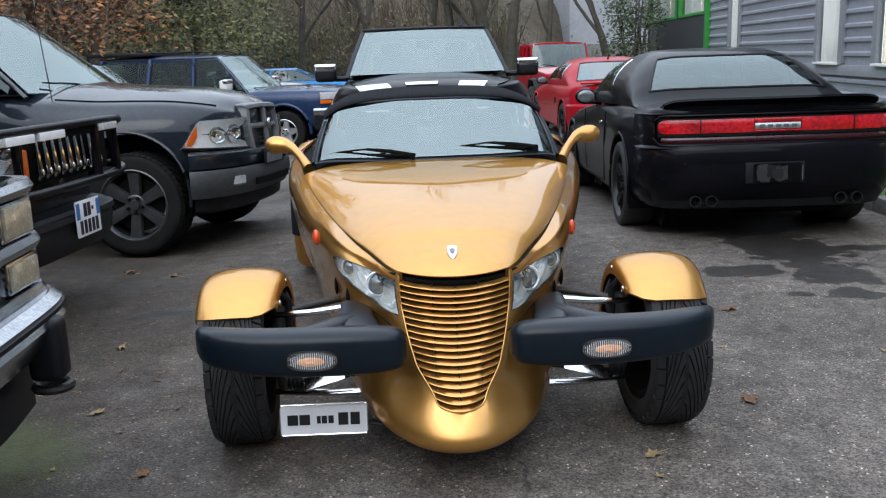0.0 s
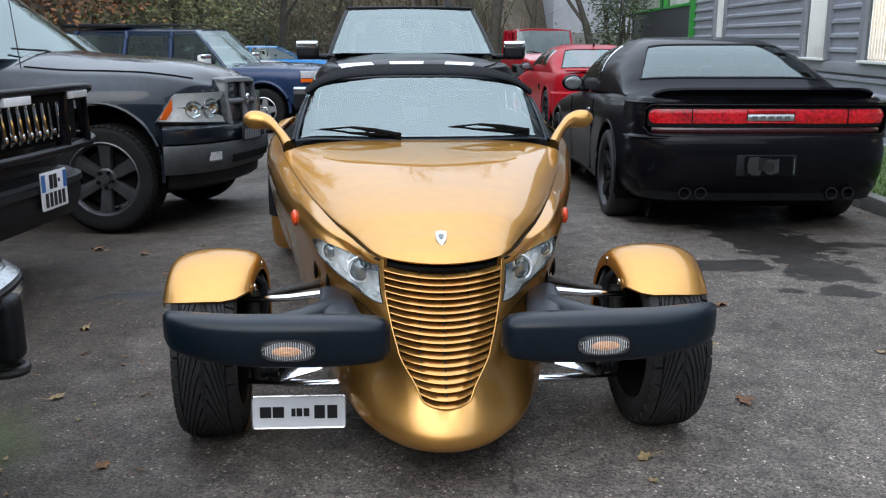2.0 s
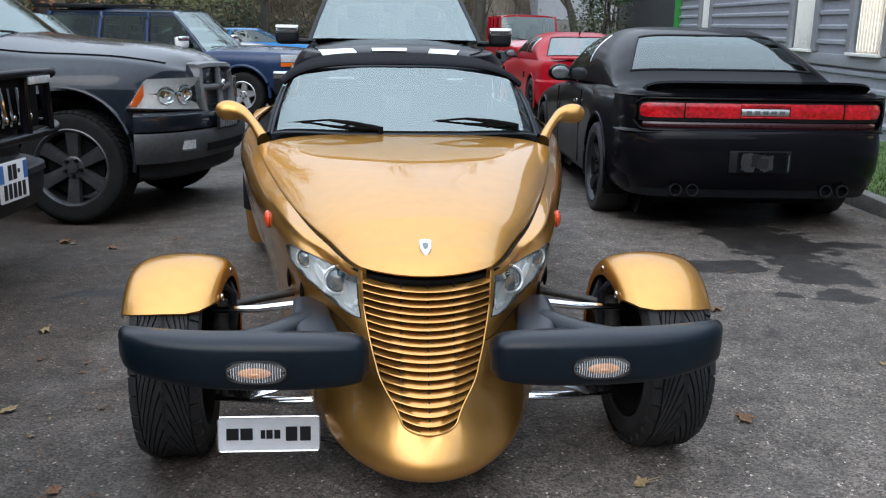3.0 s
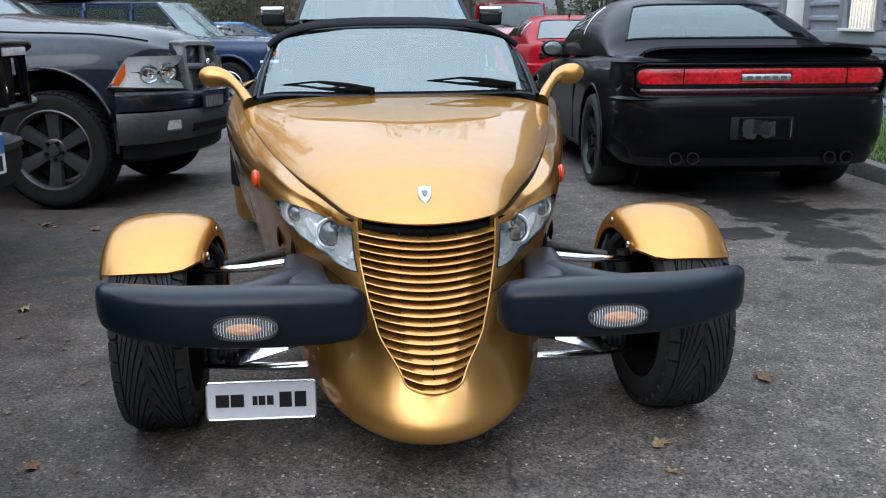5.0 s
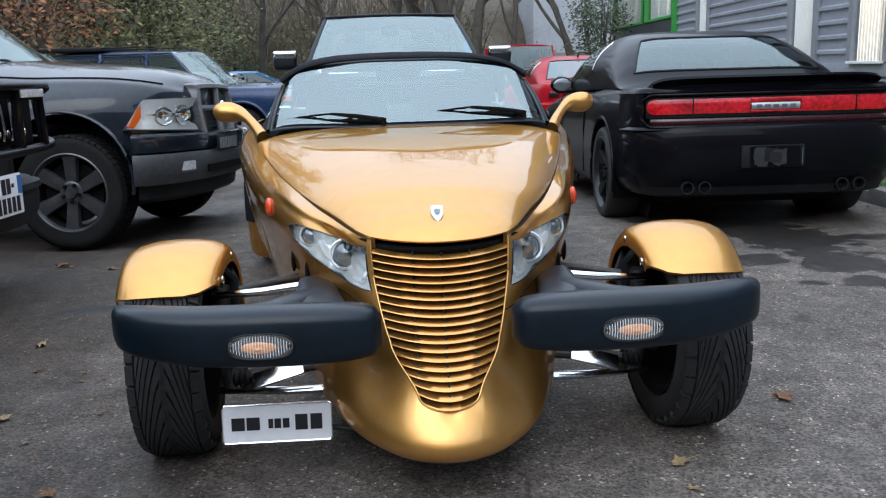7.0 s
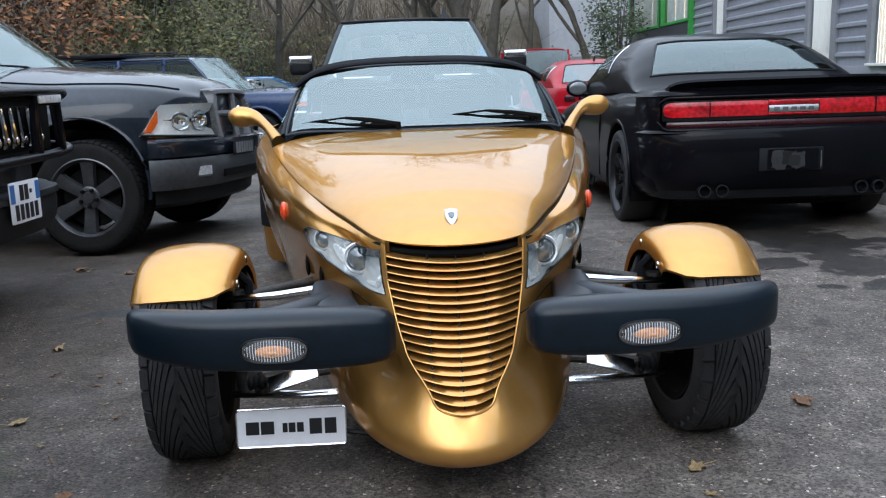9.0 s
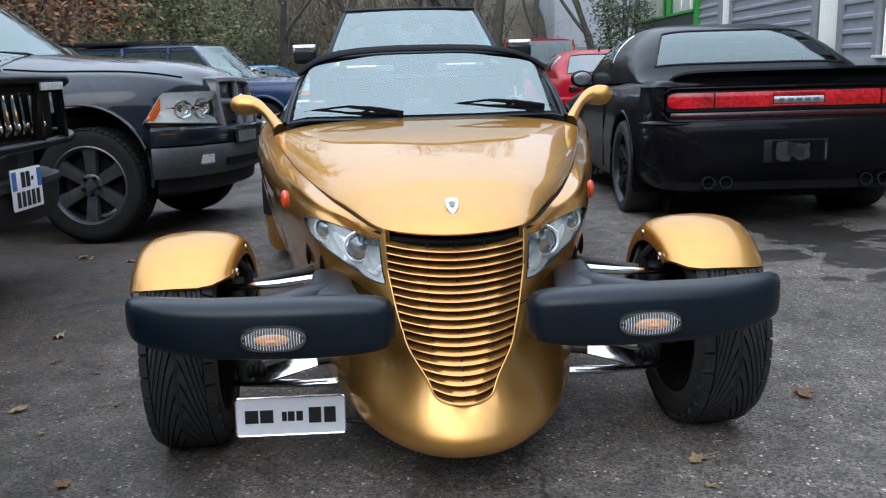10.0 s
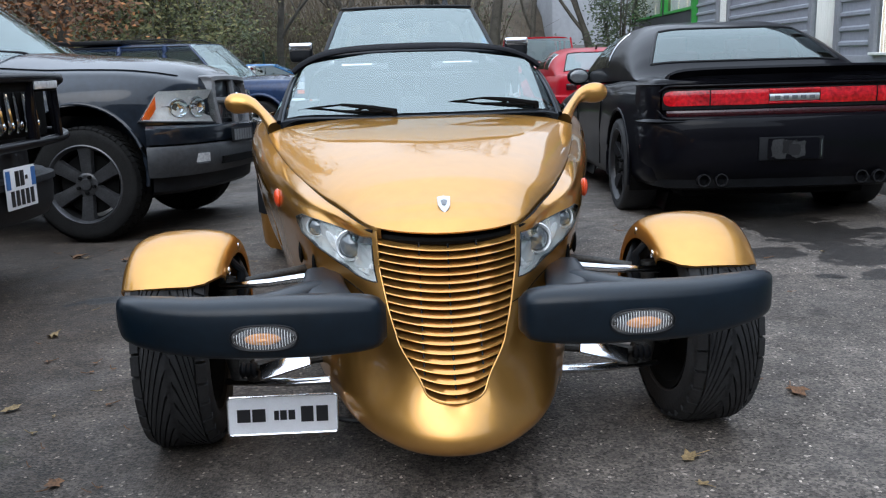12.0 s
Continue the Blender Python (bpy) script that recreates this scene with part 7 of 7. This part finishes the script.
def bank_z(x, y):
    f = min(1, max(0, (y - 27) / 45))
    side = min(1, max(0, (0.182 - x / (y + 3)) / 0.02))
    return -0.25 + 9.0 * f * f * (3 - 2 * f) * side * side * (3 - 2 * side) + 0.5 * noise.noise(Vector((x * 0.12, y * 0.12, 0))) * min(1, max(0, (y - 26) / 6))


sheet(bm, [[(x, y, bank_z(x, y)) for x in np.linspace(-70, 70, 60)] for y in np.linspace(26, 80, 34)])
tagged(part("bank_ground", bm, SOIL, sharp=0), "wooded bank covered with brown leaf litter and scrub", "bank", kind="structure")
bm = bmesh.new()
sheet(bm, [[(x, y, ground_z(x, y) + 0.03 + 0.02 * math.sin(x * 2 + y)) for x in np.linspace(-30, 5.5, 40)] for y in np.linspace(24.8, 28, 6)])
tagged(part("verge_ground", bm, GRASS, sharp=0), "rough green verge at the foot of the bank", "grass", kind="structure")

BARK = mat("grey_bark", (0.085, 0.075, 0.06), 0.9, vary=0.45, scale=5, bump=0.6, bump_scale=25)
TWIG = mat("brown_twigs", (0.135, 0.105, 0.070), 0.9, vary=0.4, scale=3)


def leafage(name, tones, rough=0.75):
    """Leaves whose colour differs from leaf to leaf between the tones, darkest first."""
    m = mat(name, tones[1], rough)
    nt = m.node_tree
    geo, noi, tc = (nt.nodes.new("ShaderNode" + k) for k in ("NewGeometry", "TexNoise", "TexCoord"))
    noi.inputs["Scale"].default_value = 1.6
    nt.links.new(tc.outputs["Object"], noi.inputs["Vector"])
    add = nt.nodes.new("ShaderNodeMath")
    add.operation = "MULTIPLY_ADD"
    nt.links.new(noi.outputs["Fac"], add.inputs[0])
    add.inputs[1].default_value = 1.3
    nt.links.new(geo.outputs["Random Per Island"], add.inputs[2])
    fit = nt.nodes.new("ShaderNodeMapRange")
    fit.inputs["From Min"].default_value, fit.inputs["From Max"].default_value = 0.45, 1.75
    nt.links.new(add.outputs[0], fit.inputs["Value"])
    ramp = nt.nodes.new("ShaderNodeValToRGB")
    while len(ramp.color_ramp.elements) < len(tones):
        ramp.color_ramp.elements.new(0.5)
    for e, (k, c) in zip(ramp.color_ramp.elements, enumerate(tones)):
        e.position, e.color = (k / (len(tones) - 1)) ** 0.8, (*c, 1)
    nt.links.new(fit.outputs[0], ramp.inputs["Fac"])
    nt.links.new(ramp.outputs["Color"], nt.nodes["Principled BSDF"].inputs["Base Color"])
    return m


LEAFBROWN = leafage("brown_leaves", ((0.040, 0.022, 0.012), (0.11, 0.052, 0.024), (0.21, 0.092, 0.034), (0.42, 0.17, 0.055)))
LEAFOLIVE = leafage("olive_leaves", ((0.026, 0.034, 0.014), (0.070, 0.080, 0.028), (0.13, 0.135, 0.046), (0.25, 0.20, 0.075)))
LEAFGREEN = leafage("dark_green_leaves", ((0.012, 0.022, 0.008), (0.03, 0.05, 0.016), (0.06, 0.09, 0.03), (0.10, 0.12, 0.05)), 0.6)


def limb(bm, p, d, length, r, depth, rnd, seg, tips):
    """A tapered limb that bends, forks and ends in tips."""
    pts = [p]
    rs = [r]
    n = 5
    for i in range(n):
        d = (d + Vector((rnd.uniform(-0.16, 0.16), rnd.uniform(-0.16, 0.16), rnd.uniform(-0.05, 0.12)))).normalized()
        p = p + d * length / n
        pts.append(p)
        rs.append(r * (1 - 0.5 * (i + 1) / n))
        if depth > 0 and i >= 1:
            for _ in range(1 if depth > 1 else 2):
                a = rnd.uniform(0, math.tau)
                side = Vector((math.cos(a), math.sin(a), rnd.uniform(0.1, 0.9))).normalized()
                limb(bm, p, (d * 0.5 + side * 0.8).normalized(), length * rnd.uniform(0.45, 0.65), rs[-1] * 0.55, depth - 1, rnd, max(3, seg - 2), tips)
    tube(bm, pts, rs, seg, cap=False)
    tips.append((p, d))


def leaf_quads(bm, centre, spread, count, size, rnd):
    for _ in range(count):
        p = centre + Vector((rnd.gauss(0, spread), rnd.gauss(0, spread), rnd.gauss(0, spread * 0.8)))
        u = Vector((rnd.uniform(-1, 1), rnd.uniform(-1, 1), rnd.uniform(-0.6, 0.6))).normalized()
        v = u.orthogonal().normalized()
        s = size * rnd.uniform(0.6, 1.4)
        bm.faces.new([bm.verts.new(q) for q in (p - u * s, p + v * s * 0.5, p + u * s, p - v * s * 0.5)])


def tree(x, y, z, h, r, seed, leaves=None, leaf_n=0, leaf_size=0.06, label="bare autumn tree with a grey trunk", group="trees on the bank", depth=3, lean=0.05):
    rnd = random.Random(seed)
    t = thing("tree", label, "tree", Matrix.Translation((x, y, z)), group)
    bm, tips = bmesh.new(), []
    limb(bm, Vector((0, 0, -0.3)), Vector((rnd.uniform(-lean, lean), rnd.uniform(-lean, lean), 1)).normalized(), h, r, depth, rnd, 9, tips)
    part("trunk", bm, BARK, t, sharp=0)
    bm = bmesh.new()
    for p, d in tips:
        for _ in range(3):
            e = p + (d + Vector((rnd.uniform(-0.8, 0.8), rnd.uniform(-0.8, 0.8), rnd.uniform(-0.5, 0.6)))) * rnd.uniform(0.3, 0.8) * h / 8
            m_ = (p + e) / 2 + Vector((rnd.uniform(-0.05, 0.05), rnd.uniform(-0.05, 0.05), 0.05))
            tube(bm, [p, m_, e], [0.012, 0.008, 0.004], 3, cap=False)
        if leaves:
            leaf_quads(bm, p, h * 0.06, leaf_n, leaf_size, rnd)
    part("crown", bm, leaves or TWIG, t, sharp=0)
    return t


rnd = random.Random(11)
for i in range(46):
    x, y = rnd.uniform(-26, 5), rnd.uniform(29, 52)
    tree(x, y, bank_z(x, y), rnd.uniform(4.5, 6.5), rnd.uniform(0.10, 0.24), 100 + i, depth=2)
# stouter trunks beside the pale building
for i, (x, y, r) in enumerate(((2.95, 27.8, 0.30), (3.55, 28.6, 0.24), (1.55, 28.3, 0.15), (7.1, 28.0, 0.16), (0.55, 29, 0.16), (4.7, 28.3, 0.12))):
    tree(x, y, -0.25 if y < 27 else bank_z(x, y), 6, r, 300 + i, label="stout bare tree beside the yard", depth=3)
# copper-leaved trees over the parked pickups
for i, (x, y, h) in enumerate(((-6.9, 16.6, 5.0), (-9.6, 17.5, 5.5))):
    tree(x, y, -0.2, h, 0.16, 500 + i, LEAFBROWN, 60, 0.09, "autumn tree with hanging copper-brown leaves", "copper-leaved trees", depth=2)
for i, (x, y, h) in enumerate(((-5.5, 26, 6), (-7.8, 28, 7), (-3.6, 28.5, 6), (-10, 27, 7), (-13, 27, 7))):
    tree(x, y, bank_z(x, max(y, 26)), h, 0.14, 540 + i, LEAFOLIVE, 45, 0.08, "tree with thin olive-green foliage", "olive trees", depth=2)


def shrub(x, y, z, w, h, seed, leaves, n=900, size=0.05, label="dense dark green shrub", group="shrubs"):
    rnd = random.Random(seed)
    t = thing("shrub", label, "shrub", Matrix.Translation((x, y, z)), group)
    bm = bmesh.new()
    for k in range(9):
        a = rnd.uniform(0, math.tau)
        tube(bm, [(0, 0, -0.1), (math.cos(a) * w * 0.2, math.sin(a) * w * 0.2, h * 0.4), (math.cos(a) * w * 0.4, math.sin(a) * w * 0.4, h * rnd.uniform(0.7, 1.0))], [0.03, 0.02, 0.008], 4, cap=False)
    part("stem", bm, BARK, t, sharp=0)
    bm = bmesh.new()
    for k in range(22):
        a, q = rnd.uniform(0, math.tau), rnd.uniform(0.1, 0.5)
        leaf_quads(bm, Vector((math.cos(a) * w * q, math.sin(a) * w * q, h * rnd.uniform(0.15, 0.95))), w * 0.13, n // 22, size, rnd)
    part("foliage", bm, leaves, t, sharp=0)
    return t


shrub(7.35, 26.5, -0.2, 1.9, 4.2, 41, LEAFGREEN, 2600, 0.06)
shrub(8.3, 28.5, -0.2, 2.0, 3.6, 42, LEAFGREEN, 1600, 0.06)
shrub(6.2, 30.5, -0.2, 2.5, 1.5, 43, LEAFGREEN, 1200, 0.06)
for i in range(46):
    x, y = rnd.uniform(-16, 4), rnd.uniform(27.5, 38)
    shrub(x, y, bank_z(x, y), rnd.uniform(1.5, 3.5), rnd.uniform(1.2, 3.0), 700 + i, rnd.choice((LEAFOLIVE, LEAFOLIVE, LEAFGREEN, LEAFGREEN, TWIG)), 700, 0.07, "scrubby autumn bush on the bank", "bushes on the bank")

# thicket of bare twigs over the bank
bm = bmesh.new()
rnd = random.Random(77)
for i in range(5200):
    x, y = rnd.uniform(-26, 9), rnd.uniform(28.5, 46)
    if x > 4.5:
        continue
    p = Vector((x, y, bank_z(x, y) - 0.1))
    h, r = rnd.uniform(1.2, 4.2), rnd.uniform(0.008, 0.03)
    d_ = Vector((rnd.gauss(0, 0.22), rnd.gauss(0, 0.22), 1))
    q = p + d_ * h * 0.5
    e = q + (d_ + Vector((rnd.gauss(0, 0.3), rnd.gauss(0, 0.3), 0))) * h * 0.5
    tube(bm, [p, q, e], [r, r * 0.7, r * 0.3], 3, cap=False)
    for _ in range(2):
        f = q + Vector((rnd.gauss(0, 0.5), rnd.gauss(0, 0.4), rnd.uniform(0.1, 0.8)))
        tube(bm, [q, f], [r * 0.5, r * 0.2], 3, cap=False)
tagged(part("thicket", bm, TWIG, sharp=0), "tangled bare brown thicket on the bank", "thicket", kind="stuff")
# hanging copper foliage and olive foliage
for nm, lab, x0, x1, y0, y1, z0, z1, n, size, lm in (("leafy_branch", "low branch hung with copper-brown autumn leaves", -9.9, -5.2, 13.8, 16.0, 1.75, 4.2, 60, 0.055, LEAFBROWN),
                                                     ("leafy_branch", "branch full of dark green leaves turning yellow", -6.5, -3.7, 17.3, 20.0, 1.6, 4.8, 64, 0.055, LEAFOLIVE),
                                                     ("leafy_branch", "branch with dull olive-green leaves", -9.5, -4.0, 22.5, 25.5, 1.3, 5.0, 60, 0.055, LEAFOLIVE)):
    br = thing(nm, lab, "branch")
    bm, bl = bmesh.new(), bmesh.new()
    trunk_top = Vector(((x0 + x1) / 2 - 0.4, y1 + 0.3, 3.2))
    tube(bm, [Vector((trunk_top.x, trunk_top.y, -0.3)), Vector((trunk_top.x + 0.1, trunk_top.y, 1.5)), trunk_top], [0.13, 0.11, 0.09], 8)
    for k in range(n):
        e = Vector((rnd.uniform(x0, x1), rnd.uniform(y0, y1), rnd.uniform(z0 + 0.2, z1)))
        mid = (trunk_top + e) / 2 + Vector((0, 0, 0.5))
        tube(bm, [trunk_top, mid, e], [0.035, 0.02, 0.006], 4, cap=False)
        leaf_quads(bl, e, 0.36, 120, size, rnd)
    part("limb", bm, BARK, br, sharp=0)
    part("foliage", bl, lm, br, sharp=0)

# lamp post and fence posts
post = thing("lamp_post", "dark lamp post with a pale lantern on the verge", "lamp post", Matrix.Translation((-5.3, 25.5, -0.2)))
part("pole", one(tube, [(0, 0, 0), (0, 0, 2.6)], [0.05, 0.035], 8), BLACKPLASTIC, post)
part("lantern", one(lathe, [(0, 0.05), (0.05, 0.09), (0.20, 0.11), (0.24, 0.12), (0.28, 0.03)], 12, m=Matrix.Translation((0, 0, 2.6)) @ pose(0, 0, 0, 0, -90, 0)), LAMPGREY, post)
fence = thing("fence", "dark green wire fence on the verge", "fence")
FENCEGREEN = mat("fence_green", (0.012, 0.035, 0.02), 0.5, vary=0.2)
for k in range(14):
    part("fence_post", one(box, (0.06, 0.06, 1.8), Matrix.Translation((-16 + 1.5 * k, 26.3, 0.6)), 0.01), FENCEGREEN, fence)
for k in range(8):
    part("fence_wire", one(tube, [(-16, 26.3, -0.1 + 0.2 * k), (3.5, 26.3, -0.1 + 0.2 * k)], 0.006, 4), FENCEGREEN, fence)

# ---- fallen leaves ----
LEAFDRY = mat("dry_leaf", (0.17, 0.085, 0.04), 0.8, vary=0.5, scale=12)
LEAFPALE = mat("pale_dry_leaf", (0.30, 0.21, 0.10), 0.8, vary=0.4, scale=14)


def fallen_leaf(x, y, size, turn, seed, material):
    r_ = random.Random(seed)
    size *= 0.75
    bm = bmesh.new()
    rim = []
    for k in range(12):
        a = math.tau * k / 12
        rr = size * (1.0 if k % 2 == 0 else 0.62) * r_.uniform(0.75, 1.15)
        rim.append((rr * math.cos(a), rr * math.sin(a) * 0.7, 0.004 + size * r_.uniform(0.02, 0.35)))
    c = bm.verts.new((0, 0, 0.006))
    vs = [bm.verts.new(p) for p in rim]
    for k in range(12):
        bm.faces.new((c, vs[k], vs[(k + 1) % 12]))
    tube(bm, [(0, 0, 0.006), (-size * 0.9, 0.01, 0.006), (-size * 1.5, 0.03, 0.012)], 0.0015, 4)
    ob = part("fallen_leaf", bm, material, sharp=0)
    ob.matrix_basis = Matrix.Translation((x, y, ground_z(x, y))) @ pose(0, 0, 0, 0, 0, turn)
    return tagged(ob, "curled dry brown leaf lying on the asphalt", "leaf", "fallen leaves")


rnd = random.Random(5)
for x, y, s, pale_ in ((0.67, -0.34, 0.055, 1), (-1.62, 1.13, 0.06, 1), (1.55, 1.35, 0.07, 0), (1.18, 0.1, 0.07, 0), (-0.1, -0.62, 0.04, 0), (-1.45, 0.28, 0.05, 1), (-1.75, 2.7, 0.07, 0), (-2.1, 2.9, 0.08, 0), (-1.1, -0.3, 0.05, 0), (2.0, 0.6, 0.04, 1), (1.3, 0.75, 0.03, 1)):
    fallen_leaf(x, y, s, rnd.uniform(0, 360), rnd.randint(0, 9999), LEAFPALE if pale_ else LEAFDRY)
for k in range(70):
    x, y = rnd.uniform(-2.4, 4.0), rnd.uniform(-1.4, 6)
    fallen_leaf(x, y, rnd.uniform(0.012, 0.04), rnd.uniform(0, 360), rnd.randint(0, 9999), rnd.choice((LEAFPALE, LEAFDRY, LEAFDRY)))
for k in range(90):
    x, y = rnd.uniform(-2.3, -0.9), rnd.uniform(-0.9, 3.2)
    fallen_leaf(x, y, rnd.uniform(0.006, 0.022), rnd.uniform(0, 360), rnd.randint(0, 9999), rnd.choice((LEAFPALE, LEAFDRY, LEAFDRY)))
for k in range(40):
    p = along(rnd.uniform(0.5, 9), -2.52 - abs(rnd.gauss(0, 0.15)))
    fallen_leaf(p.x, p.y, rnd.uniform(0.02, 0.05), rnd.uniform(0, 360), rnd.randint(0, 9999), rnd.choice((LEAFPALE, LEAFDRY)))

# ---- unseen plain walls added behind and left: darker reflections, less low sky ----
UNSEENWALL = mat("unseen_dark_wall", (0.07, 0.065, 0.055), 0.85, vary=0.35, scale=0.6, bump=0.3, bump_scale=6)
tagged(part("unseen_wall_south", one(box, (60, 0.4, 6.5), Matrix.Translation((0, -15, 3.0)), 0.02), UNSEENWALL), "unseen plain dark wall added to darken reflections in the yard", "wall", kind="structure")
tagged(part("unseen_wall_west", one(box, (0.4, 60, 11), Matrix.Translation((-22, 8, 5.2)), 0.02), UNSEENWALL), "unseen plain dark wall added to darken reflections in the yard", "wall", kind="structure")
